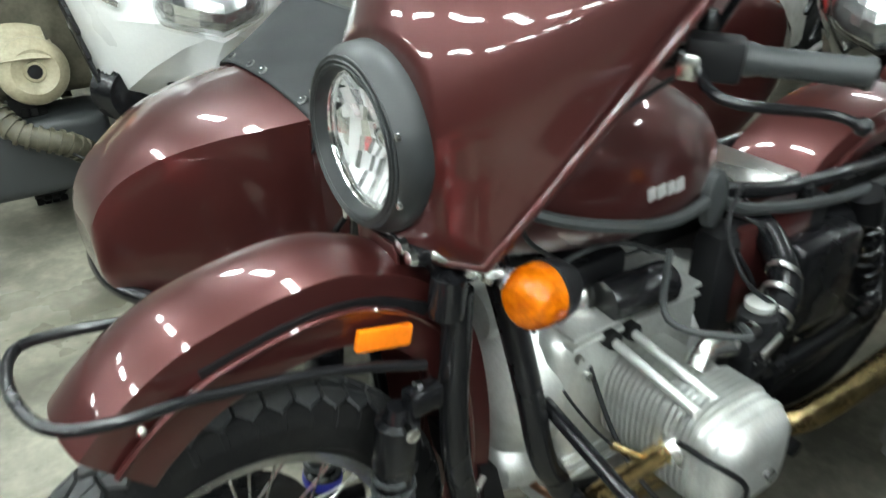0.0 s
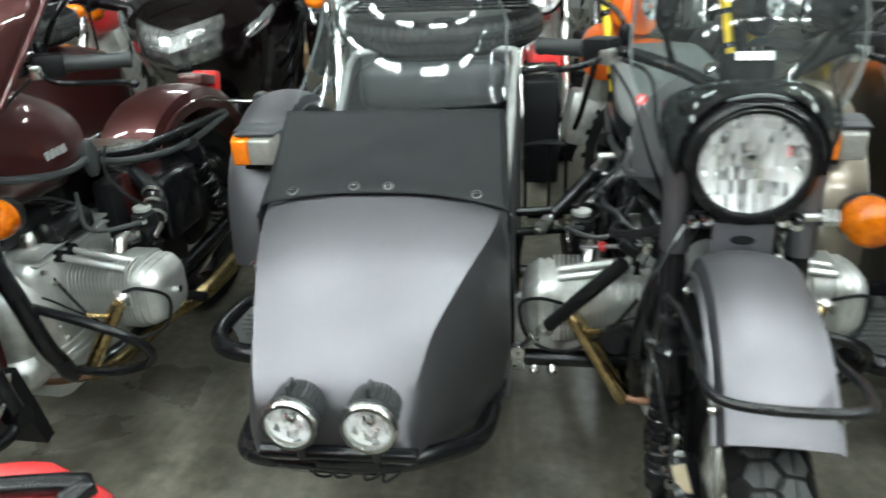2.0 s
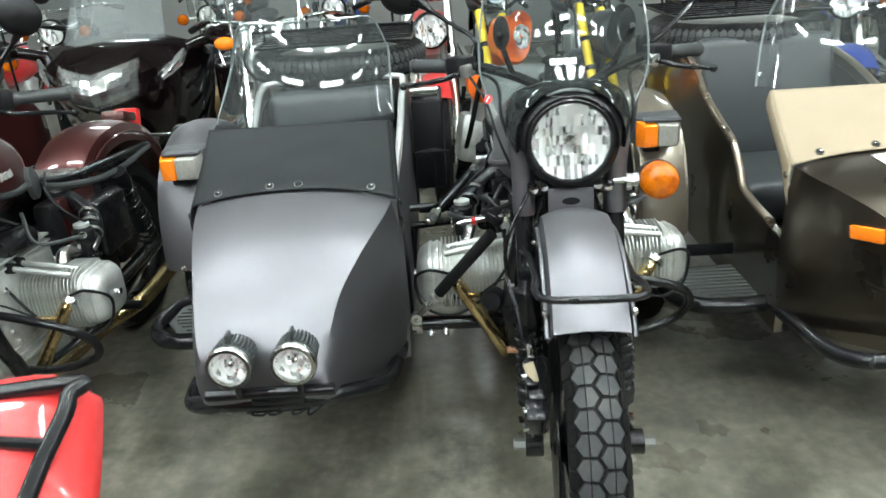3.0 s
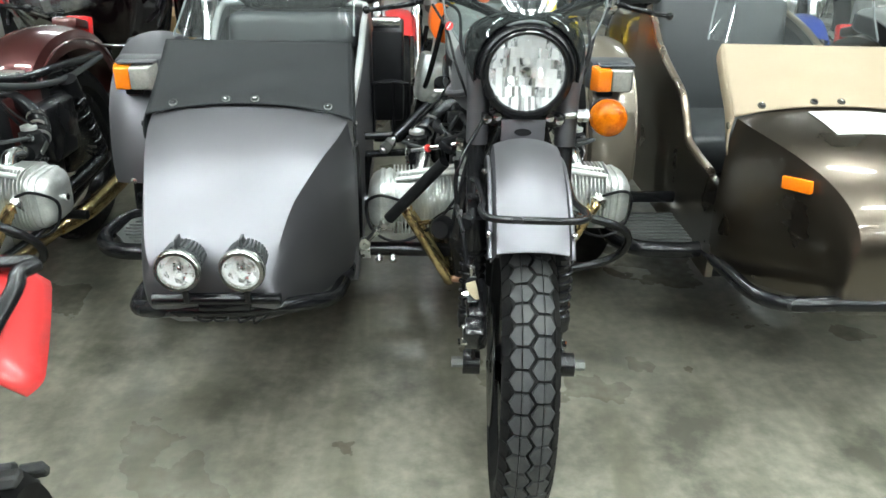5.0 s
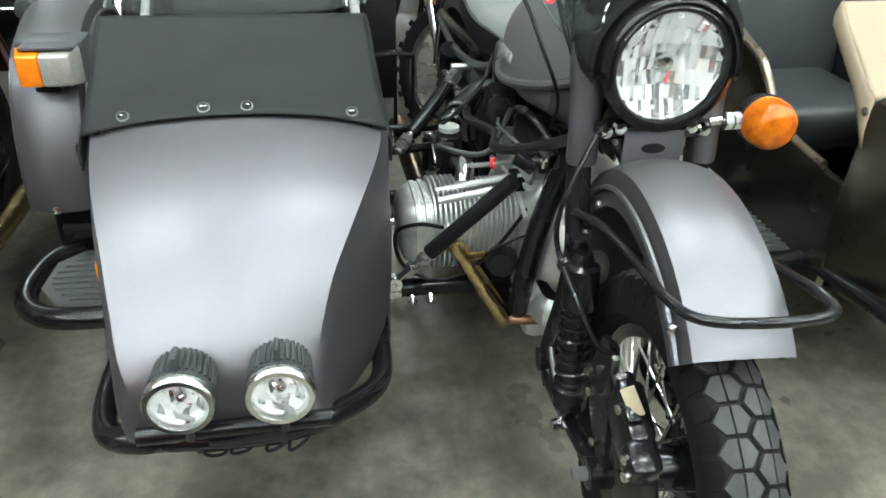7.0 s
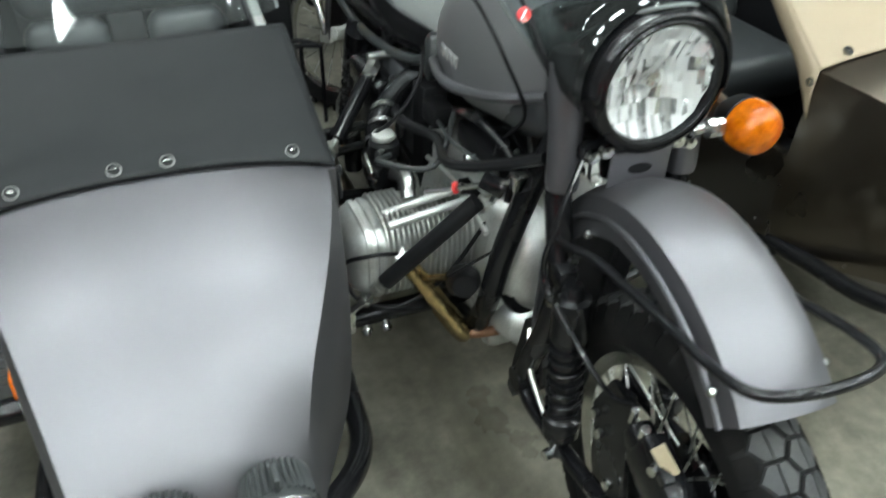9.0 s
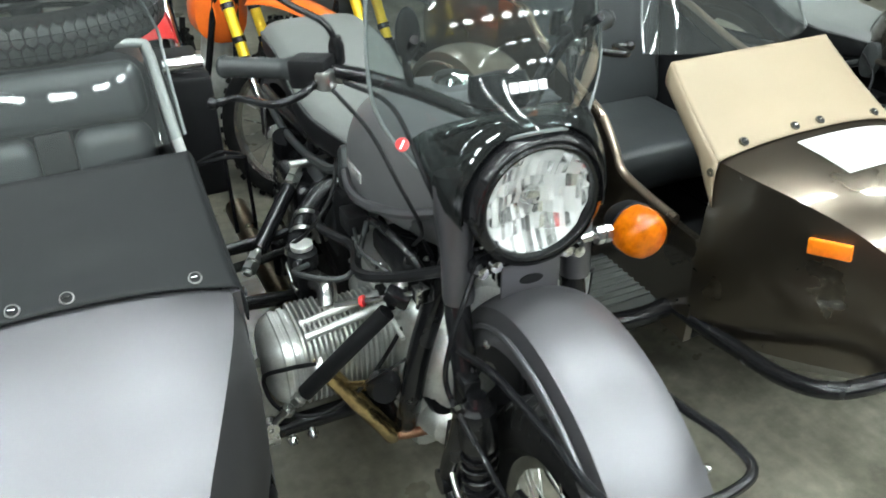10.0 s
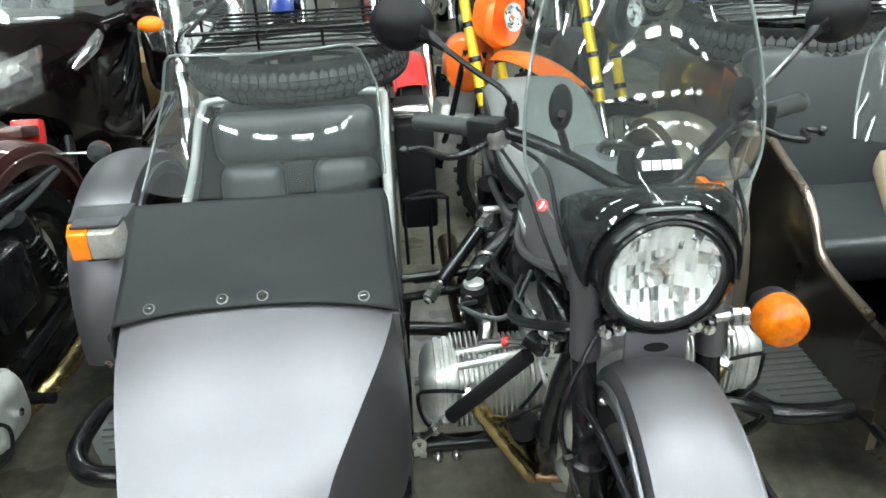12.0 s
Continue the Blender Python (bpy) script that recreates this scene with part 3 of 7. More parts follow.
def mirror(parent, p, stem, m, label="black oval rear-view mirror on a bent stem", tilt=0):
    """Oval head at p on a stem from its last point."""
    p = Vector(p)
    g = lathe(B(), [(0.0, -0.034), (0.028, -0.031), (0.051, -0.018), (0.062, 0.0), (0.060, 0.006), (0.0, 0.006)], (0, 0, 0), (0, 1, 0), 32, sx=1.0, sy=0.86)
    g.transform(Matrix.Translation(p) @ pose(0, 0, 0, 0, tilt, 0))
    mi = part("mirror", g, BLACK_MATT, parent, label, m)
    g = lathe(B(), [(0.057, 0.0062), (0.0, 0.0068)], (0, 0, 0), (0, 1, 0), 32, sx=1.0, sy=0.8)
    g.transform(Matrix.Translation(p) @ pose(0, 0, 0, 0, tilt, 0))
    part("mirror_glass", g, CHROME, mi, "", m)
    g = tube(B(), stem, 0.006, 8)
    tube(g, [p.lerp(Vector(stem[0]), 0.5) + Vector((0, -0.012, 0)), Vector(stem[0]), Vector(stem[0]).lerp(Vector(stem[1]), 0.35)], 0.022, 10, 4, r_end=0.007)
    lathe(g, [(0.0, 0.0), (0.014, 0.0), (0.014, 0.03), (0.009, 0.045), (0.0, 0.045)], Vector(stem[-1]), (0, 0, 1), 12)
    part("stem", g, BLACK, mi, "", m)
    return mi


def front_end(t, paint, hoop=True, reflector=False, headlight=True, lift=0.0):
    c = (0, -0.26, 0.345)
    tyre("front_tyre", t, c, 0.345, 0.118, STEER, label="black rubber tyre with hexagon tread")
    spoked_wheel(t, "front", c, 0.345, STEER)
    # mudguard
    prof = [(0, -0.415, 0.713), (0, -0.385, 0.742), (0, -0.33, 0.782), (0, -0.26, 0.815), (0, -0.18, 0.835), (0, -0.10, 0.838), (0, -0.03, 0.822), (0, 0.04, 0.785), (0, 0.10, 0.725), (0, 0.14, 0.65), (0, 0.163, 0.55), (0, 0.17, 0.45), (0, 0.16, 0.36), (0, 0.135, 0.28)]
    prof = [(x, y - lift * 0.6 * (y < -0.2), z + lift * min(1, max(0, z - 0.4) * 4)) for x, y, z in prof]
    f = fender("front_fender", t, smooth_path(prof, 3), 0.083, 0.088 if paint is MAROON else 0.052, paint, "deep valanced front mudguard", STEER)
    part("fender_lining", sweep(B(), smooth_path([(0, y, z - 0.05) for _, y, z in prof[3:8]], 2), [(-0.08, 0.0), (0.08, 0.0), (0.078, -0.02), (-0.078, -0.02)]), BLACK_MATT, f, "", STEER)
    part("mud_flap", plate(B(), [(0.125, 0.42), (0.16, 0.40), (0.19, 0.27), (0.21, 0.16), (0.18, 0.15), (0.15, 0.24)], "x", -0.085, 0.17), BLACK_MATT, t, "black rubber mud flap", STEER)
    for s in (-1, 1):
        part("fender_bolt", ball(B(), (s * 0.086, -0.355, 0.722 + lift), 0.008, u=10, v=6), CHROME, f, "", STEER)
        part("fender_bolt", ball(B(), (s * 0.088, -0.02, 0.735), 0.008, u=10, v=6), CHROME, f, "", STEER)
        g = tube(B(), [(s * 0.088, 0.13, 0.40), (s * 0.115, 0.06, 0.36), (s * 0.125, -0.06, 0.33)], 0.006, 8)
        part("fender_stay", g, STEEL, f, "", STEER)
    if hoop:
        g = tube(B(), [(-0.118, 0.02, 0.70), (-0.105, -0.10, 0.735), (-0.098, -0.25, 0.745), (-0.105, -0.36, 0.76), (-0.085, -0.425, 0.772), (0.0, -0.445, 0.778), (0.085, -0.425, 0.772), (0.105, -0.36, 0.76), (0.098, -0.25, 0.745), (0.105, -0.10, 0.735), (0.118, 0.02, 0.70)], 0.0075, 10)
        g.transform(Matrix.Translation((0, -0.5 * lift, lift)))
        for v in g.verts:
            v.co.z += 0.016 * (paint is SLATE) * max(0.0, min(1.0, (-0.15 - v.co.y) / 0.2))
        for v in g.verts:
            v.co.z -= 0.8 * lift * max(0.0, min(1.0, (v.co.y + 0.30) / 0.2))
        part("fender_guard", g, BLACK if hoop is True else hoop, f, "bent tubular guard round the mudguard", STEER)
    if reflector:
        part("side_reflector", box(B(), (0.094, -0.045, 0.758), (0.012, 0.084, 0.031), 0.003, pose(0, 0, 0, -14)), AMBER, f, "rectangular amber side reflector", STEER)
    # fork
    for s in (-1, 1):
        x = s * 0.108
        bow = 0.0 if paint is MAROON else 1.0
        g = tube(B(), [(x, 0.065, 0.80), (x, 0.06 - 0.025 * bow, 0.70), (x, 0.055 - 0.045 * bow, 0.62), (x, 0.06 - 0.03 * bow, 0.50), (x, 0.08 - 0.005 * bow, 0.38), (x, 0.095, 0.31)], 0.0225, 14)
        box(g, (x * 1.04, 0.0, 0.648), (0.034, 0.055, 0.04), 0.008)
        fk = part("fork_leg", g, BLACK, t, "black tubular fork leg", STEER)
        g = lathe(B(), [(0.0, 0.018), (0.025, 0.018), (0.027, 0.028), (0.0265, 0.10), (0.028, 0.14), (0.033, 0.18), (0.034, 0.225), (0.028, 0.24), (0.0, 0.24)], (x, 0.045, 0.765), (0, 0.12, 1), 24)
        if not bow:
            g.free()
            g = lathe(B(), [(0.0, 0.0), (0.025, 0.0), (0.027, 0.01), (0.0265, 0.06), (0.0, 0.07)], (x, 0.045, 0.765), (0, 0.12, 1), 24)
        part("fork_cover", g, paint if bow else BLACK, fk, "fork shroud", STEER)
        part("pinch_bolt", lathe(B(), [(0.0, 0.010), (0.008, 0.008), (0.009, 0.0), (0.0, 0.0)], (x + 0.008, -0.006, 0.676), (0, -1, 0), 8), CHROME, fk, "", STEER)
        # leading link and shock
        g = tube(B(), [(x, 0.095, 0.30), (x, 0.05, 0.275), (x, -0.10, 0.30), (x * 1.02, -0.26, 0.345)], 0.016, 12)
        lathe(g, [(0.0, -0.02), (0.028, -0.02), (0.028, 0.02), (0.0, 0.02)], (x * 1.02, -0.26, 0.345), (1, 0, 0), 20)
        lathe(g, [(0.0, -0.022), (0.026, -0.022), (0.026, 0.022), (0.0, 0.022)], (x, 0.095, 0.305), (1, 0, 0), 20)
        lk = part("swing_link", g, BLACK, t, "black leading swing link", STEER)
        part("axle_nut", lathe(B(), [(0.0, 0.028), (0.013, 0.026), (0.013, 0.0), (0.0, 0.0)], (x * 1.02 + s * 0.02, -0.26, 0.345), (s, 0, 0), 6), DARK_CAST, lk, "", STEER)
        top, bot = Vector((s * 0.110, -0.040, 0.63)), Vector((s * 0.110, -0.078, 0.29))
        d = bot - top
        sh = part("shock_absorber", lathe(B(), [(0.0, -0.02), (0.016, -0.02), (0.022, 0.0), (0.032, 0.006), (0.033, 0.082), (0.030, 0.088), (0.0262, 0.092), (0.0262, 0.255), (0.033, 0.26), (0.033, 0.30), (0.020, 0.315), (0.018, 0.352), (0.0, 0.352)], top, d, 28), BLACK, t, "black coil-over shock absorber", STEER)
        part("spring", coil(B(), top + d * 0.28, top + d * 0.755, 0.0300, 7, 0.0042), BLACK if paint != MAROON else GREY_PLASTIC, sh, "coil spring", STEER)
        for q in (top, bot + d * 0.02):
            part("shock_bolt", lathe(B(), [(0.0, 0.016), (0.011, 0.014), (0.012, 0.0), (0.0, 0.0)], q + Vector((s * (0.030 if q is top else 0.018), 0, 0)), (s, -0.2, 0), 8), CHROME, sh, "", STEER)
        part("adjuster", lathe(B(), [(0.034, -0.009), (0.0355, 0.0), (0.034, 0.009)], top + d * 0.80, d, 20, caps=True), BLUE_CAP if paint == MAROON else BLACK, sh, "", STEER)
    # brake caliper with its carrier and tag
    tilt = pose(-0.104, -0.325, 0.528, 24)
    g = box(B(), (0, 0, 0), (0.046, 0.10, 0.088), 0.014, tilt)
    box(g, (-0.004, -0.066, -0.018), (0.05, 0.055, 0.062), 0.012, tilt)
    box(g, (0.0, 0.052, 0.018), (0.04, 0.04, 0.05), 0.010, tilt)
    box(g, (-0.012, -0.010, 0.047), (0.026, 0.070, 0.022), 0.006, tilt)
    cal = part("brake_caliper", g, BLACK, t, "black disc brake caliper", STEER)
    part("caliper_carrier", plate(B(), [(-0.24, 0.60), (-0.19, 0.585), (-0.155, 0.50), (-0.18, 0.42), (-0.25, 0.36), (-0.285, 0.37), (-0.265, 0.46), (-0.255, 0.55)], "x", -0.112, 0.010), BLACK, cal, "black caliper carrier plate", STEER)
    for yy, zz in ((-0.174, 0.498), (-0.195, 0.473), (-0.245, 0.405), (-0.345, 0.572), (-0.395, 0.522), (-0.405, 0.498)):
        part("caliper_bolt", lathe(B(), [(0.0, 0.011), (0.008, 0.010), (0.010, 0.0), (0.0, 0.0)], (-0.128 if yy < -0.3 else -0.117, yy, zz), (-1, -0.3, 0.1), 8), CHROME, cal, "", STEER)
    part("bleed_nipple", rod(B(), (-0.112, -0.255, 0.565), (-0.116, -0.262, 0.598), 0.006, 8), STEEL, cal, "", STEER)
    part("banjo_bolt", rod(B(), (-0.112, -0.285, 0.560), (-0.114, -0.290, 0.586), 0.008, 8), STEEL, cal, "", STEER)
    tag = box(B(), (0, 0, 0), (0.022, 0.044, 0.004), 0.0015, pose(-0.116, -0.345, 0.584, 36, -20, 0))
    part("tag", tag, TAG, cal, "buff paper tag", STEER)
    part("brake_hose", tube(B(), [(-0.09, 0.02, 0.86), (-0.15, -0.02, 0.75), (-0.155, -0.02, 0.66), (-0.135, -0.10, 0.60), (-0.125, -0.20, 0.575), (-0.112, -0.258, 0.598)], 0.005, 8), BLACK, t, "", STEER)
    # yokes and lamp bracket
    g = box(B(), (0, 0.055, 0.842), (0.20, 0.05, 0.022), 0.008)
    part("upper_yoke", box(B(), (0, 0.10, 1.04), (0.24, 0.06, 0.022), 0.008), BLACK, t, "", STEER)
    box(g, (0, 0.028, 0.856), (0.20, 0.035, 0.022), 0.005)
    yk = part("fork_yoke", g, BLACK, t, "black fork yokes and lamp bracket", STEER)
    g = box(B(), (0.0, 0.008, 0.822), (0.105, 0.006, 0.07), 0.004)
    part("bracket_plate", g, paint, yk, "painted bracket over the mudguard", STEER)
    # Black disc painted in for the dark inside an open slot.
    part("bracket_slot", lathe(B(), [(0.011, 0.0), (0.011, 0.002), (0.0, 0.002)], (0, 0.0052, 0.826), (0, -1, 0), 20, sx=1.9, sy=0.8), BLACK_MATT, yk, "oval slot drawn as a black disc", STEER)
    for x in (-0.085, -0.062, 0.062, 0.085):
        part("yoke_bolt", lathe(B(), [(0.0, 0.012), (0.010, 0.010), (0.013, 0.0), (0.0, 0.0)], (x, 0.012, 0.856 + 0.006 * (abs(x) < 0.07)), (0, -1, 0.1), 8), CHROME, yk, "", STEER)
    rod_g = tube(B(), [(0, 0.06, 0.78), (0, 0.16, 1.06)], 0.03, 16)
    part("steering_head", rod_g, BLACK, t, "", STEER)
    if headlight:
        headlamp(t, (0, -0.006, 0.968), 0.089, STEER, mat_ring=BLACK)
    for s in (-1, 1):
        if s > 0 or paint is MAROON:
            turn_signal(t, (s * (0.20 if paint is not MAROON else 0.194), 0.03 if paint is not MAROON else 0.145, 0.863 - 0.055 * (paint is MAROON)), (0.05 * s, -1, 0.05), (s * 0.10, 0.03, 0.862), STEER)
    # handlebar
    g = tube(B(), [(-0.385, 0.455, 1.085), (-0.225, 0.33, 1.097), (-0.12, 0.22, 1.085), (-0.04, 0.13, 1.065), (0.04, 0.13, 1.065), (0.12, 0.22, 1.085), (0.225, 0.33, 1.097), (0.385, 0.455, 1.085)], 0.0125, 12)
    bar = part("handlebar", g, BLACK, t, "black tubular handlebar", STEER)
    for s in (-1, 1):
        lever_set(bar, s, STEER)
        g = tube(B(), [(s * 0.21, 0.30, 1.085), (s * 0.16, 0.20, 1.07), (s * 0.15, 0.08, 1.0), (s * 0.10, 0.10, 0.88), (s * 0.05, 0.22, 0.80)], 0.0042, 8)
        part("control_cable", g, BLACK_MATT, bar, "black control cable", STEER)
        g = tube(B(), [(s * 0.235, 0.31, 1.08), (s * 0.19, 0.24, 1.02), (s * 0.165, 0.17, 0.95), (s * 0.13, 0.16, 0.86), (s * 0.10, 0.30, 0.74)], 0.0036, 8)
        part("control_cable", g, BLACK_MATT, bar, "black control cable", STEER)


def engine(t):
    """Flat twin with finned cylinders, exhausts, carburettors."""
    g = box(B(), (0, 0.42, 0.47), (0.25, 0.36, 0.34), 0.05, seg=3)
    lathe(g, [(0.0, -0.075), (0.05, -0.072), (0.085, -0.060), (0.11, -0.035), (0.124, 0.0), (0.126, 0.03), (0.0, 0.03)], (0, 0.235, 0.50), (0, 1, 0), 40, sy=1.15)
    box(g, (0, 0.42, 0.27), (0.22, 0.32, 0.09), 0.03)
    lathe(g, [(0.0, -0.02), (0.12, -0.02), (0.13, 0.0), (0.13, 0.10), (0.10, 0.22), (0.0, 0.22)], (0, 0.60, 0.47), (0, 1, 0), 32)
    en = part("engine_block", g, ALU, t, "cast aluminium flat-twin crankcase")
    for z in (0.585, 0.575, 0.565):
        part("cast_mark", tube(B(), [(-0.055, 0.176, z), (-0.03, 0.171, z), (0.0, 0.169, z)], 0.0016, 6, 2), ALU, en, "raised bar cast into the cover")
    part("sump_belly", lathe(B(), [(0.0, -0.07), (0.045, -0.066), (0.08, -0.045), (0.095, 0.0), (0.095, 0.05), (0.0, 0.05)], (-0.01, 0.245, 0.335), (0, 1, 0), 32, sx=1.0, sy=0.75), ALU, en, "rounded cast sump")
    for z in (0.335, 0.36, 0.385, 0.62, 0.64):
        part("case_rib", box(B(), (0, 0.42, z), (0.262, 0.30, 0.008), 0.003), ALU, en)
    part("case_seam", tube(B(), [(-0.128, 0.26, 0.56), (-0.128, 0.40, 0.585), (-0.128, 0.58, 0.56)], 0.006, 8), ALU, en)
    part("breather", lathe(B(), [(0.0, 0.0), (0.03, 0.0), (0.03, 0.03), (0.018, 0.045), (0.0, 0.045)], (0.06, 0.34, 0.64), (0, 0, 1), 20), ALU_BRIGHT, en, "round breather cap")
    part("starter_motor", lathe(B(), [(0.0, 0.0), (0.035, 0.0), (0.038, 0.012), (0.038, 0.13), (0.03, 0.14), (0.0, 0.14)], (0.10, 0.36, 0.665), (0.1, 1, 0), 20), BLACK, en, "black starter motor")
    for k, (x, z) in enumerate(((0.135, 0.60), (0.137, 0.56), (0.135, 0.44), (0.135, 0.40), (-0.135, 0.60), (-0.137, 0.44))):
        part("case_bolt", lathe(B(), [(0.0, 0.010), (0.007, 0.009), (0.008, 0.0), (0.0, 0.0)], (x * 0.93, 0.285 + 0.02 * (k % 2), z), (math.copysign(1, x), 0, 0), 8), STEEL, en)
    g = lathe(B(), [(0.0, -0.02), (0.035, -0.02), (0.04, -0.01), (0.04, 0.06), (0.0, 0.06)], (-0.06, 0.215, 0.42), (0, 1, 0), 20)
    part("oil_filter", g, BLACK, en)
    lathe_g = lathe(B(), [(0.0, -0.055), (0.045, -0.05), (0.05, -0.03), (0.05, 0.05), (0.0, 0.05)], (0.0, 0.22, 0.66), (0, 1, 0), 24)
    part("alternator", lathe_g, ALU, en)
    coil_box = part("ignition_coil", box(B(), (-0.03, 0.36, 0.685), (0.17, 0.20, 0.055), 0.014), BLACK_MATT, en, "black ignition coil housing")
    for x in (-0.09, 0.03):
        part("coil_tower", lathe(B(), [(0.0, 0.0), (0.016, 0.0), (0.014, 0.03), (0.010, 0.04), (0.0, 0.04)], (x, 0.30, 0.708), (0, -0.4, 1), 14), BLACK, coil_box)
        part("coil_screw", ball(B(), (x + 0.03, 0.29, 0.712), 0.007), STEEL, coil_box)
    rnd = random.Random(12)
    for k in range(7):
        x0, x1 = -0.135 + 0.035 * k, -0.16 + 0.04 * k
        z = 0.675 + rnd.uniform(0.0, 0.05)
        g = tube(B(), [(x0, 0.235, 0.62 + rnd.uniform(0, 0.05)), (x0 + rnd.uniform(-0.03, 0.03), 0.245, z), (x1 + rnd.uniform(-0.03, 0.03), 0.32, z + 0.045), (x1, 0.42, z + 0.02), (x1 * 0.8, 0.54, 0.68)], rnd.choice((0.004, 0.006, 0.009)), 8, 3)
        part("hose", g, BLACK if k % 3 else GREY_PLASTIC, en)
    for x, y, z in ((-0.13, 0.25, 0.70), (-0.085, 0.235, 0.69), (-0.14, 0.33, 0.695)):
        part("hose_clip", lathe(B(), [(0.009, -0.006), (0.012, -0.006), (0.012, 0.006), (0.009, 0.006)], (x, y, z), (0.2, 0.6, 0.8), 12, loop=True), STEEL, en)
    for s in (-1, 1):
        y0 = 0.40 + 0.018 * s
        cy = part("cylinder", lathe(B(), [(0.0, 0.10), (0.07, 0.10), (0.07, 0.36), (0.0, 0.36)], (0, y0, 0.50), (s, 0, 0), 24), ALU, en, "finned aluminium cylinder")
        fin = None
        for k in range(17):
            x = s * (0.140 + 0.0112 * k)
            ry, rz = (0.082, 0.088) if k < 11 else (0.090, 0.095)
            loop = []
            for q in range(20):
                a = 2 * math.pi * q / 20
                loop.append((y0 + ry * math.copysign(abs(math.cos(a)) ** 0.6, math.cos(a)), 0.50 + rz * math.copysign(abs(math.sin(a)) ** 0.6, math.sin(a))))
            if k in (0, 11):
                fin = part("cooling_fin", plate(B(), loop, "x", 0.0, 0.0036), ALU, cy)
                fin.matrix_basis = Matrix.Translation((x, 0, 0))
            else:
                again(fin, Matrix.Translation((x, 0, 0)))
        g = B()
        loops = []
        for x, k in ((0.316, 0.94), (0.325, 0.95), (0.327, 1.0), (0.336, 1.0), (0.338, 0.955), (0.345, 0.955), (0.347, 0.995), (0.357, 0.985), (0.359, 0.94), (0.368, 0.91), (0.382, 0.80), (0.391, 0.60), (0.395, 0.3)):
            loops.append([(s * x, y0 + k * 0.088 * math.copysign(abs(math.cos(a)) ** 0.5, math.cos(a)), 0.50 + k * 0.082 * math.copysign(abs(math.sin(a)) ** 0.5, math.sin(a))) for a in (2 * math.pi * q / 24 for q in range(24))])
        rings(g, loops)
        hd = part("rocker_cover", g, ALU, en, "rounded silver rocker cover")
        part("cover_nut", lathe(B(), [(0.0, 0.014), (0.011, 0.012), (0.012, 0.0), (0.0, 0.0)], (s * 0.394, y0, 0.50), (s, 0, 0), 6), CHROME, hd)
        for yy, zz in ((-0.05, -0.04), (0.05, -0.04), (-0.05, 0.045), (0.05, 0.045)):
            part("cover_bolt", lathe(B(), [(0.0, 0.010), (0.007, 0.008), (0.008, 0.0), (0.0, 0.0)], (s * 0.376, y0 + yy, 0.50 + zz), (s, 0, 0), 8), CHROME, hd)
        for yy in (-0.022, 0.022):
            part("pushrod_tube", rod(B(), (s * 0.12, y0 - 0.045 + yy, 0.615), (s * 0.31, y0 - 0.045 + yy, 0.585), 0.0085, 12), ALU, en, "pushrod tube")
            part("tube_seal", lathe(B(), [(0.0, -0.008), (0.016, -0.008), (0.016, 0.012), (0.0, 0.012)], (s * 0.13, y0 - 0.045 + yy, 0.614), (s, 0, 0), 14), RUBBER, en)
        # carburettor with its intake
        g = lathe(B(), [(0.0, -0.04), (0.026, -0.04), (0.028, 0.0), (0.03, 0.04), (0.0, 0.04)], (s * 0.25, y0 + 0.14, 0.60), (0, 1, 0.1), 20)
        box(g, (s * 0.25, y0 + 0.14, 0.56), (0.05, 0.055, 0.06), 0.012)
        lathe(g, [(0.0, 0.0), (0.032, 0.0), (0.032, 0.03), (0.014, 0.04), (0.0, 0.04)], (s * 0.25, y0 + 0.14, 0.62), (0, 0, 1), 20)
        part("carburettor", g, BLACK_MATT, en, "carburettor with round cap")
        part("carburettor_cap", lathe(B(), [(0.024, 0.0), (0.024, 0.010), (0.018, 0.013), (0.0, 0.014)], (s * 0.25, y0 + 0.14, 0.66), (0, 0, 1), 20), ALU, en)
        for q in range(3):
            part("hose_clip", lathe(B(), [(0.028, -0.005), (0.031, -0.005), (0.031, 0.005), (0.028, 0.005)], (s * (0.245 - 0.02 * q), y0 + 0.20 + 0.035 * q, 0.615 + 0.02 * q), (-s * 0.3, 1, 0.5), 14, loop=True), STEEL, en)
        part("intake_pipe", tube(B(), [(s * 0.25, y0 + 0.18, 0.605), (s * 0.22, y0 + 0.26, 0.64), (s * 0.14, y0 + 0.30, 0.70), (s * 0.07, y0 + 0.28, 0.73)], 0.027, 16), BLACK, en, "curved air intake pipe")
        part("banjo_fitting", lathe(B(), [(0.0, -0.008), (0.010, -0.008), (0.012, 0.0), (0.010, 0.008), (0.0, 0.008)], (s * 0.27, y0 + 0.10, 0.645), (s, -0.4, 0.2), 12), CHROME, en)
        part("throttle_arm", box(B(), (s * 0.283, y0 + 0.145, 0.60), (0.006, 0.05, 0.016), 0.002, pose(0, 0, 0, 25)), STEEL, en, "zinc-plated throttle arm")
        for q in range(3):
            part("float_screw", lathe(B(), [(0.0, 0.006), (0.005, 0.005), (0.006, 0.0), (0.0, 0.0)], (s * 0.276, y0 + 0.122 + 0.018 * q, 0.572 - 0.006 * q), (s, -0.3, 0), 8), CHROME, en)
        part("intake_elbow", tube(B(), [(s * 0.24, y0 + 0.10, 0.60), (s * 0.23, y0 + 0.05, 0.605), (s * 0.24, y0 + 0.01, 0.58)], 0.022, 14), ALU_BRIGHT, en)
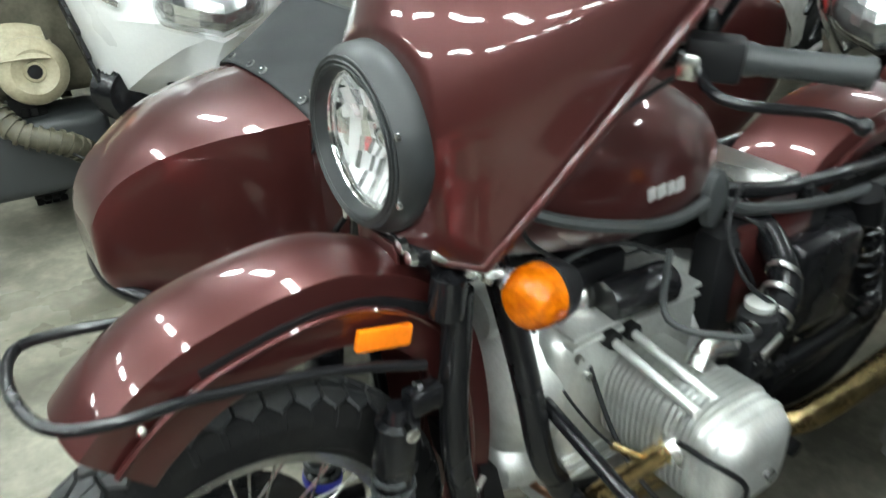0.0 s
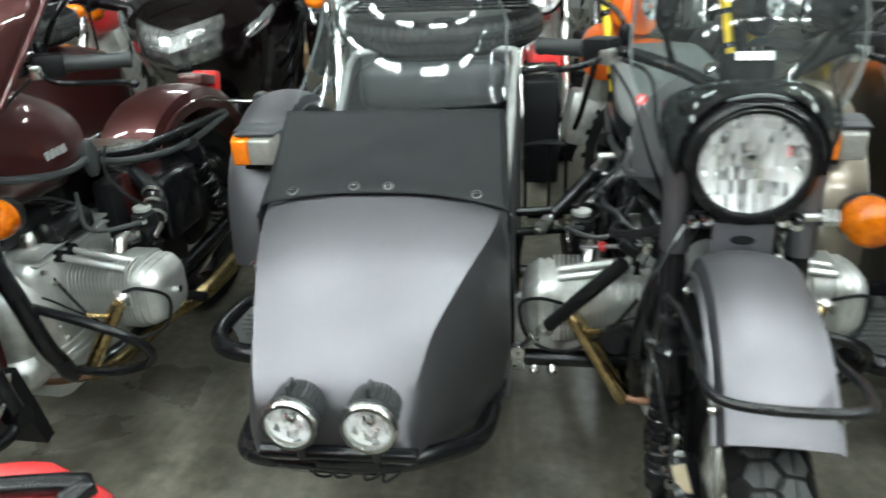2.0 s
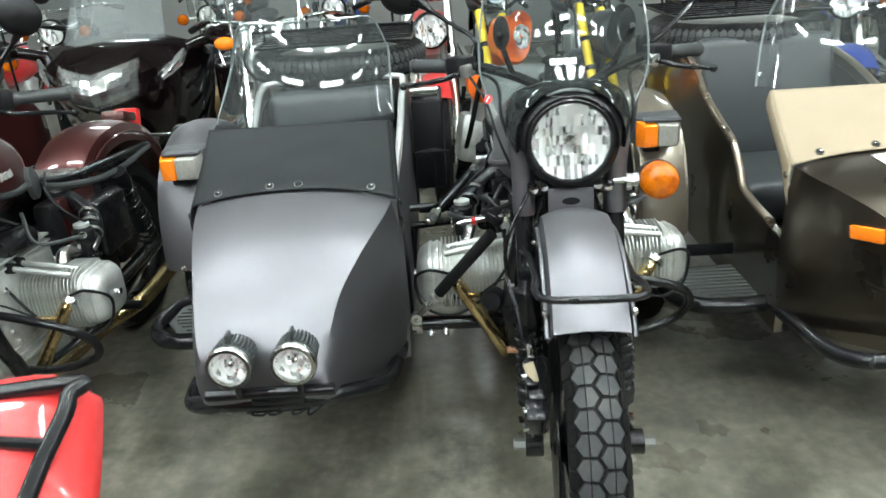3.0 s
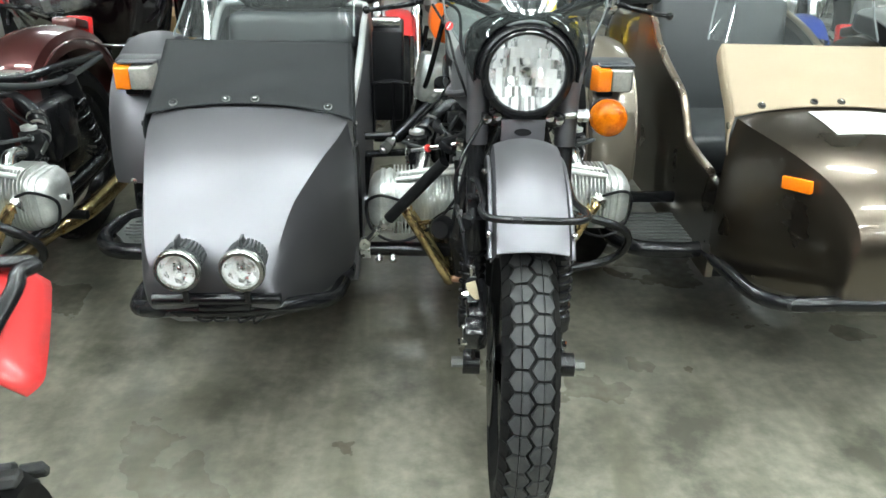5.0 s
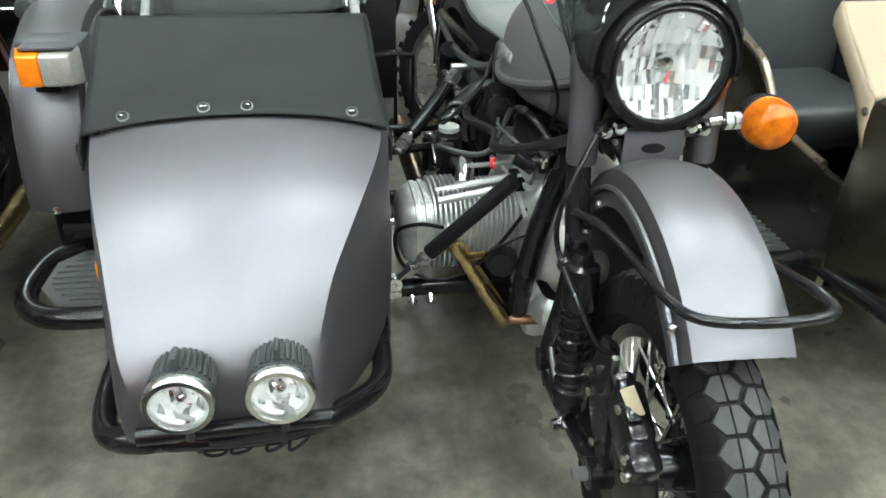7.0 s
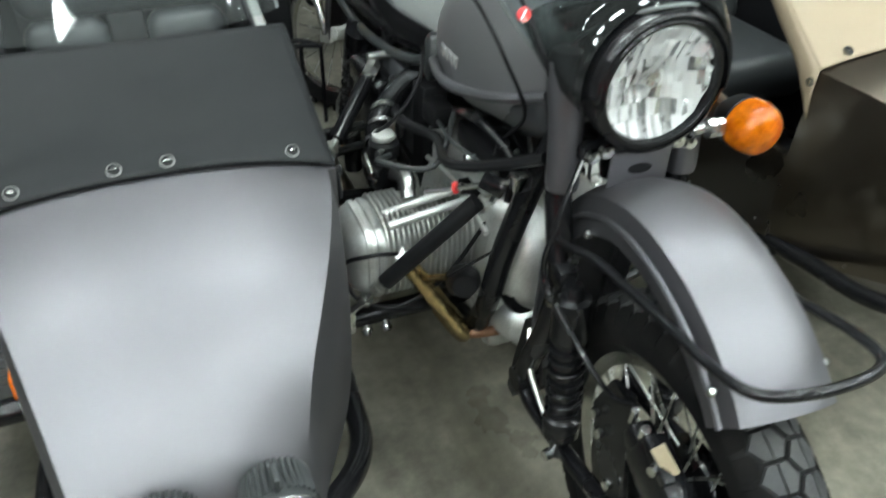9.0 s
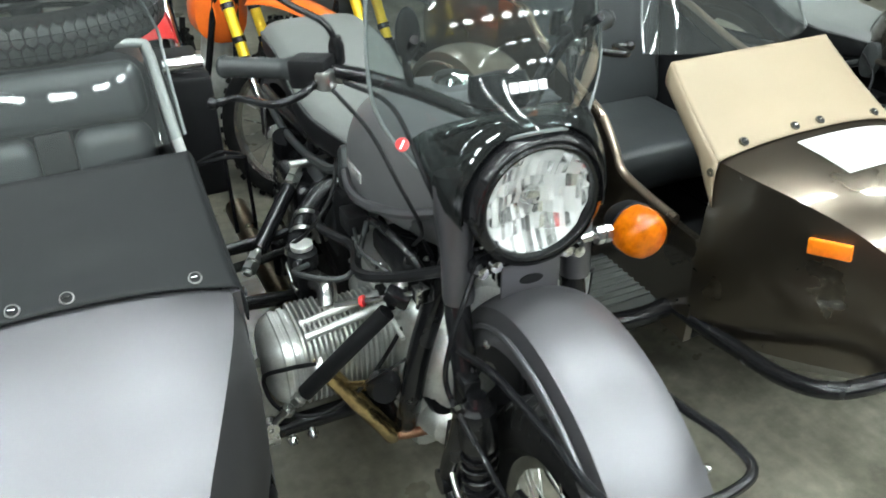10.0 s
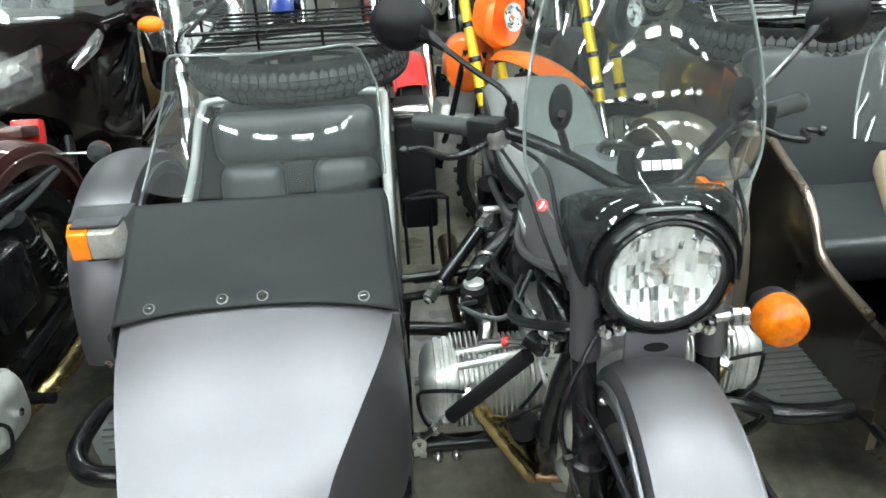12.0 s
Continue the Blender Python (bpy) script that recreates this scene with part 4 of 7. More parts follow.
        # spark lead and fuel hoses
        part("spark_lead", tube(B(), [(s * 0.30, y0 - 0.085, 0.53), (s * 0.36, y0 - 0.10, 0.55), (s * 0.40, y0 - 0.05, 0.50), (s * 0.38, y0 - 0.06, 0.42), (s * 0.30, y0 - 0.09, 0.40), (s * 0.20, y0 - 0.10, 0.46), (s * 0.10, y0 - 0.1, 0.60)], 0.0045, 8), BLACK_MATT, en, "black ignition lead")
        part("fuel_hose", tube(B(), [(s * 0.25, y0 + 0.10, 0.64), (s * 0.29, y0 + 0.05, 0.66), (s * 0.20, y0 - 0.02, 0.67), (s * 0.13, y0 + 0.05, 0.74)], 0.006, 8), GREY_PLASTIC, en, "rubber fuel hose")
        part("vent_hose", tube(B(), [(s * 0.27, y0 + 0.16, 0.66), (s * 0.24, y0 + 0.10, 0.72), (s * 0.18, y0 + 0.12, 0.78), (s * 0.14, y0 + 0.2, 0.82)], 0.004, 8), BLACK_MATT, en)
        # exhaust
        ex = part("exhaust_pipe", tube(B(), [(s * 0.295, y0 - 0.055, 0.512), (s * 0.284, y0 - 0.072, 0.500), (s * 0.268, y0 - 0.082, 0.478), (s * 0.225, y0 - 0.094, 0.408), (s * 0.182, y0 - 0.102, 0.336), (s * 0.158, y0 - 0.102, 0.292), (s * 0.152, y0 - 0.065, 0.262), (s * 0.16, y0 + 0.05, 0.25), (s * 0.18, y0 + 0.3, 0.25)], 0.0195, 16), BRASS, t, "heat-tinted golden exhaust pipe")
        part("port_clamp", lathe(B(), [(0.022, -0.012), (0.033, -0.01), (0.033, 0.012), (0.022, 0.014)], (s * 0.288, y0 - 0.068, 0.504), (s * 0.5, 0.7, 0.6), 20, loop=True), STEEL, ex)
        part("sensor", rod(B(), (s * 0.252, y0 - 0.085, 0.455), (s * 0.212, y0 - 0.13, 0.482), 0.007, 10), BRASS, ex, "")
        part("sensor_wire", tube(B(), [(s * 0.212, y0 - 0.13, 0.482), (s * 0.19, y0 - 0.15, 0.51), (s * 0.155, y0 - 0.16, 0.535), (s * 0.11, y0 - 0.15, 0.54)], 0.003, 6), BLACK_MATT, ex)
        part("muffler", tube(B(), [(s * 0.18, y0 + 0.3, 0.25), (s * 0.21, y0 + 0.38, 0.26), (s * 0.24, y0 + 0.5, 0.28), (s * 0.26, y0 + 1.0, 0.33)], 0.024, 18, r_end=0.036), BRASS if s > 0 else DULL_PIPE, t, "long golden tapered muffler" if s > 0 else "long dull brown muffler")
    part("cross_pipe", tube(B(), [(-0.155, 0.28, 0.285), (-0.08, 0.265, 0.285), (0.08, 0.27, 0.285), (0.155, 0.31, 0.285)], 0.012, 12), COPPER, t, "burnt copper-coloured cross pipe")
    # block of small fittings under the tank
    part("wiring_box", box(B(), (-0.13, 0.52, 0.70), (0.05, 0.07, 0.05), 0.01), BLACK_MATT, t, "black electrical box under the tank")
    # Black disc filling an unidentified dark spot beside the tube.
    part("horn", lathe(B(), [(0.0, -0.012), (0.022, -0.012), (0.036, -0.004), (0.036, 0.006), (0.025, 0.03), (0.0, 0.03)], (-0.178, 0.25, 0.465), (-0.3, -1, 0.2), 24), BLACK_MATT, t, "round black shape beside the frame tube")
    part("wiring_loom", tube(B(), [(-0.10, 0.12, 0.80), (-0.15, 0.22, 0.74), (-0.19, 0.32, 0.70), (-0.16, 0.45, 0.68), (-0.19, 0.60, 0.66), (-0.15, 0.75, 0.68)], 0.011, 8), BLACK_MATT, t, "black wiring loom")
    g = rod(B(), (-0.135, 0.14, 0.752), (-0.265, 0.24, 0.70), 0.0055, 8)
    dm = part("steering_damper", g, CHROME, t, "thin chrome damper rod with clamps")
    part("damper_body", box(B(), (-0.17, 0.165, 0.737), (0.045, 0.03, 0.026), 0.005, pose(0, 0, 0, 0, 22, -38)), BLACK, dm)
    part("damper_clamp", box(B(), (-0.134, 0.138, 0.752), (0.035, 0.026, 0.03), 0.004), CHROME, dm)
    part("red_washer", lathe(B(), [(0.006, -0.003), (0.011, -0.003), (0.011, 0.003), (0.006, 0.003)], (-0.222, 0.206, 0.718), (0.13, -0.1, 0.05), 14, loop=True), RED, dm)


def frame_and_body(t, paint, badge=None):
    g = B()
    for s in (-1, 1):
        tube(g, [(s * 0.03, 0.14, 0.90), (s * 0.075, 0.165, 0.76), (s * 0.104, 0.175, 0.67), (s * 0.126, 0.19, 0.56), (s * 0.135, 0.21, 0.45), (s * 0.128, 0.25, 0.37), (s * 0.12, 0.34, 0.27), (s * 0.12, 0.70, 0.235), (s * 0.13, 1.0, 0.30), (s * 0.14, 1.22, 0.345)], 0.023, 14)
        tube(g, [(s * 0.03, 0.15, 0.98), (s * 0.06, 0.4, 0.86), (s * 0.10, 0.75, 0.76), (s * 0.12, 1.05, 0.74), (s * 0.12, 1.35, 0.72)], 0.015, 12)
        tube(g, [(s * 0.12, 0.85, 0.75), (s * 0.12, 0.88, 0.50), (s * 0.12, 0.85, 0.28)], 0.015, 12)
    part("frame", g, BLACK, t, "black tubular steel frame")
    # crash bars
    for s in (-1, 1):
        if s > 0:
            g = tube(B(), [(s * 0.115, 0.23, 0.53), (s * 0.20, 0.225, 0.515), (s * 0.33, 0.23, 0.475), (s * 0.375, 0.27, 0.41), (s * 0.35, 0.30, 0.345), (s * 0.25, 0.29, 0.315), (s * 0.12, 0.29, 0.31)], 0.0125, 12)
            part("crash_bar", g, BLACK, t, "black looped engine crash bar")
    # tank
    g = B()
    loops = []
    for y, hw, z0, z1, e in ((0.095, 0.03, 0.90, 0.985, 1), (0.115, 0.055, 0.87, 1.01, 1), (0.16, 0.088, 0.83, 1.035, 0.95), (0.22, 0.118, 0.795, 1.05, 0.9), (0.29, 0.142, 0.765, 1.055, 0.88), (0.37, 0.155, 0.752, 1.045, 0.86), (0.45, 0.152, 0.755, 1.02, 0.86), (0.52, 0.135, 0.765, 0.99, 0.88), (0.58, 0.11, 0.78, 0.96, 0.9), (0.63, 0.075, 0.80, 0.925, 1), (0.645, 0.03, 0.83, 0.90, 1)):
        lp = []
        for q in range(32):
            a = 2 * math.pi * q / 32
            cx, cz = math.cos(a), math.sin(a)
            zc = z0 + (z1 - z0) * 0.36
            r = (z1 - zc) if cz > 0 else (zc - z0)
            lp.append((hw * math.copysign(abs(cx) ** e, cx), y, zc + r * math.copysign(abs(cz) ** e, cz)))
        loops.append(lp)
    rings(g, loops)
    tk = part("fuel_tank", g, SLATE_LIT if paint is SLATE else paint, t, "teardrop fuel tank in body colour")
    def belly(u, v):
        y = 0.15 + 0.39 * u
        w = 0.088 + 0.064 * math.sin(math.pi * min(1.0, 0.14 + 0.72 * u)) ** 1.0 - 0.02 * u - 0.02 * (1 - u)
        z = 0.895 - 0.085 * u ** 0.62
        q = 2 * v - 1
        return (w * math.copysign(abs(q) ** 0.6, q), y + 0.02 * (1 - abs(q)) * (1 - u), z - (0.10 - 0.02 * u) * (1 - abs(q) ** 2.2))
    # Slate machine: shade below the seam is put into a darker colour.
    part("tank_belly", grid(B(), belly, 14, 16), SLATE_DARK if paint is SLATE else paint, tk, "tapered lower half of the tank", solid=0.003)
    part("filler_cap", lathe(B(), [(0.034, 0.0), (0.036, 0.012), (0.03, 0.02), (0.0, 0.022)], (0, 0.30, 1.052), (0, 0, 1), 24), CHROME, tk, "chrome filler cap")
    for s in (-1, 1):
        part("knee_pad", lathe(B(), [(0.0, 0.0), (0.045, 0.0), (0.043, 0.014), (0.034, 0.02), (0.0, 0.02)], (s * 0.122, 0.56, 0.805), (s, 0.25, 0.05), 24, sx=0.8, sy=1.15), GREY_PLASTIC, tk, "grey rubber knee pad")
        part("tank_seam", tube(B(), [(s * 0.092, 0.15, 0.895), (s * 0.130, 0.23, 0.862), (s * 0.157, 0.34, 0.832), (s * 0.157, 0.44, 0.815), (s * 0.135, 0.54, 0.812)], 0.010, 8), GREY_PLASTIC if paint is MAROON else paint, tk, "rubber strip along the tank")
        # four strokes of the badge
        g = B()
        for k in range(4):
            box(g, (s * 0.1565, 0.375 + 0.020 * k, 0.873), (0.003, 0.015 + 0.003 * (k % 2), 0.021), 0.001, pose(0, 0, 0, 14))
        part("tank_badge", g, badge or GREY_PRINT, tk, "pale raised badge bars")
    if paint is MAROON:
        part("seat_plate", box(B(), (0, 0.76, 0.762), (0.20, 0.20, 0.012), 0.004), STEEL, t, "bare steel seat plate")
    else:
        bench_seat(t)
    for s in (-1, 1):
        part("seat_rail", tube(B(), [(s * 0.13, 0.59, 0.79), (s * 0.14, 0.66, 0.763), (s * 0.14, 0.85, 0.72), (s * 0.14, 1.07, 0.70), (s * 0.13, 1.35, 0.713)], 0.011, 8), GREY_PLASTIC, t, "grey rubber-covered seat rail")
        part("air_box", box(B(), (s * 0.10, 0.77, 0.53), (0.07, 0.34, 0.38), 0.025), BLACK_MATT, t, "black air box")
        part("battery_box", box(B(), (s * 0.115, 1.03, 0.52), (0.075, 0.20, 0.30), 0.02), BLACK, t, "black battery box")
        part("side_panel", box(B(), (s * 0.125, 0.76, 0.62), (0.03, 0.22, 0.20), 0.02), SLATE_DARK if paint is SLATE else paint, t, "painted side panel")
        top, bot = Vector((s * 0.15, 1.02, 0.70)), Vector((s * 0.15, 1.16, 0.38))
        sh = part("rear_shock", lathe(B(), [(0.0, 0.0), (0.034, 0.0), (0.034, 0.07), (0.015, 0.075), (0.015, 0.30), (0.0, 0.30)], top, bot - top, 20), BLACK, t, "black rear shock absorber")
        part("spring", coil(B(), top.lerp(bot, 0.2), bot, 0.03, 9, 0.0055), BLACK, sh)
    rf = [(0, 0.815, 0.60), (0, 0.85, 0.69), (0, 0.92, 0.775), (0, 1.03, 0.832), (0, 1.16, 0.852), (0, 1.29, 0.842), (0, 1.42, 0.795), (0, 1.52, 0.71), (0, 1.58, 0.60), (0, 1.61, 0.50)]
    f = fender("rear_fender", t, smooth_path(rf, 3), 0.105, 0.06, paint, "rounded rear mudguard in body colour")
    part("tail_bracket", box(B(), (0, 1.415, 0.825), (0.10, 0.11, 0.04), 0.012, pose(0, 0, 0, -16)), paint, f)
    part("tail_light", box(B(), (0, 1.485, 0.80), (0.10, 0.045, 0.085), 0.012, pose(0, 0, 0, -16)), RED_LENS, f, "red tail light")
    tyre("rear_tyre", t, (0, 1.24, 0.345), 0.345, 0.118, None, label="black rubber rear tyre")
    spoked_wheel(t, "rear", (0, 1.24, 0.345), 0.345, None, spokes=False, disc=0, rim_mat=BLACK)
    # gearbox, drive and fittings behind the engine
    g = box(B(), (0, 0.74, 0.45), (0.25, 0.22, 0.28), 0.04, seg=3)
    part("gearbox", g, DARK_CAST, t, "dull cast gearbox")
    for s in (-1, 1):
        part("swing_arm", tube(B(), [(s * 0.13, 0.84, 0.32), (s * 0.135, 1.0, 0.33), (s * 0.13, 1.24, 0.345)], 0.026, 14), BLACK, t, "black swing arm tube")
        part("toolbox", box(B(), (s * 0.165, 0.86, 0.57), (0.07, 0.20, 0.20), 0.02, seg=3), BLACK, t, "black tool box under the saddle")
        part("footrest", rod(B(), (s * 0.14, 0.70, 0.32), (s * 0.30, 0.70, 0.315), 0.016, 14), RUBBER, t, "rubber-covered footrest")
        part("foot_pedal", tube(B(), [(s * 0.16, 0.74, 0.34), (s * 0.23, 0.66, 0.36), (s * 0.25, 0.54, 0.35), (s * 0.29, 0.50, 0.355)], 0.009, 8), BLACK, t, "bent foot pedal")
        for k in range(4):
            y = 0.62 + 0.09 * k
            part("cable_run", tube(B(), [(s * 0.15, y, 0.70 - 0.02 * k), (s * (0.17 + 0.01 * k), y + 0.05, 0.60), (s * 0.15, y + 0.02, 0.50), (s * 0.13, y + 0.08, 0.42)], 0.005 + 0.001 * (k % 2), 8), BLACK_MATT, t)
        part("junction", lathe(B(), [(0.0, 0.0), (0.018, 0.0), (0.02, 0.03), (0.012, 0.05), (0.0, 0.05)], (s * 0.16, 0.70, 0.56), (0.2 * s, 0, 1), 14), STEEL, t)
    part("final_drive", lathe(B(), [(0.0, -0.05), (0.07, -0.05), (0.10, -0.02), (0.10, 0.02), (0.06, 0.05), (0.0, 0.055)], (-0.105, 1.24, 0.345), (-1, 0, 0), 28), DARK_CAST, t, "cast final drive housing")
    ts = part("rear_signal", lathe(B(), [(0.0, -0.03), (0.03, -0.025), (0.036, 0.0), (0.034, 0.012), (0.0, 0.012)], (0.24, 1.43, 0.74), (0, 1, 0), 24), GREY_PLASTIC, t, "round rear turn signal on a chrome stalk")
    part("stalk", rod(B(), (0.06, 1.42, 0.74), (0.22, 1.425, 0.74), 0.007, 10), CHROME, ts)
    part("amber_lens", lathe(B(), [(0.035, 0.012), (0.03, 0.026), (0.0, 0.032)], (0.24, 1.43, 0.74), (0, 1, 0), 24), AMBER, ts)


def bench_seat(t):
    """Long bench with a grey top, a raised rear half and black sides."""
    rows = ((0.575, 0.085, 0.80, 0.838), (0.60, 0.108, 0.785, 0.856), (0.66, 0.128, 0.772, 0.866), (0.75, 0.145, 0.765, 0.870), (0.84, 0.150, 0.772, 0.880), (0.91, 0.150, 0.79, 0.905),
            (0.97, 0.149, 0.815, 0.932), (1.04, 0.148, 0.838, 0.945), (1.12, 0.147, 0.848, 0.948), (1.20, 0.142, 0.85, 0.946), (1.245, 0.130, 0.852, 0.936), (1.265, 0.110, 0.86, 0.915))
    loops = []
    for y, hw, z0, z1 in rows:
        zc, r = (z0 + z1) / 2, (z1 - z0) / 2
        loops.append([(hw * math.copysign(abs(math.cos(a)) ** 0.45, math.cos(a)), y, zc + r * math.copysign(abs(math.sin(a)) ** 0.5, math.sin(a)) + 0.008 * (math.sin(a) > 0.6) * math.sin(a)) for a in (2 * math.pi * q / 32 for q in range(32))])
    seat = part("seat", rings(B(), loops), SADDLE, t, "long grey vinyl bench saddle with black sides")
    seat.data.materials.append(BLACK_MATT)
    for p in seat.data.polygons:
        p.material_index = int(p.normal.z < 0.55)
    for s in (-1, 1):
        part("piping", tube(B(), [(s * hw * 0.985, y, z1 - 0.22 * (z1 - z0)) for y, hw, z0, z1 in rows[1:-1]], 0.003, 6, 2), GREY_PLASTIC, seat, "grey piping")


SC = -0.697      # the sidecar's middle line
# nose to cockpit: y, half width outside, half width inside, crease height, floor, crown, inner crease height
HOOD = ((-0.198, 0.125, 0.085, 0.520, 0.495, 0.0, 0.503), (-0.196, 0.150, 0.096, 0.545, 0.475, 0.002, 0.512), (-0.185, 0.165, 0.103, 0.580, 0.445, 0.006, 0.527), (-0.160, 0.175, 0.110, 0.615, 0.405, 0.010, 0.550),
        (-0.120, 0.184, 0.124, 0.648, 0.385, 0.014, 0.600), (-0.070, 0.195, 0.148, 0.680, 0.365, 0.018, 0.664), (-0.010, 0.209, 0.179, 0.710, 0.345, 0.022, 0.707),
        (0.060, 0.226, 0.210, 0.738, 0.325, 0.026, 0.740), (0.140, 0.243, 0.238, 0.762, 0.31, 0.030, 0.760), (0.200, 0.253, 0.254, 0.777, 0.30, 0.033, 0.774), (0.250, 0.258, 0.261, 0.790, 0.30, 0.035, 0.780))
# the fuller nose of the glossy machines
FULL_HOOD = tuple((y, w, w, z, zb, cr, z) for (y, _, w, _, zb, cr, _), z in zip(HOOD, (0.55, 0.578, 0.617, 0.658, 0.694, 0.725, 0.750, 0.768, 0.780, 0.786, 0.790)))


def hood_top(x, y):
    """Height of the fuller hood at a place."""
    for a, c in zip(FULL_HOOD, FULL_HOOD[1:]):
        if y <= c[0] or c is FULL_HOOD[-1]:
            k = (y - a[0]) / (c[0] - a[0])
            wl, w, ze, _, cr, _ = (p + (q - p) * k for p, q in zip(a[1:], c[1:]))
            u = (x - SC) / (w if x > SC else wl)
            return ze + cr * (1 - min(1, abs(u)) ** 2.4)


def sidecar(t, paint, cover_mat, screen=True, guard_shift=0.0, lamp_shift=0.0):
    # closed nose and hood: rings from the nose backwards
    rows = HOOD if paint is SLATE else FULL_HOOD
    g = B()
    loops = []
    for y, wl, w, ze, zb, crown, zr in rows:
        lp = []
        for k in range(13):                      # crown, from one crease to the other
            u = -1 + k / 6
            lp.append((SC + u * (w if u > 0 else wl), y, ze + (zr - ze) * max(0.0, u) ** 1.2 + crown * (1 - abs(u) ** 2.4)))
        bulge = 0.012
        for k in range(1, 8):                    # side wall downwards
            v = k / 8
            lp.append((SC + w + 0.006 + bulge * math.sin(math.pi * v) - 0.06 * max(0, v - 0.75) ** 2 * 8, y, zr - 0.008 + (zb - zr + 0.008) * v))
        for k in range(7):
            u = 1 - k / 3
            lp.append((SC + u * ((w if u > 0 else wl) - 0.05), y, zb - 0.0))
        for k in range(7, 0, -1):
            v = k / 8
            lp.append((SC - wl - 0.006 - bulge * math.sin(math.pi * v) + 0.06 * max(0, v - 0.75) ** 2 * 8, y, ze - 0.008 + (zb - ze + 0.008) * v))
        loops.append([Vector(p) for p in lp])
    fine = []
    for i in range(len(loops) - 1):
        p0, p1, p2, p3 = loops[max(i - 1, 0)], loops[i], loops[i + 1], loops[min(i + 2, len(loops) - 1)]
        for k in range(3):
            u = k / 3
            fine.append([0.5 * (2 * b1 + (c2 - a0) * u + (2 * a0 - 5 * b1 + 4 * c2 - d3) * u * u + (3 * b1 - a0 - 3 * c2 + d3) * u ** 3) for a0, b1, c2, d3 in zip(p0, p1, p2, p3)])
    fine.append(loops[-1])
    rings(g, fine)
    body = part("sidecar_body", g, paint, t, "painted steel sidecar nose with sharp creases", sharp=27)
    # tub: side walls with a low door cut, floor, boot
    xl, xr = SC - 0.262, SC + 0.262
    cut = [(0.24, 0.585), (0.35, 0.590), (0.48, 0.602), (0.575, 0.622), (0.615, 0.672), (0.69, 0.738), (0.81, 0.775), (0.965, 0.828), (1.09, 0.905), (1.16, 0.925)]
    right = [(0.24, 0.78), (0.40, 0.79), (0.60, 0.80), (0.80, 0.835), (1.0, 0.895), (1.16, 0.925)]
    cut_s = [(p.y, p.z) for p in smooth_path([(0, *q) for q in cut], 4)]
    right_s = [(p.y, p.z) for p in smooth_path([(0, *q) for q in right], 4)]
    part("tub_side", plate(B(), [(0.24, 0.30)] + cut_s + [(1.25, 0.93), (1.25, 0.30)], "x", xl - 0.012, 0.022), paint, body)
    for x, side in ((xl + 0.0125, cut_s), (xr - 0.0145, right_s)):
        part("tub_lining", plate(B(), [(0.26, 0.32)] + [(y, z - 0.03) for y, z in side] + [(1.22, 0.89), (1.22, 0.32)], "x", x, 0.003), BLACK_MATT, body, "black cockpit lining")
    part("tub_side", plate(B(), [(0.24, 0.30)] + right_s + [(1.25, 0.925), (1.25, 0.30)], "x", xr - 0.010, 0.022), paint, body)
    part("tub_floor", box(B(), (SC, 0.74, 0.31), (0.50, 1.0, 0.02), 0.004), BLACK_MATT, body)
    g = B()
    lp = []
    for y, k, zt in ((1.22, 1.0, 0.93), (1.4, 1.0, 0.93), (1.7, 0.98, 0.90), (1.9, 0.9, 0.84), (2.0, 0.78, 0.76), (2.03, 0.6, 0.70)):
        zb = 0.30 + max(0, y - 1.6) * 0.5
        lp.append([(SC + 0.268 * k * math.copysign(abs(math.cos(a)) ** 0.35, math.cos(a)), y, (zt + zb) / 2 + (zt - zb) / 2 * math.copysign(abs(math.sin(a)) ** 0.35, math.sin(a))) for a in (2 * math.pi * q / 28 for q in range(28))])
    rings(g, lp)
    part("boot", g, paint, body, "rounded luggage boot")
    # bright coaming tube round the cockpit
    loop = [(xl, y, z + 0.006) for y, z in cut[1:]] + [(xl + 0.03, 1.20, 0.945), (SC, 1.215, 0.948), (xr - 0.03, 1.20, 0.945)] + [(xr, y, z + 0.006) for y, z in reversed(right[1:])]
    part("coaming_tube", tube(B(), loop, 0.0115, 10, 5), TRIM if paint is SLATE else TAN_TRIM, body, "bright tube trim round the cockpit")
    # seat
    g = box(B(), (SC, 0.90, 0.53), (0.44, 0.46, 0.14), 0.05, seg=4)
    st = part("sidecar_seat", g, LEATHER, t, "black vinyl passenger seat")
    if cover_mat is VINYL_BEIGE:
        part("backrest_pad", box(B(), (SC, 1.13, 0.775), (0.50, 0.10, 0.46), 0.04, pose(0, 0, 0, -12), seg=5), LEATHER, st, "smooth black backrest panel")
    else:
        part("backrest_pad", box(B(), (SC, 1.13, 0.85), (0.47, 0.10, 0.15), 0.045, pose(0, 0, 0, -12), seg=5), LEATHER, st, "padded upper backrest section")
        for s in (-1, 1):
            part("backrest_pad", box(B(), (SC + s * 0.135, 1.085, 0.66), (0.19, 0.12, 0.25), 0.05, pose(0, 0, 0, -12), seg=5), LEATHER, st, "padded lower backrest section")
        part("backrest_centre", box(B(), (SC, 1.095, 0.66), (0.085, 0.09, 0.25), 0.012, pose(0, 0, 0, -12)), BLACK_MATT, st, "black strip between the pads")
    # tonneau cover
    zf = 0.794
    def cov(u, v):
        x = SC - 0.272 + u * 0.544
        s = 2 * u - 1
        yf = 0.246 - 0.012 * (1 - s * s)
        zfr = zf + 0.034 * (1 - abs(s) ** 2.4) - (0.010 if cover_mat is VINYL else 0.0) * max(0.0, s) ** 2
        xb, yb, zb = SC - 0.255 + u * 0.51, 0.47 + 0.012 * s, 0.945 - 0.005 * s
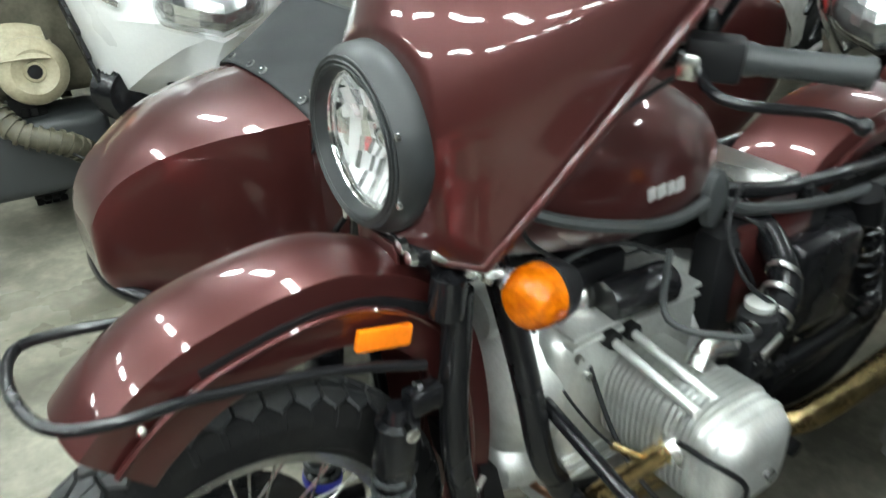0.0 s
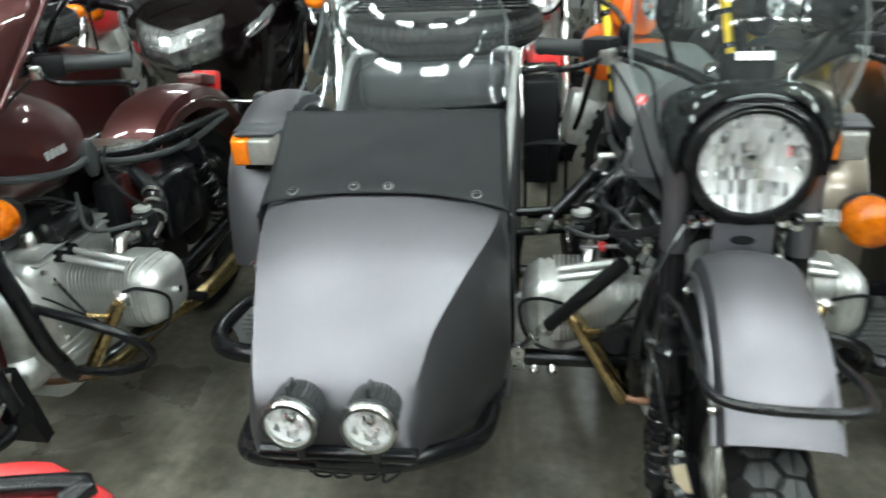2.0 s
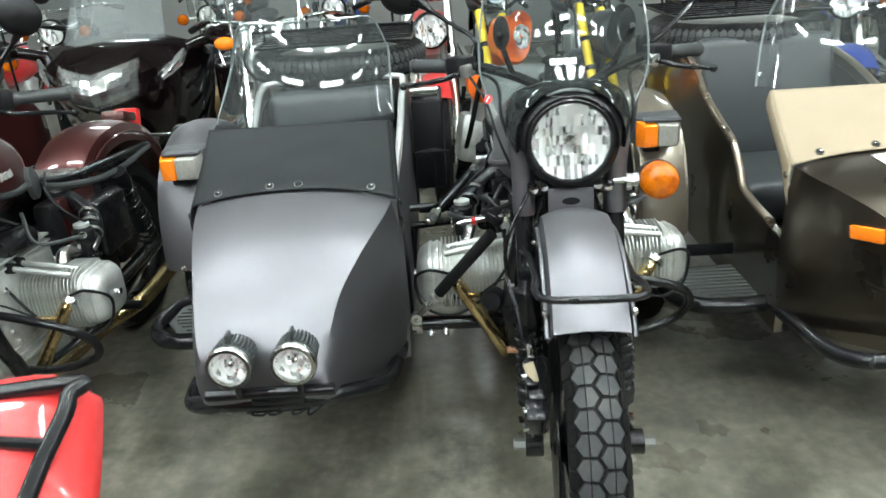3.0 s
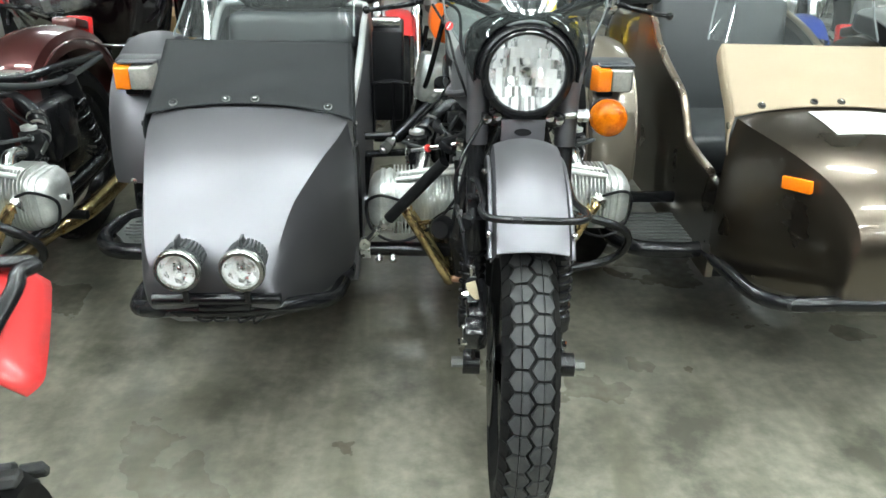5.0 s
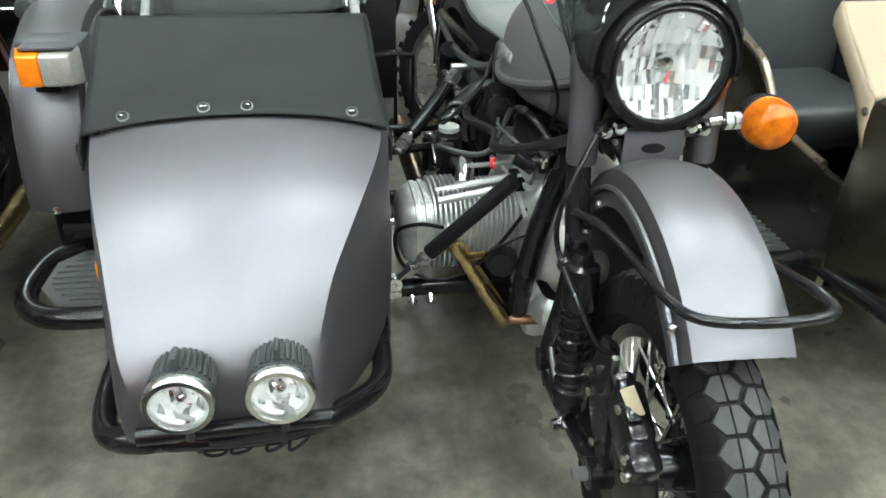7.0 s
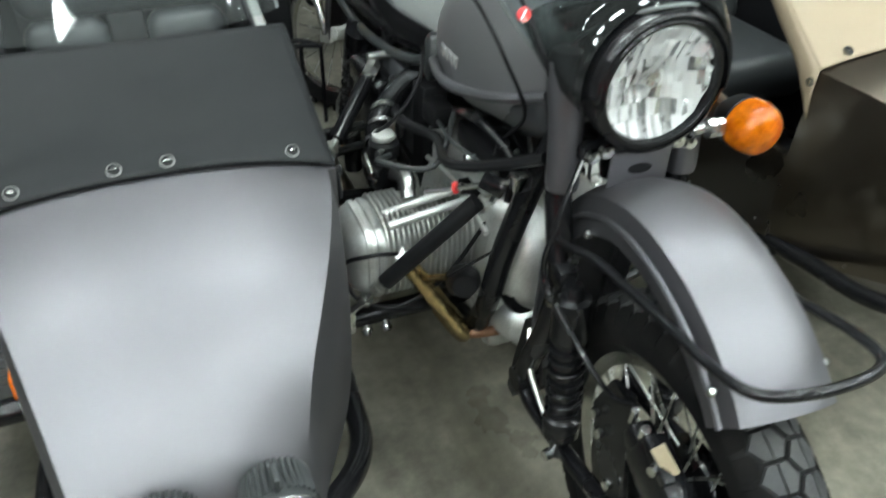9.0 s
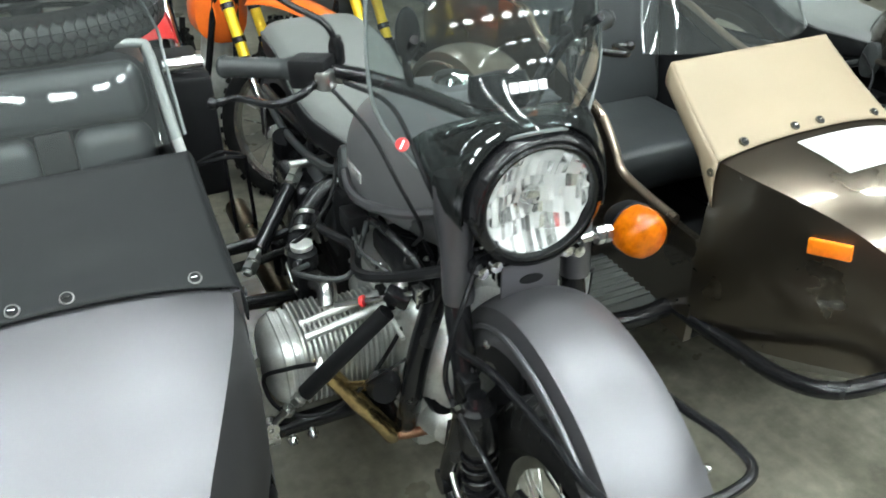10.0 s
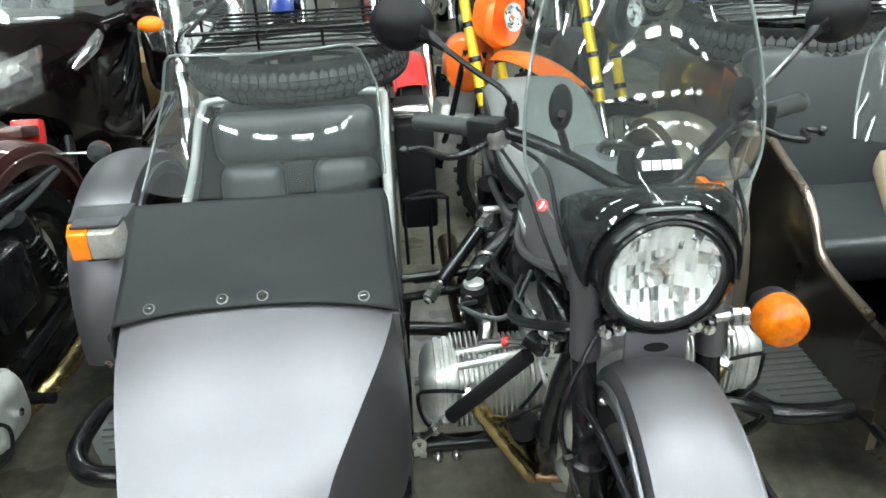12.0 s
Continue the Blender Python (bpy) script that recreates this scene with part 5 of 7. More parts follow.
        sag = -0.010 * math.sin(math.pi * v) * (1 - 0.3 * s * s) + math.sin(math.pi * u) * math.sin(math.pi * min(1.0, v * 1.1)) * (0.004 * math.sin(9 * v + 5 * u) + 0.0035 * math.sin(13 * u - 11 * v))
        return (x + (xb - x) * v, yf + (yb - yf) * v, zfr + (zb - zfr) * v + sag)
    cv = part("tonneau_cover", grid(B(), cov, 48, 28), cover_mat, t, "stretched vinyl tonneau cover", solid=0.004)
    for s in (-1, 1):
        def flap(u, v):
            p = Vector(cov(0.0 if s < 0 else 1.0, u))
            q = Vector((p.x + s * 0.006, p.y - 0.012 * (1 - u), p.z - 0.05 - (0.055 if cover_mat is VINYL_BEIGE and s < 0 else 0.012) * max(0.0, 1 - 3 * u)))
            return p.lerp(q, v) + Vector((s * 0.005 * math.sin(math.pi * v), 0, 0))
        part("cover_flap", grid(B(), flap, 10, 5), cover_mat, cv, "", solid=0.004)
        e = Vector((SC + s * 0.281, 0.252, 0.768))
        part("eyelet", lathe(B(), [(0.004, 0.0), (0.010, 0.0), (0.009, 0.004), (0.004, 0.004)], e, (s, 0, 0), 14, loop=True), BLACK if cover_mat is VINYL else OLIVE, cv)
    for u in (0.135, 0.395, 0.535, 0.885):
        p = Vector(cov(u, 0.075))
        nrm = Vector((0, -0.55, 0.83))
        g = lathe(B(), [(0.0115, 0.0), (0.0110, 0.003), (0.0098, 0.0038), (0.006, 0.0036)], p + nrm * 0.003, nrm, 18, caps=True)
        sn = part("cover_snap", g, DARK_CAST if cover_mat is VINYL else OLIVE, cv, "turn-button fastener")
        part("snap_centre", lathe(B(), [(0.0092, 0.0), (0.0088, 0.0008), (0.0, 0.001)], p + nrm * 0.0066, nrm, 14), BLACK_MATT, sn)
        part("snap_button", box(B(), p + nrm * 0.0092, (0.010, 0.0025, 0.003), 0.001, axis_frame((0, 0, 0), nrm)), CHROME, sn)
    if screen:
        def scr(u, v):
            s = 2 * u - 1
            w = 0.262 - 0.030 * v
            rnd = 0.10
            hgt = 0.272
            top = hgt if abs(s) < 0.72 else hgt - rnd * (1 - math.sqrt(max(0, 1 - ((abs(s) - 0.72) / 0.28) ** 2)))
            return (SC + s * w + 0.026 * v, 0.475 + 0.050 * s * s + 0.025 * s ** 6 + 0.10 * v + 0.012 * math.sin(math.pi * v), 0.945 + v * top)
        sw = part("sidecar_screen", grid(B(), scr, 24, 8), SCREEN, t, "clear sidecar windscreen with rounded corners", shadow=False)
        edge = [scr(0, k / 6) for k in range(6)] + [scr(k / 16, 1) for k in range(17)] + [scr(1, 1 - k / 6) for k in range(1, 7)]
        part("screen_edge", tube(B(), edge, 0.0032, 6, 2), SCREEN_RIM, sw, "grey polished screen edge")
    # wheel, its guard and lamp
    xf = -1.150 + guard_shift
    fp = [(0, 0.595, 0.465), (0, 0.60, 0.55), (0, 0.625, 0.66), (0, 0.68, 0.76), (0, 0.77, 0.835), (0, 0.89, 0.872), (0, 1.02, 0.872), (0, 1.15, 0.835), (0, 1.26, 0.765), (0, 1.34, 0.66), (0, 1.38, 0.54), (0, 1.39, 0.44)]
    f = fender("sidecar_fender", t, smooth_path([(xf, y, z) for _, y, z in fp], 3), 0.080, 0.05, TAUPE_PALE if paint is TAUPE else paint, "rounded sidecar mudguard in paler taupe" if paint is TAUPE else "rounded sidecar mudguard in body colour")
    part("fender_bolt", lathe(B(), [(0.011, 0.0), (0.010, 0.005), (0.005, 0.007), (0.0, 0.007)], (xf - 0.01, 0.592, 0.475), (0, -1, 0.1), 14), CHROME, f)
    tyre("sidecar_tyre", t, (xf, 1.0, 0.345), 0.345, 0.118, None, tread=False, label="black rubber sidecar tyre")
    spoked_wheel(t, "sidecar", (xf, 1.0, 0.345), 0.345, None, spokes=False, disc=0)
    # marker lamp
    lx, ly, lz = -1.122 + lamp_shift, 0.605, 0.812
    def slab(x0, x1, y0, y1, zt, zb, pull, rise):
        """Wedge block: the front face is smaller than the back one and its top slopes."""
        g = bmesh.new()
        q = [(x0 + pull[0], y0, zb + rise), (x1 - pull[1], y0, zb + rise), (x1 - pull[1], y0, zt - rise), (x0 + pull[0], y0, zt - rise)]
        p = [(x0, y1, zb), (x1, y1, zb), (x1, y1, zt), (x0, y1, zt)]
        rings(g, [q, p])
        bmesh.ops.recalc_face_normals(g, faces=g.faces[:])
        bmesh.ops.bevel(g, geom=g.edges[:], offset=0.006, segments=2, affect="EDGES", profile=0.5)
        return g
    ml = part("marker_lamp", slab(lx - 0.052, lx + 0.092, ly + 0.012, ly + 0.085, lz + 0.050, lz - 0.046, (0.006, 0.004), 0.004), SLATE_DARK, f, "two-colour marker lamp with grey hood")
    part("amber_lens", slab(lx - 0.050, lx + 0.008, ly - 0.040, ly + 0.014, lz + 0.040, lz - 0.042, (0.014, 0.0), 0.008), AMBER, ml, "amber half of the lens")
    part("clear_lens", slab(lx + 0.008, lx + 0.084, ly - 0.040, ly + 0.014, lz + 0.040, lz - 0.042, (0.0, 0.016), 0.008), CLEAR_LENS, ml, "clear half of the lens")
    part("lamp_lip", box(B(), (lx + 0.025, ly - 0.002, lz + 0.043), (0.110, 0.045, 0.007), 0.003), SLATE_DARK, ml, "grey lip above the lens")
    part("lamp_foot", box(B(), (lx, ly + 0.02, lz - 0.052), (0.05, 0.03, 0.018), 0.004), BLACK_MATT, ml)
    # step with its guard tube
    g = tube(B(), [(SC - 0.24, 0.325, 0.355), (-1.05, 0.315, 0.355), (-1.16, 0.34, 0.352), (-1.215, 0.43, 0.348), (-1.20, 0.57, 0.345), (-1.14, 0.63, 0.345)], 0.025, 14)
    part("step_guard", g, BLACK, t, "thick black guard tube round the step")
    outline = [(SC - 0.27, 0.345), (-1.05, 0.34), (-1.13, 0.36), (-1.185, 0.44), (-1.175, 0.55), (-1.12, 0.60), (SC - 0.27, 0.60)]
    stp = part("step_plate", plate(B(), outline, "z", 0.352, 0.005), STEP, t, "ribbed grey step plate")
    for k in range(9):
        y = 0.385 + 0.024 * k
        x0 = -1.10 - 0.07 * math.sin(math.pi * (k + 0.5) / 9)
        part("step_rib", box(B(), ((x0 - 0.96) / 2, y, 0.359), (-0.96 - x0, 0.008, 0.006), 0.002), STEP, stp)
    part("step_bracket", box(B(), (-1.06, 0.60, 0.415), (0.20, 0.025, 0.035), 0.005), BLACK, t)
    # chassis
    g = tube(B(), [(SC - 0.235, 1.2, 0.30), (SC - 0.255, 0.3, 0.36), (SC - 0.262, 0.10, 0.385), (SC - 0.255, -0.04, 0.40), (SC - 0.215, -0.135, 0.425), (SC - 0.10, -0.175, 0.448), (SC + 0.07, -0.175, 0.448), (SC + 0.165, -0.11, 0.425), (SC + 0.226, 0.0, 0.38), (SC + 0.243, 0.15, 0.355), (SC + 0.25, 0.3, 0.34), (SC + 0.25, 1.2, 0.30)], 0.020, 14)
    part("chassis_hoop", g, BLACK, t, "black tubular chassis hoop round the nose")
    g = rod(B(), (SC + 0.25, 0.33, 0.36), (-0.13, 0.34, 0.335), 0.021, 16)
    rod(g, (SC + 0.25, 0.86, 0.33), (-0.12, 0.86, 0.29), 0.021, 16)
    rod(g, (SC - 0.24, 1.0, 0.32), (xf, 1.0, 0.345), 0.02, 14)
    return body


def coupling(t):
    """Struts that tie the sidecar to the machine."""
    g = rod(B(), (SC + 0.25, 0.33, 0.36), (-0.12, 0.345, 0.345), 0.021, 16)
    ax = part("cross_tube", g, BLACK, t, "thick black cross tube")
    for x in (-0.364, -0.322):
        part("bolt", lathe(B(), [(0.0, 0.014), (0.009, 0.013), (0.0125, 0.004), (0.0125, -0.004), (0.008, -0.006), (0.008, -0.02), (0.0, -0.02)], (x, 0.312, 0.336), (0, -0.75, -0.65), 10), CHROME, ax)
    part("clamp", lathe(B(), [(0.022, -0.014), (0.030, -0.014), (0.030, 0.014), (0.022, 0.014)], (-0.405, 0.332, 0.358), (1, 0, 0), 20, loop=True), STEEL, ax)
    part("rear_tube", rod(B(), (SC + 0.25, 0.86, 0.33), (-0.10, 0.86, 0.29), 0.021, 16), BLACK, ax)
    # front diagonal strut with turnbuckle
    a, e = Vector((-0.405, 0.315, 0.385)), Vector((-0.16, 0.20, 0.70))
    d = (e - a)
    st = part("front_strut", rod(B(), a + d * 0.30, a + d * 0.93, 0.017, 14), BLACK_MATT, t, "black sleeved diagonal strut")
    part("strut_thread", rod(B(), a, a + d * 0.32, 0.008, 10), STEEL, st, "zinc-plated threaded end")
    part("strut_eye", lathe(B(), [(0.006, -0.012), (0.017, -0.012), (0.017, 0.012), (0.006, 0.012)], a, (0, 1, 0), 16, loop=True), STEEL, st)
    for k in (0.15, 0.24):
        part("lock_nut", lathe(B(), [(0.008, -0.007), (0.015, -0.007), (0.015, 0.007), (0.008, 0.007)], a + d * k, d, 6, loop=True), STEEL, st)
    # rear diagonal strut
    a, e = Vector((-0.362, 0.60, 0.575)), Vector((-0.172, 0.81, 0.705))
    d = e - a
    st = part("rear_strut", rod(B(), a + d * 0.22, a + d * 0.80, 0.018, 14), BLACK, t, "black rear diagonal strut")
    for k0, k1 in ((0, 0.25), (0.78, 1.0)):
        part("strut_thread", rod(B(), a + d * k0, a + d * k1, 0.010, 10), STEEL, st)
    for k in (0.06, 0.14, 0.86, 0.93):
        part("lock_nut", lathe(B(), [(0.008, -0.009), (0.018, -0.009), (0.018, 0.009), (0.008, 0.009)], a + d * k, d, 6, loop=True), STEEL, st)
    part("strut_pin", rod(B(), e + Vector((-0.02, 0, 0.01)), e + Vector((0.10, 0.0, 0.01)), 0.011, 12), STEEL, st)
    part("upright", tube(B(), [(-0.43, 0.70, 0.34), (-0.425, 0.70, 0.45), (-0.415, 0.71, 0.52)], 0.017, 12), BLACK, t, "black chassis upright")
    part("upright", tube(B(), [(-0.432, 0.36, 0.34), (-0.428, 0.36, 0.50), (-0.43, 0.34, 0.64), (-0.43, 0.30, 0.70)], 0.016, 12), BLACK, t, "black chassis upright")
    part("reservoir", lathe(B(), [(0.0, 0.0), (0.021, 0.0), (0.022, 0.09), (0.018, 0.095), (0.0, 0.095)], (-0.25, 0.775, 0.445), (0, 0, 1), 20), BLACK, t, "black reservoir with silver cap")
    part("reservoir_cap", lathe(B(), [(0.023, 0.0), (0.023, 0.014), (0.018, 0.018), (0.0, 0.018)], (-0.25, 0.775, 0.54), (0, 0, 1), 20), STEEL, t)
    g = box(B(), (-0.34, 0.70, 0.585), (0.10, 0.02, 0.018), 0.003)
    rod(g, (-0.42, 0.68, 0.60), (-0.24, 0.70, 0.60), 0.012, 12)
    rod(g, (-0.42, 0.70, 0.53), (-0.20, 0.74, 0.53), 0.012, 12)
    part("linkage", g, BLACK, t, "black brake linkage rods")
    g = tube(B(), [(-0.40, 0.90, 0.72), (-0.33, 0.89, 0.73), (-0.28, 0.90, 0.72), (-0.33, 0.95, 0.72)], 0.006, 8, closed=True)
    for p in ((-0.40, 0.90, 0.72), (-0.33, 0.89, 0.73), (-0.28, 0.90, 0.72)):
        rod(g, p, (p[0], p[1], 0.52), 0.005, 8)
    part("wire_bracket", g, BLACK, t, "black wire bracket")


def spot_lamps(t):
    g = rod(B(), (SC - 0.16, -0.205, 0.492), (SC + 0.13, -0.205, 0.492), 0.014, 12)
    box(g, (SC + 0.0, -0.20, 0.474), (0.12, 0.03, 0.024), 0.006)
    rod(g, (SC - 0.13, -0.14, 0.470), (SC + 0.08, -0.14, 0.470), 0.014, 12)
    br = part("lamp_bar", g, BLACK, t, "black bar carrying two spot lamps")
    part("lamp_bracket", box(B(), (SC - 0.01, -0.165, 0.437), (0.15, 0.05, 0.022), 0.005), BLACK, br, "black steel bracket under the nose")
    for k, x in enumerate((-0.06, -0.02, 0.035, 0.07)):
        part("lamp_lead", tube(B(), [(SC + x, -0.18, 0.455), (SC + x - 0.01, -0.195, 0.432 - 0.004 * k), (SC + x + 0.02, -0.19, 0.425 + 0.004 * k), (SC + x + 0.035, -0.165, 0.45)], 0.003, 6), BLACK_MATT, br, "thin black lamp lead")
    for x in (-0.7765, -0.6375):
        c, f = Vector((x, -0.258, 0.590)), Vector((-0.02, -1, 0.0)).normalized()
        sp = part("spot_lamp", lathe(B(), [(0.050, -0.004), (0.052, -0.012), (0.048, -0.02), (0.047, -0.028), (0.040, -0.07), (0.0, -0.075)], c, f, 32), GREY_PLASTIC, t, "small round chrome-rimmed spot lamp")
        for k in range(16):
            a = math.pi * (k + 0.5) / 16
            fr = axis_frame(c, f)
            base = c - f * 0.025 + Vector((0.047 * math.cos(a), 0, 0.047 * math.sin(a)))
            back = c - f * 0.075 + Vector((0.043 * math.cos(a), 0, 0.043 * math.sin(a)))
            part("cooling_rib", rod(B(), base, back, 0.0035, 5), GREY_PLASTIC, sp)
        part("rim", lathe(B(), [(0.0385, 0.0), (0.041, 0.005), (0.048, 0.005), (0.0515, -0.001), (0.0515, -0.012), (0.0385, -0.006)], c, f, 36, loop=True), ALU_BRIGHT, sp, "silver rim")
        g = B()
        fr = axis_frame(c, f)
        facets(g, fr, 0.043, 0.028, 15, 9)
        part("bulb", ball(B(), c - f * 0.022, 0.009), CHROME, sp)
        two_tone(part("reflector", g, MIRROR_BOWL, sp, "faceted reflector", sharp=3), 5)
        part("lens", lathe(B(), [(0.044, 0.0), (0.03, 0.004), (0.0, 0.006)], c, f, 28), LENS, sp, shadow=False)
        part("foot", rod(B(), c + Vector((0, 0.03, -0.045)), c + Vector((0, 0.04, -0.10)), 0.008, 10), BLACK, sp)
        part("fin_key", box(B(), c + Vector((0, 0.035, 0.058)), (0.007, 0.03, 0.022), 0.002), GREY_PLASTIC, sp)


def spare_and_rack(t, spare_z=0.985):
    tyre("spare_tyre", t, (SC, 1.47, spare_z), 0.345, 0.118, None, d=(0, 0, 1), rows=76, label="spare tyre lying flat on the boot")
    g = lathe(B(), [(0.25, -0.03), (0.24, 0.0), (0.25, 0.03), (0.235, 0.03), (0.225, 0.0), (0.235, -0.03)], (SC, 1.47, spare_z), (0, 0, 1), 48, loop=True)
    part("spare_rim", g, DARK_CAST, t, "dull spare wheel rim")
    part("spare_post", rod(B(), (SC, 1.47, 0.90), (SC, 1.47, spare_z + 0.02), 0.04, 14), BLACK, t)
    z0, z1 = spare_z + 0.085, spare_z + 0.145
    x0, x1, y0, y1 = SC - 0.285, SC + 0.30, 1.235, 1.86
    def loop(z):
        return tube(B(), [(x0, y1, z), (x0, y0 + 0.06, z), (x0 + 0.06, y0, z), (x1 - 0.06, y0, z), (x1, y0 + 0.06, z), (x1, y1, z)], 0.006, 8, 4)
    rack = part("luggage_rack", loop(z0), BLACK, t, "black wire luggage rack over the spare tyre")
    part("upper_rail", loop(z1), BLACK, rack)
    for k in range(9):
        y = y0 + 0.02 + 0.072 * k
        part("rack_bar", rod(B(), (x0, y, z0), (x1, y, z0), 0.004, 6), BLACK, rack)
    for x, y in ((x0, y0 + 0.2), (x1, y0 + 0.2), (x0 + 0.2, y0), (x1 - 0.2, y0)):
        part("rack_post", rod(B(), (x, y, z0), (x, y, z1), 0.005, 6), BLACK, rack)
    for x, y in ((x0 + 0.1, y1), (x1 - 0.1, y1)):
        part("rack_leg", rod(B(), (x, y, 0.80), (x, y, z1), 0.006, 8), BLACK, rack)


def wind_screen(t):
    """Bowl-shaped clear handlebar screen over the headlight."""
    def fn(u, v):
        s = 2 * u - 1
        w = 0.105 + 0.095 * math.sin(math.pi / 2 * min(1, v * 2.8)) ** 0.9 - 0.055 * max(0, (v - 0.42) / 0.58) ** 1.6
        z0 = 0.952 + 0.135 * math.sqrt(max(0.0, 1 - s * s))
        z = z0 + (1.46 - 0.05 * s * s - z0) * v
        y = -0.012 + 0.040 * math.sin(math.pi / 2 * min(1, v * 3.2)) + 0.15 * v ** 1.3 + (0.10 - 0.02 * v) * s * s + 0.03 * (1 - math.sqrt(max(0.0, 1 - s * s))) * (1 - v)
        return (s * w, y, z)
    sc = part("windscreen", grid(B(), fn, 36, 30), SCREEN_BAR, t, "clear bowl-shaped handlebar windscreen", STEER, shadow=False)
    edge = [fn(k / 30, 0) for k in range(30)] + [fn(1, k / 20) for k in range(20)] + [fn(1 - k / 20, 1) for k in range(20)] + [fn(0, 1 - k / 20) for k in range(20)]
    part("screen_edge", tube(B(), edge, 0.0032, 6, 1, closed=True), SCREEN_RIM, sc, "grey polished screen edge", STEER)
    def hood(u, v):
        a = radians(-98 + 196 * u)
        r = 0.1035 + 0.016 * v ** 0.7
        return (r * math.sin(a), -0.018 + 0.052 * v, 0.968 + r * math.cos(a))
    part("lamp_hood", grid(B(), hood, 28, 6), BLACK, sc, "narrow black hood round the headlight", STEER, solid=0.003)
    g = tube(B(), [(0.121 * math.sin(radians(a)), 0.012, 0.968 + 0.121 * math.cos(radians(a))) for a in range(-100, 101, 20)], 0.0042, 8, 3)
    part("screen_rail", g, BLACK, sc, "black wire rail over the headlight", STEER)
    for s in (-1, 1):
        g = ball(B(), (s * 0.145, 0.155, 1.195), 0.036, (0.55, 0.3, 1.1))
        part("screen_clamp", g, BLACK_MATT, sc, "oval black screen clamp", STEER)
        part("clamp_arm", tube(B(), [(s * 0.150, 0.11, 1.20), (s * 0.14, 0.18, 1.15), (s * 0.12, 0.22, 1.09)], 0.007, 8), BLACK, sc, "", STEER)
    g = B()
    for k in range(4):
        box(g, ((k - 1.5) * 0.0150 - 0.014, 0.022, 1.143), (0.0130, 0.002, 0.0145), 0.001, pose(0, 0, 0, -30))
    part("screen_print", g, WHITE_PRINT, sc, "white printed bars", STEER)
    def cowl(u, v):
        """Opaque foot of the screen: from the arch over the lamp back and up to a level rear edge."""
        a = radians(-104 + 208 * u)
        sa, ca = math.sin(a), math.cos(a)
        p = Vector((0.123 * sa, 0.004, 0.968 + 0.123 * ca))
        q = Vector((0.140 * math.copysign(abs(sa) ** 0.8, sa), 0.178 - 0.115 * max(0.0, ca), 1.012 + 0.082 * max(0.0, ca) ** 0.8 + 0.055 * min(0.0, ca)))
        r = p.lerp(q, v)
        return r + Vector((0.012 * sa, -0.006, 0.012 * max(0.0, ca))) * math.sin(math.pi * v)
    part("dash_panel", grid(B(), cowl, 36, 12), SMOKE_FOOT, t, "dark smoked foot of the windscreen", STEER)
    # instrument behind the screen
    g = lathe(B(), [(0.0, 0.0), (0.045, 0.0), (0.05, 0.02), (0.045, 0.05), (0.0, 0.055)], (0, 0.14, 1.07), (0, 0.35, 1), 24)
    part("speedometer", g, BLACK_MATT, t, "round black speedometer", STEER)


def half_fairing(t):
    """Painted cowl round the headlight, flaring back to the bar."""
    seat_at = Matrix.Translation((-0.02, 0.05, 0.0)) @ STEER
    c = Vector((0, -0.035, 0.985))
    # half outline from the chin round the straight flared side to the top
    half = [(0.0, -0.028, 0.842, 3), (0.10, -0.018, 0.845, 3), (0.186, 0.016, 0.858, 5), (0.226, 0.103, 0.978, 5), (0.270, 0.200, 1.112, 4),
            (0.308, 0.288, 1.235, 3), (0.285, 0.325, 1.315, 3), (0.185, 0.325, 1.372, 3), (0.0, 0.305, 1.392, 0)]
    side = []
    for p, q in zip(half, half[1:]):
        for k in range(p[3]):
            side.append(Vector(p[:3]).lerp(Vector(q[:3]), k / p[3]))
    side.append(Vector(half[-1][:3]))
    rim = side + [Vector((-p.x, p.y, p.z)) for p in reversed(side[1:-1])]
    loops = []
    for j in range(11):
        v = j / 10
        lp = []
        for q in rim:
            a = math.atan2(q.z - c.z, q.x)
            p = c + Vector((0.118 * math.cos(a), 0.012, 0.118 * math.sin(a)))
            r = p.lerp(q, v)
            up = max(0.0, math.sin(a))
            r.y -= (0.012 + 0.05 * up) * math.sin(math.pi * v)
            lp.append(r)
        loops.append(lp)
    f = part("fairing", rings(B(), loops, caps=False), MAROON, t, "glossy maroon half fairing", seat_at, sharp=50, solid=0.005)
    part("fairing_edge", tube(B(), rim, 0.007, 10, 1, closed=True), MAROON, f, "rolled fairing edge", seat_at)
    g = lathe(B(), [(0.091, 0.012), (0.098, 0.03), (0.112, 0.028), (0.126, 0.008), (0.128, -0.02), (0.12, -0.035), (0.094, -0.02)], c, (0, -1, 0), 48, loop=True)
    part("headlight_surround", g, DARK_RIM, f, "ribbed dark grey headlight surround", seat_at)
    for r, y in ((0.101, -0.0305), (0.107, -0.030), (0.113, -0.0275)):
        part("surround_rib", tube(B(), [c + Vector((r * math.cos(math.pi * k / 16), y, r * math.sin(math.pi * k / 16))) for k in range(32)], 0.0018, 6, 1, closed=True), DARK_RIM, f, "", seat_at)
    for a in (20, 160, 205, 335):
        p = c + Vector((0.117 * math.cos(radians(a)), -0.022, 0.117 * math.sin(radians(a))))
        part("surround_screw", lathe(B(), [(0.006, 0.0), (0.005, 0.004), (0.0, 0.005)], p, (0, -1, 0), 10), CHROME, f, "", seat_at)
    headlamp(t, c + Vector((0, -0.006, 0)), 0.089, seat_at, mat_ring=CHROME)


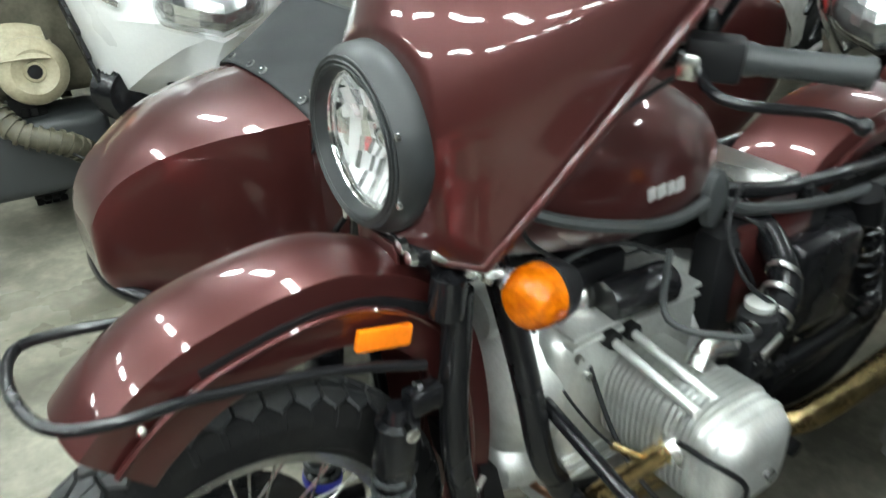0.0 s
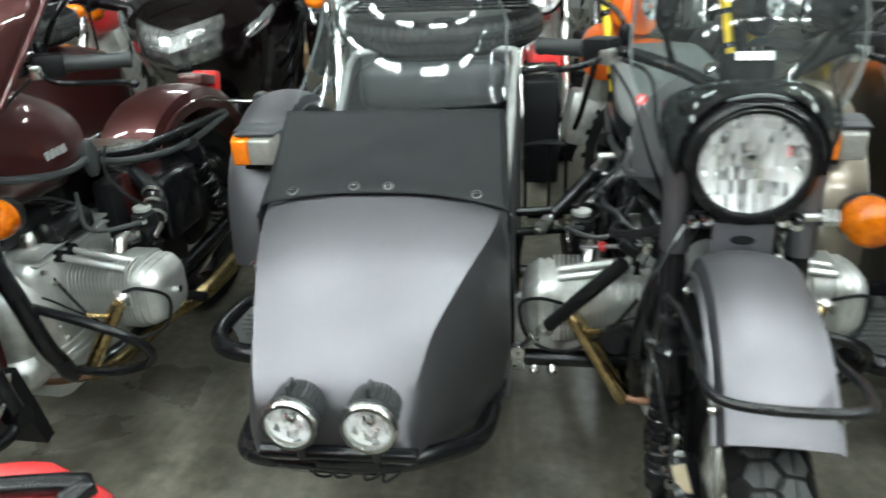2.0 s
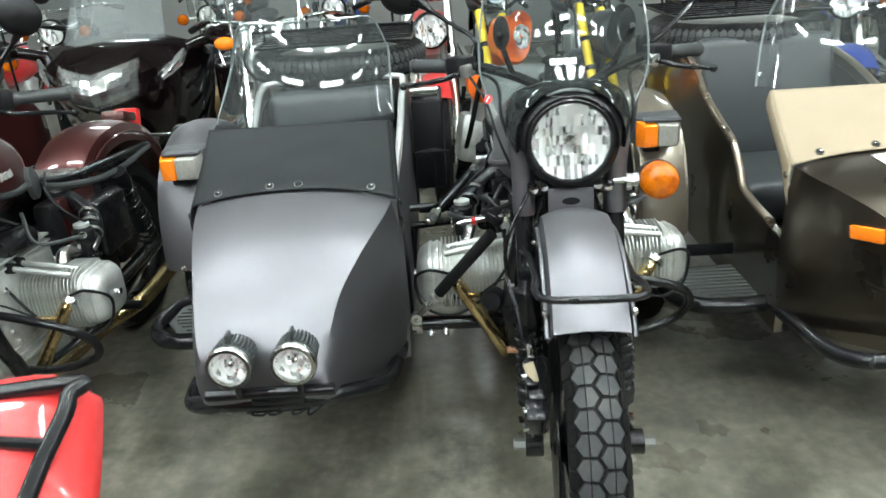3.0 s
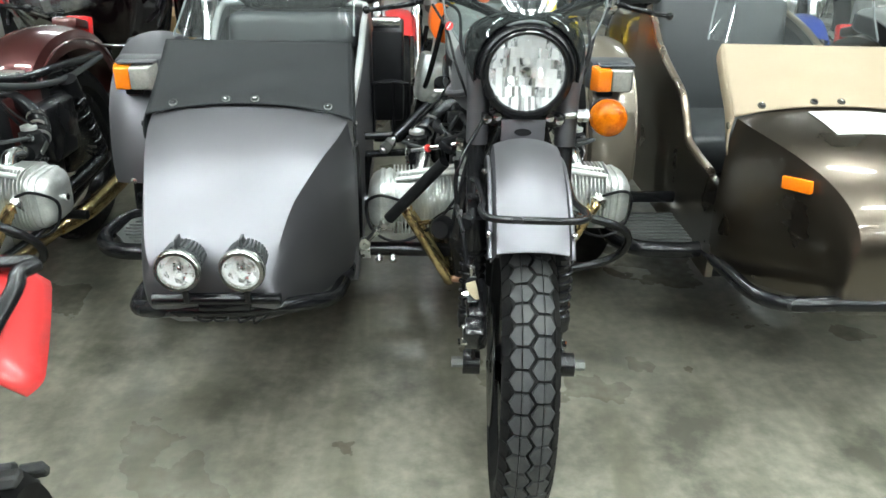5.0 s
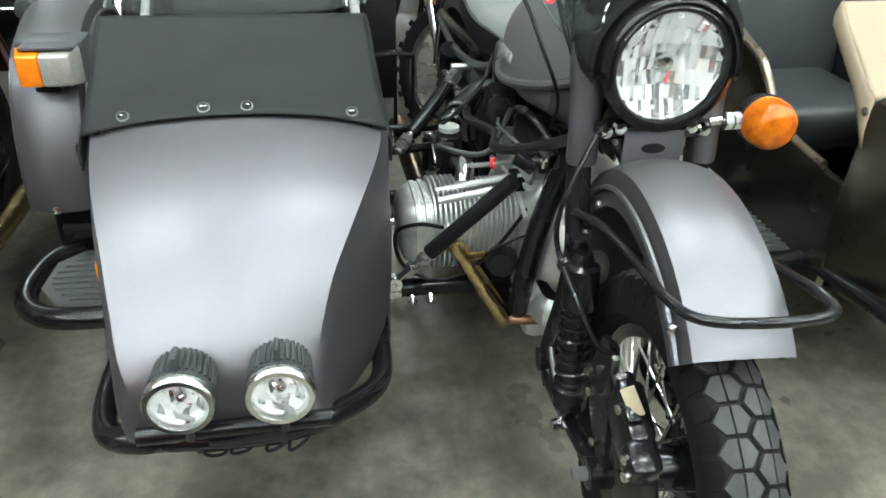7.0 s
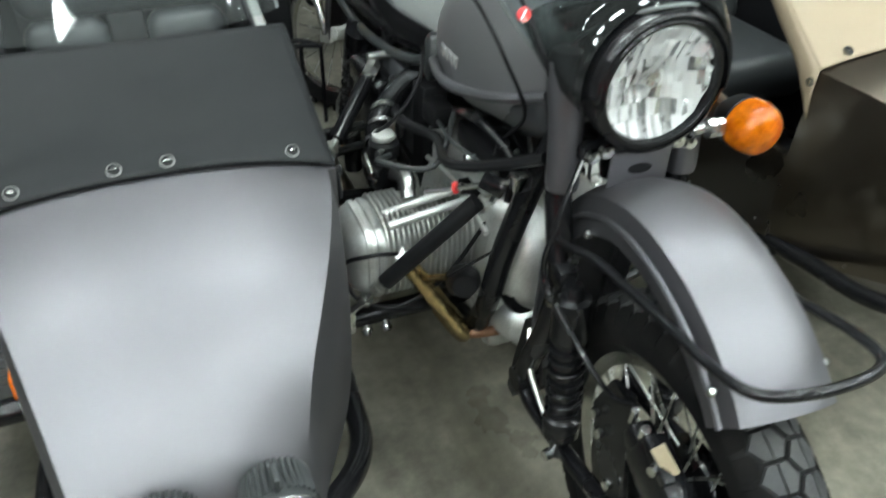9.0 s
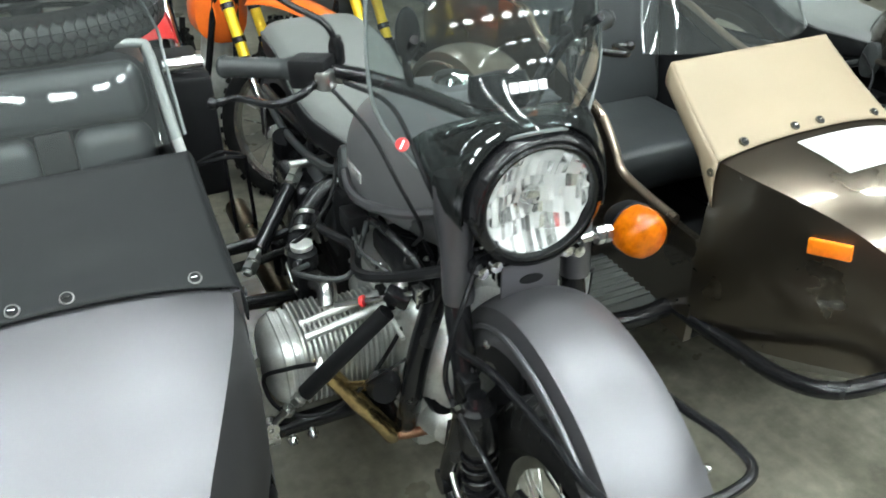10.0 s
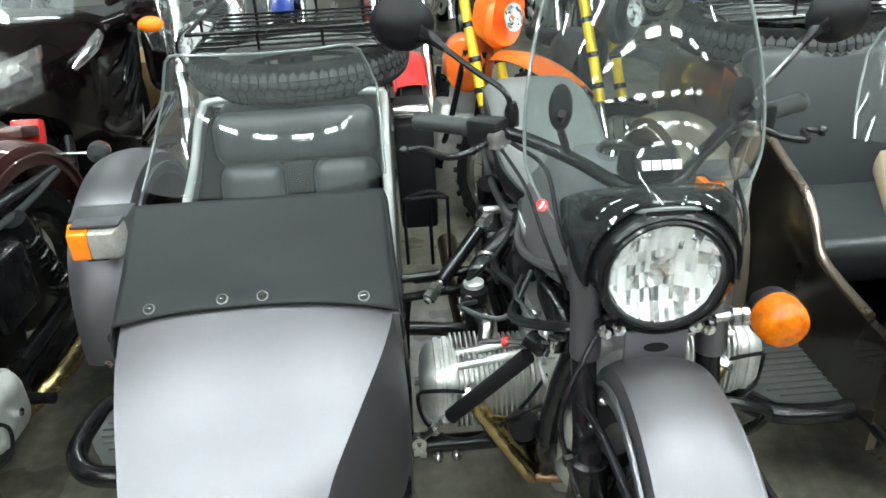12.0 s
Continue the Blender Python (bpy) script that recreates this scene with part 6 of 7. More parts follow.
def sidecar_machine(x, y, paint, cover, label, turn=0.0, **k):
    global STEER
    STEER = pose(0, 0, 0, 0, 0, k.get("steer", -3.5))
    t = thing("sidecar_motorcycle", x, y, 0, turn, label, "motorcycle", "row of sidecar motorcycles")
    front_end(t, paint, hoop=k.get("hoop", True), reflector=k.get("reflector", False), headlight=not k.get("fairing", False), lift=k.get("lift", 0.0))
    engine(t)
    frame_and_body(t, paint)
    done = set(t.children)
    sidecar(t, paint, cover, guard_shift=k.get("guard_shift", 0.0), lamp_shift=k.get("lamp_shift", 0.0))
    spare_and_rack(t)
    for o in t.children:
        if o not in done:
            o.location = k.get("shift", (0, 0, 0))
    coupling(t)
    return t


grey = sidecar_machine(0, 0, SLATE, VINYL, "satin slate-grey motorcycle with charcoal-covered sidecar on concrete")
spot_lamps(grey)
wind_screen(grey)
mirror(grey, (-0.405, 0.47, 1.275), [(-0.355, 0.46, 1.25), (-0.27, 0.40, 1.195), (-0.215, 0.36, 1.16), (-0.205, 0.355, 1.10)], STEER, tilt=8)
mirror(grey, (0.425, 0.45, 1.255), [(0.385, 0.44, 1.235), (0.30, 0.40, 1.16), (0.225, 0.36, 1.11), (0.215, 0.355, 1.10)], STEER, tilt=-12)
part("red_sticker", lathe(B(), [(0.0105, 0.0), (0.010, 0.0015), (0.0, 0.0018)], (-0.176, 0.098, 1.056), (-0.45, -0.8, 0.4), 20), RED, grey, "small round red sticker on the screen")
part("sticker_bar", box(B(), (-0.1772, 0.0955, 1.0572), (0.003, 0.002, 0.014), 0.0006, pose(0, 0, 0, -25, 25, -30)), WHITE_PRINT, grey)
part("nose_reflector", box(B(), (SC - 0.252, 0.135, 0.60), (0.012, 0.10, 0.036), 0.004, pose(0, 0, 0, -8, 0, 6)), AMBER, grey, "amber side reflector")
g = box(B(), (-0.355, 1.27, 0.69), (0.115, 0.30, 0.34), 0.012)
sb = part("side_case", g, BLACK_MATT, grey, "tall black side case")
part("case_cap", rod(B(), (-0.41, 1.16, 0.885), (-0.31, 1.16, 0.885), 0.02, 16), CHROME, sb, "chrome cylinder on the case")

maroon = sidecar_machine(-1.72, 0.005, MAROON, VINYL, "glossy maroon fairing motorcycle with sidecar on concrete", -4.0, hoop=BLACK, reflector=True, fairing=True, lift=0.035, shift=(-0.15, -0.066, 0.03), steer=1.0)
half_fairing(maroon)
mirror(maroon, (0.335, 0.40, 1.30), [(0.32, 0.41, 1.26), (0.26, 0.38, 1.18), (0.225, 0.36, 1.10)], STEER)

tan = sidecar_machine(1.587, 0.01, TAUPE, VINYL_BEIGE, "glossy taupe motorcycle with beige-covered sidecar on concrete", guard_shift=-0.04, lamp_shift=-0.118)
part("side_reflector", box(B(), (SC - 0.196, -0.016, 0.698), (0.016, 0.085, 0.034), 0.004, pose(0, 0, 0, -8, 0, 24)), AMBER, tan, "rectangular amber side reflector")


def sheet_on_hood(u, v):
    x, y = 0.80 + 0.28 * u + 0.02 * v, 0.205 - 0.13 * v
    return (x, y + 0.012, hood_top(x - 1.587, y) + 0.004)


tagged(part("paper_sheet", grid(B(), sheet_on_hood, 12, 8), PAPER, None, solid=0.0015), "blank white paper sheet lying on the sidecar nose", "paper")


# ---- second row and neighbours ----
def wheel_set(t, c, R, w, rim_mat, spokes=18, knob=False, m=None, name="front_tyre"):
    prof = [(R - 0.075, -0.3 * w), (R - 0.05, -0.46 * w), (R - 0.015, -0.44 * w), (R, -0.25 * w), (R + 0.002, 0), (R, 0.25 * w), (R - 0.015, 0.44 * w), (R - 0.05, 0.46 * w), (R - 0.075, 0.3 * w)]
    ty = part(name, lathe(B(), prof, c, (1, 0, 0), 48, loop=True), RUBBER, t, "", m)
    if knob:
        n, kb = 34, None
        for i in range(n):
            for off in ((-0.34, 0.34) if i % 2 else (-0.12, 0.12)):
                a = 2 * math.pi * i / n
                at = Matrix.Translation(Vector(c) + Vector((off * w, (R + 0.004) * math.cos(a), (R + 0.004) * math.sin(a)))) @ pose(0, 0, 0, math.degrees(a) + 90)
                if kb is None:
                    kb = part("knob", box(B(), (0, 0, 0), (w * 0.2, 0.03, 0.022), 0.003, None, 1), RUBBER, ty)
                    kb.matrix_basis = at
                else:
                    again(kb, at)
    rim = part("rim", lathe(B(), [(R - 0.07, -0.28 * w), (R - 0.06, 0), (R - 0.07, 0.28 * w), (R - 0.095, 0.2 * w), (R - 0.095, -0.2 * w)], c, (1, 0, 0), 40, loop=True), rim_mat, t, "", m)
    part("hub", lathe(B(), [(0.0, -0.07), (0.035, -0.06), (0.03, 0), (0.035, 0.06), (0.0, 0.07)], c, (1, 0, 0), 20), ALU, rim, "", m)
    for k in range(spokes):
        a = 2 * math.pi * k / spokes
        l = 0.3 * (1 if k % 2 else -1)
        part("spoke", rod(B(), Vector(c) + Vector((0.03 * (1 if k % 4 < 2 else -1), 0.035 * math.cos(a + l), 0.035 * math.sin(a + l))), Vector(c) + Vector((0, (R - 0.08) * math.cos(a), (R - 0.08) * math.sin(a))), 0.0022, 4), STEEL, rim, "", m)


def hull(b, rows, n=24, e=0.8):
    """Rounded body from (y, half width, z low, z high) rows."""
    loops = []
    for y, hw, z0, z1 in rows:
        zc, zr = (z0 + z1) / 2, (z1 - z0) / 2
        loops.append([(hw * math.copysign(abs(math.cos(a)) ** e, math.cos(a)), y, zc + zr * math.copysign(abs(math.sin(a)) ** e, math.sin(a))) for a in (2 * math.pi * q / n for q in range(n))])
    return rings(b, loops)


def dirt_bike(x, y, turn, plastic, label):
    t = thing("dirt_bike", x, y, 0, turn, label, "motorcycle", "second row")
    t.matrix_basis = Matrix.Translation((0, 0, 0.008)) @ t.matrix_basis @ pose(0, 0, 0, 0, 13, 0) @ Matrix.Scale(0.82, 4)
    wheel_set(t, (0, 0, 0.36), 0.36, 0.085, ALU_BRIGHT, knob=True)
    for s in (-1, 1):
        a, e = Vector((s * 0.10, 0.0, 0.36)), Vector((s * 0.10, 0.42, 1.28))
        d = e - a
        fk = part("fork_tube", rod(B(), a + d * 0.36, e, 0.027, 16), YELLOW, t, "gold anodised upper fork tube")
        part("slider", rod(B(), a, a + d * 0.38, 0.021, 14), CHROME, fk, "bright lower fork slider")
        for k in (0.44, 0.60, 0.78):
            part("fork_clamp", lathe(B(), [(0.026, -0.014), (0.033, -0.014), (0.033, 0.014), (0.026, 0.014)], a + d * k, d, 16, loop=True), BLACK, fk)
        part("axle_lug", box(B(), a, (0.03, 0.06, 0.07), 0.008), ALU, fk)
    def fen(u, v):
        s = 2 * u - 1
        yy = -0.38 + 0.55 * v
        w = 0.06 + 0.075 * math.sin(math.pi * min(1, 0.15 + 0.8 * v)) ** 0.7
        return (s * w, yy, 0.80 + 0.19 * math.sin(math.pi * (0.14 + 0.50 * v)) - 0.05 * s * s)
    part("front_fender", grid(B(), fen, 12, 24), plastic, t, "long peaked plastic mudguard", solid=0.004)
    g = hull(B(), [(0.20, 0.07, 1.08, 1.28), (0.15, 0.12, 1.0, 1.30), (0.18, 0.14, 0.98, 1.27), (0.30, 0.11, 1.02, 1.26)], 20)
    hm = part("headlight_mask", g, plastic, t, "plastic headlight mask")
    two_tone(part("reflector", facets(B(), axis_frame((0, 0.112, 1.15), (0, -1, 0.15)), 0.075, 0.012, 13, 5), MIRROR_BOWL, hm, "faceted mirror reflector", sharp=3), 8)
    part("lens", lathe(B(), [(0.078, 0.0), (0.070, 0.012), (0.04, 0.022), (0.0, 0.026)], (0, 0.112, 1.15), (0, -1, 0.15), 20), LENS, hm, "clear headlight glass", shadow=False)
    g = tube(B(), [(-0.40, 0.50, 1.37), (-0.25, 0.44, 1.39), (-0.10, 0.41, 1.32), (0.10, 0.41, 1.32), (0.25, 0.44, 1.39), (0.40, 0.50, 1.37)], 0.013, 10)
    hb = part("handlebar", g, BLACK, t)
    for s in (-1, 1):
        part("grip", rod(B(), (s * 0.30, 0.46, 1.385), (s * 0.41, 0.505, 1.368), 0.018, 12), BLACK_MATT, hb)
    front = set(t.children)
    g = hull(B(), [(0.32, 0.06, 0.86, 1.02), (0.40, 0.13, 0.72, 1.04), (0.58, 0.13, 0.74, 1.03), (0.80, 0.08, 0.80, 0.98)], 20)
    part("tank", g, plastic, t, "plastic tank shrouds")
    part("seat", hull(B(), [(0.62, 0.07, 0.92, 1.02), (0.9, 0.10, 0.88, 0.98), (1.35, 0.09, 0.88, 0.98), (1.5, 0.06, 0.90, 0.97)], 16), BLACK_MATT, t)
    g = box(B(), (0, 0.62, 0.48), (0.26, 0.30, 0.32), 0.04)
    lathe(g, [(0.0, 0.0), (0.08, 0.0), (0.08, 0.18), (0.0, 0.18)], (0, 0.52, 0.62), (0, -0.3, 1), 20)
    part("engine", g, ALU, t)
    wheel_set(t, (0, 1.42, 0.34), 0.34, 0.11, ALU_BRIGHT, spokes=12, knob=True, name="rear_tyre")
    g = B()
    for s in (-1, 1):
        tube(g, [(s * 0.06, 1.42, 0.34), (s * 0.11, 1.0, 0.40), (s * 0.10, 0.75, 0.42)], 0.02, 10)
        tube(g, [(s * 0.05, 0.33, 0.95), (s * 0.08, 0.45, 0.45), (s * 0.10, 0.8, 0.35), (s * 0.10, 0.85, 0.8)], 0.017, 10)
    part("frame", g, BLACK, t)
    # the bar is turned to the lock, the rest stands straight
    lock = Matrix.Translation((0, 0.36, 0)) @ pose(0, 0, 0, 0, 0, 4 - turn) @ Matrix.Translation((0, -0.36, 0))
    for o in t.children:
        if o not in front:
            o.matrix_basis = lock
    return t


def cruiser(x, y, turn, paint, label, screen=True, lamp_r=0.085, bags=None, signals=True):
    """Road machine with bright fork, round lamp and tall screen, front towards -y."""
    t = thing("motorcycle", x, y, 0, turn, label, "motorcycle", "second row")
    wheel_set(t, (0, 0, 0.33), 0.33, 0.11, CHROME, spokes=20)
    fp = [(0, -0.22, 0.62), (0, -0.12, 0.69), (0, 0.0, 0.715), (0, 0.13, 0.69), (0, 0.27, 0.60), (0, 0.34, 0.47)]
    fender("front_fender", t, smooth_path(fp, 3), 0.08, 0.05, paint, "painted front mudguard")
    for s in (-1, 1):
        a, e = Vector((s * 0.115, 0.0, 0.33)), Vector((s * 0.115, 0.36, 1.08))
        fk = part("fork_tube", rod(B(), a, e, 0.027, 14), ALU_BRIGHT, t, "bright polished fork tube")
        part("slider", rod(B(), a, a.lerp(e, 0.42), 0.031, 16), ALU_BRIGHT, fk)
        for k in (0.45, 0.62, 0.8):
            part("fork_band", lathe(B(), [(0.024, -0.02), (0.034, -0.02), (0.034, 0.02), (0.024, 0.02)], a.lerp(e, k), e - a, 16, loop=True), CHROME, fk)
        if signals:
            turn_signal(t, (s * 0.24, 0.17, 0.92), (0, -1, 0), (s * 0.11, 0.25, 0.92))
    headlamp(t, (0, 0.12, 0.93), lamp_r, None, mat_ring=CHROME)
    g = tube(B(), [(-0.42, 0.62, 1.05), (-0.30, 0.45, 1.10), (-0.10, 0.36, 1.08), (0.10, 0.36, 1.08), (0.30, 0.45, 1.10), (0.42, 0.62, 1.05)], 0.013, 10)
    hb = part("handlebar", g, CHROME, t)
    for s in (-1, 1):
        part("grip", rod(B(), (s * 0.33, 0.49, 1.09), (s * 0.43, 0.63, 1.045), 0.018, 12), BLACK_MATT, hb)
    if screen:
        def fn(u, v):
            s = 2 * u - 1
            w = 0.27 * (0.75 + 0.25 * math.sin(math.pi * min(1, 0.1 + v)))
            return (s * w, 0.16 + 0.22 * v + 0.14 * s * s, 0.90 + 0.55 * v)
        sc = part("windscreen", grid(B(), fn, 16, 10), SCREEN, t, "tall clear touring screen", shadow=False)
        part("screen_edge", tube(B(), [fn(0, k / 8) for k in range(8)] + [fn(k / 12, 1) for k in range(12)] + [fn(1, 1 - k / 8) for k in range(9)], 0.004, 6, 1), CHROME, sc)
        for s in (-1, 1):
            part("screen_strut", rod(B(), (s * 0.15, 0.22, 0.86), (s * 0.18, 0.33, 1.30), 0.007, 8), CHROME, sc)
    part("fuel_tank", hull(B(), [(0.42, 0.06, 0.80, 0.94), (0.50, 0.13, 0.74, 1.0), (0.70, 0.15, 0.74, 1.0), (0.92, 0.10, 0.76, 0.92), (1.0, 0.06, 0.78, 0.88)], 24), paint, t, "painted teardrop tank")
    part("seat", hull(B(), [(0.94, 0.10, 0.70, 0.80), (1.15, 0.17, 0.68, 0.80), (1.5, 0.16, 0.70, 0.84), (1.75, 0.12, 0.74, 0.86)], 20), LEATHER, t)
    g = box(B(), (0, 0.72, 0.48), (0.26, 0.40, 0.30), 0.05)
    for s in (-1, 1):
        lathe(g, [(0.0, 0.0), (0.09, 0.0), (0.09, 0.22), (0.0, 0.24)], (0, 0.72, 0.55), (0, 0.5 * s, 1), 20)
        tube(g, [(s * 0.06, 0.36, 0.95), (s * 0.10, 0.46, 0.45), (s * 0.12, 0.7, 0.25), (s * 0.12, 1.2, 0.3)], 0.018, 10)
    part("engine", g, ALU, t, "bright finned engine")
    for s in (-1, 1):
        part("muffler", tube(B(), [(s * 0.16, 0.5, 0.45), (s * 0.2, 0.55, 0.3), (s * 0.22, 0.9, 0.25), (s * 0.23, 1.8, 0.28)], 0.035, 14), CHROME, t)
        if bags:
            part("pannier", box(B(), (s * 0.30, 1.55, 0.62), (0.20, 0.50, 0.36), 0.06, seg=4), bags, t)
    wheel_set(t, (0, 1.6, 0.32), 0.32, 0.14, CHROME, spokes=12, name="rear_tyre")
    fender("rear_fender", t, smooth_path([(0, 1.25, 0.55), (0, 1.35, 0.68), (0, 1.55, 0.74), (0, 1.8, 0.70), (0, 1.95, 0.55), (0, 2.0, 0.42)], 3), 0.10, 0.06, paint, "painted rear mudguard")
    mirror(t, (-0.38, 0.46, 1.26), [(-0.36, 0.46, 1.24), (-0.28, 0.46, 1.18), (-0.24, 0.43, 1.11)], None)
    mirror(t, (0.38, 0.46, 1.26), [(0.36, 0.46, 1.24), (0.28, 0.46, 1.18), (0.24, 0.43, 1.11)], None)
    return t


def tourer(x, y, turn, paint, label, shade=None):
    """Fully faired tourer, front towards -y."""
    t = thing("touring_motorcycle", x, y, 0, turn, label, "motorcycle", "second row")
    t.matrix_basis = t.matrix_basis @ Matrix.Scale(0.95, 4)
    wheel_set(t, (0, 0, 0.31), 0.31, 0.12, ALU, spokes=6)
    fender("front_fender", t, smooth_path([(0, -0.20, 0.60), (0, -0.08, 0.66), (0, 0.06, 0.665), (0, 0.2, 0.60), (0, 0.28, 0.48)], 3), 0.09, 0.06, paint, "painted front mudguard")
    for s in (-1, 1):
        part("fork_tube", rod(B(), (s * 0.12, 0.0, 0.31), (s * 0.12, 0.26, 0.95), 0.028, 14), BLACK, t)
    loops = []
    for y, half in ((-0.20, ((0, 0.95), (0.05, 0.945), (0.08, 0.92), (0.08, 0.88), (0.05, 0.83), (0, 0.81))),
                    (-0.11, ((0, 1.05), (0.13, 1.03), (0.20, 0.98), (0.195, 0.88), (0.11, 0.79), (0, 0.75))),
                    (0.04, ((0, 1.12), (0.20, 1.09), (0.32, 1.01), (0.30, 0.88), (0.20, 0.70), (0, 0.64))),
                    (0.25, ((0, 1.14), (0.24, 1.12), (0.42, 1.06), (0.38, 0.86), (0.30, 0.56), (0, 0.46))),
                    (0.50, ((0, 1.08), (0.22, 1.06), (0.42, 0.98), (0.40, 0.78), (0.33, 0.46), (0, 0.40))),
                    (0.66, ((0, 1.0), (0.18, 0.98), (0.34, 0.90), (0.34, 0.72), (0.28, 0.42), (0, 0.38)))):
        loops.append([(x, y, z) for x, z in half] + [(-x, y, z) for x, z in reversed(half[1:-1])])
    fa = part("fairing", rings(B(), loops), paint, t, "full painted fairing with sharp creases", sharp=22)
    rnd = random.Random(3)
    def bowl(u, v):
        a, c = radians(-78 + 156 * u), radians(-42 + 84 * v)
        k = rnd.uniform(0.97, 1.0)
        return (0.20 * math.sin(a) * k, -0.035 - 0.245 * math.cos(a) * math.cos(c) * k, 0.915 + 0.125 * math.sin(c) + 0.05 * abs(math.sin(a)))
    hl = part("headlight", grid(B(), bowl, 14, 6), SLOT_LAMP, fa, "wide clear headlight", sharp=3)
    def pane(u, v):
        a, c = radians(-80 + 160 * u), radians(-46 + 92 * v)
        return (0.205 * math.sin(a), -0.035 - 0.255 * math.cos(a) * math.cos(c), 0.915 + 0.13 * math.sin(c) + 0.05 * abs(math.sin(a)))
    part("lens", grid(B(), pane, 20, 8), LENS, hl, "clear headlight cover", shadow=False)
    for s in (-1, 1):
        # bright slots beside the lamp
        part("side_lamp", hull(B(), [(s * 0.0 - 0.11, 0.006, -0.012, 0.008), (-0.05, 0.016, -0.024, 0.020), (0.03, 0.020, -0.030, 0.028), (0.10, 0.010, -0.010, 0.030)], 16), SLOT_LAMP, fa, "long tapered pale side lamp", Matrix.Translation((s * 0.322, 0.05, 0.985)) @ pose(0, 0, 0, 26, 0, -s * 30), sharp=10)
        g = lathe(B(), [(0.0, -0.06), (0.03, -0.055), (0.055, -0.01), (0.055, 0.0), (0.0, 0.01)], (s * 0.55, 0.16, 1.10), (0, 1, 0), 20, sx=1.5, sy=1.0)
        tube(g, [(s * 0.36, 0.22, 1.05), (s * 0.45, 0.19, 1.08), (s * 0.53, 0.16, 1.10)], 0.03, 12)
        mi = part("mirror_pod", g, paint, fa, "faired mirror pod")
        part("amber_lens", ball(B(), (s * 0.575, 0.105, 1.06), 0.045, (1.2, 0.7, 0.75)), AMBER, mi, "amber turn signal")
        for k in range(3):
            part("side_vent", box(B(), (s * (0.410 - 0.02 * k), 0.28 + 0.05 * k, 0.90 - 0.10 * k), (0.02, 0.26, 0.020), 0.006, pose(0, 0, 0, 40, 0, -s * 10)), BLACK, fa, "glossy black vent slat")
    def fn(u, v):
        s = 2 * u - 1
        return (s * (0.27 - 0.05 * v), -0.02 + 0.30 * v + 0.16 * s * s, 1.03 + 0.40 * v - 0.03 * s * s)
    part("windscreen", grid(B(), fn, 16, 10), shade or SCREEN_SMOKE, t, "touring screen", shadow=False)
    part("tank", hull(B(), [(0.45, 0.14, 0.80, 1.04), (0.65, 0.18, 0.78, 1.06), (0.9, 0.14, 0.78, 0.96), (1.0, 0.1, 0.78, 0.9)], 24), paint, t)
    part("seat", hull(B(), [(0.92, 0.12, 0.74, 0.84), (1.2, 0.18, 0.74, 0.86), (1.6, 0.16, 0.80, 0.92), (1.75, 0.1, 0.82, 0.9)], 20), LEATHER, t)
    part("engine", box(B(), (0, 0.6, 0.42), (0.44, 0.5, 0.3), 0.06), BLACK_MATT, t)
    wheel_set(t, (0, 1.5, 0.31), 0.31, 0.17, ALU, spokes=6, name="rear_tyre")
    for s in (-1, 1):
        part("pannier", box(B(), (s * 0.34, 1.5, 0.66), (0.22, 0.56, 0.40), 0.08, seg=4), paint, t, "hard side case")
        part("muffler", rod(B(), (s * 0.22, 0.8, 0.30), (s * 0.26, 1.75, 0.34), 0.055, 16), CHROME, t)
    return t


tourer(-1.87, 1.96, 4, pbr("black_cherry_paint", (0.0045, 0.0024, 0.0028), 0.12, spec=0.35, coat=0.6, var=0.1, bump=0.004), "black-cherry faired touring motorcycle with clear headlights")
cruiser(-1.11, 1.86, 5, BLACK, "black cruiser with chrome fork and tall clear screen", signals=False)
dirt_bike(0.01, 2.00, 40, ORANGE, "orange dirt bike with gold fork tubes")
dirt_bike(0.50, 1.95, 38, GREY_PLASTIC, "dark grey dirt bike with gold fork tubes")
cruiser(1.95, 2.6, -4, BLUE, "blue cruiser with chrome round headlight", bags=BLUE)
cruiser(-0.34, 2.60, 4, RED, "red motorcycle with round headlight", screen=False, signals=False)
cruiser(-2.95, 2.5, 5, RED, "red road motorcycle with round lamp")
cruiser(-1.15, 4.6, 0, BLUE, "blue motorcycle with clear screen and chrome")
far_black = cruiser(0.9, 4.4, 0, BLACK, "black motorcycle with chrome fork")

for k, (px, py, pt) in enumerate(((-3.3, 4.3, 6), (-2.2, 4.7, -4), (0.2, 5.2, 3), (2.0, 4.8, -5), (3.1, 3.2, -6), (-4.3, 3.0, 10), (-0.6, 6.6, 0), (1.4, 6.8, 4), (-2.6, 6.7, 0), (3.4, 5.8, 0))):
    copy_thing(far_black, pose(px, py, 0, 0, 0, pt))

# neighbours past the maroon machine
tourer(-3.42, 0.47, 82, WHITE_PAINT, "white faired motorcycle with clear headlights", SCREEN)


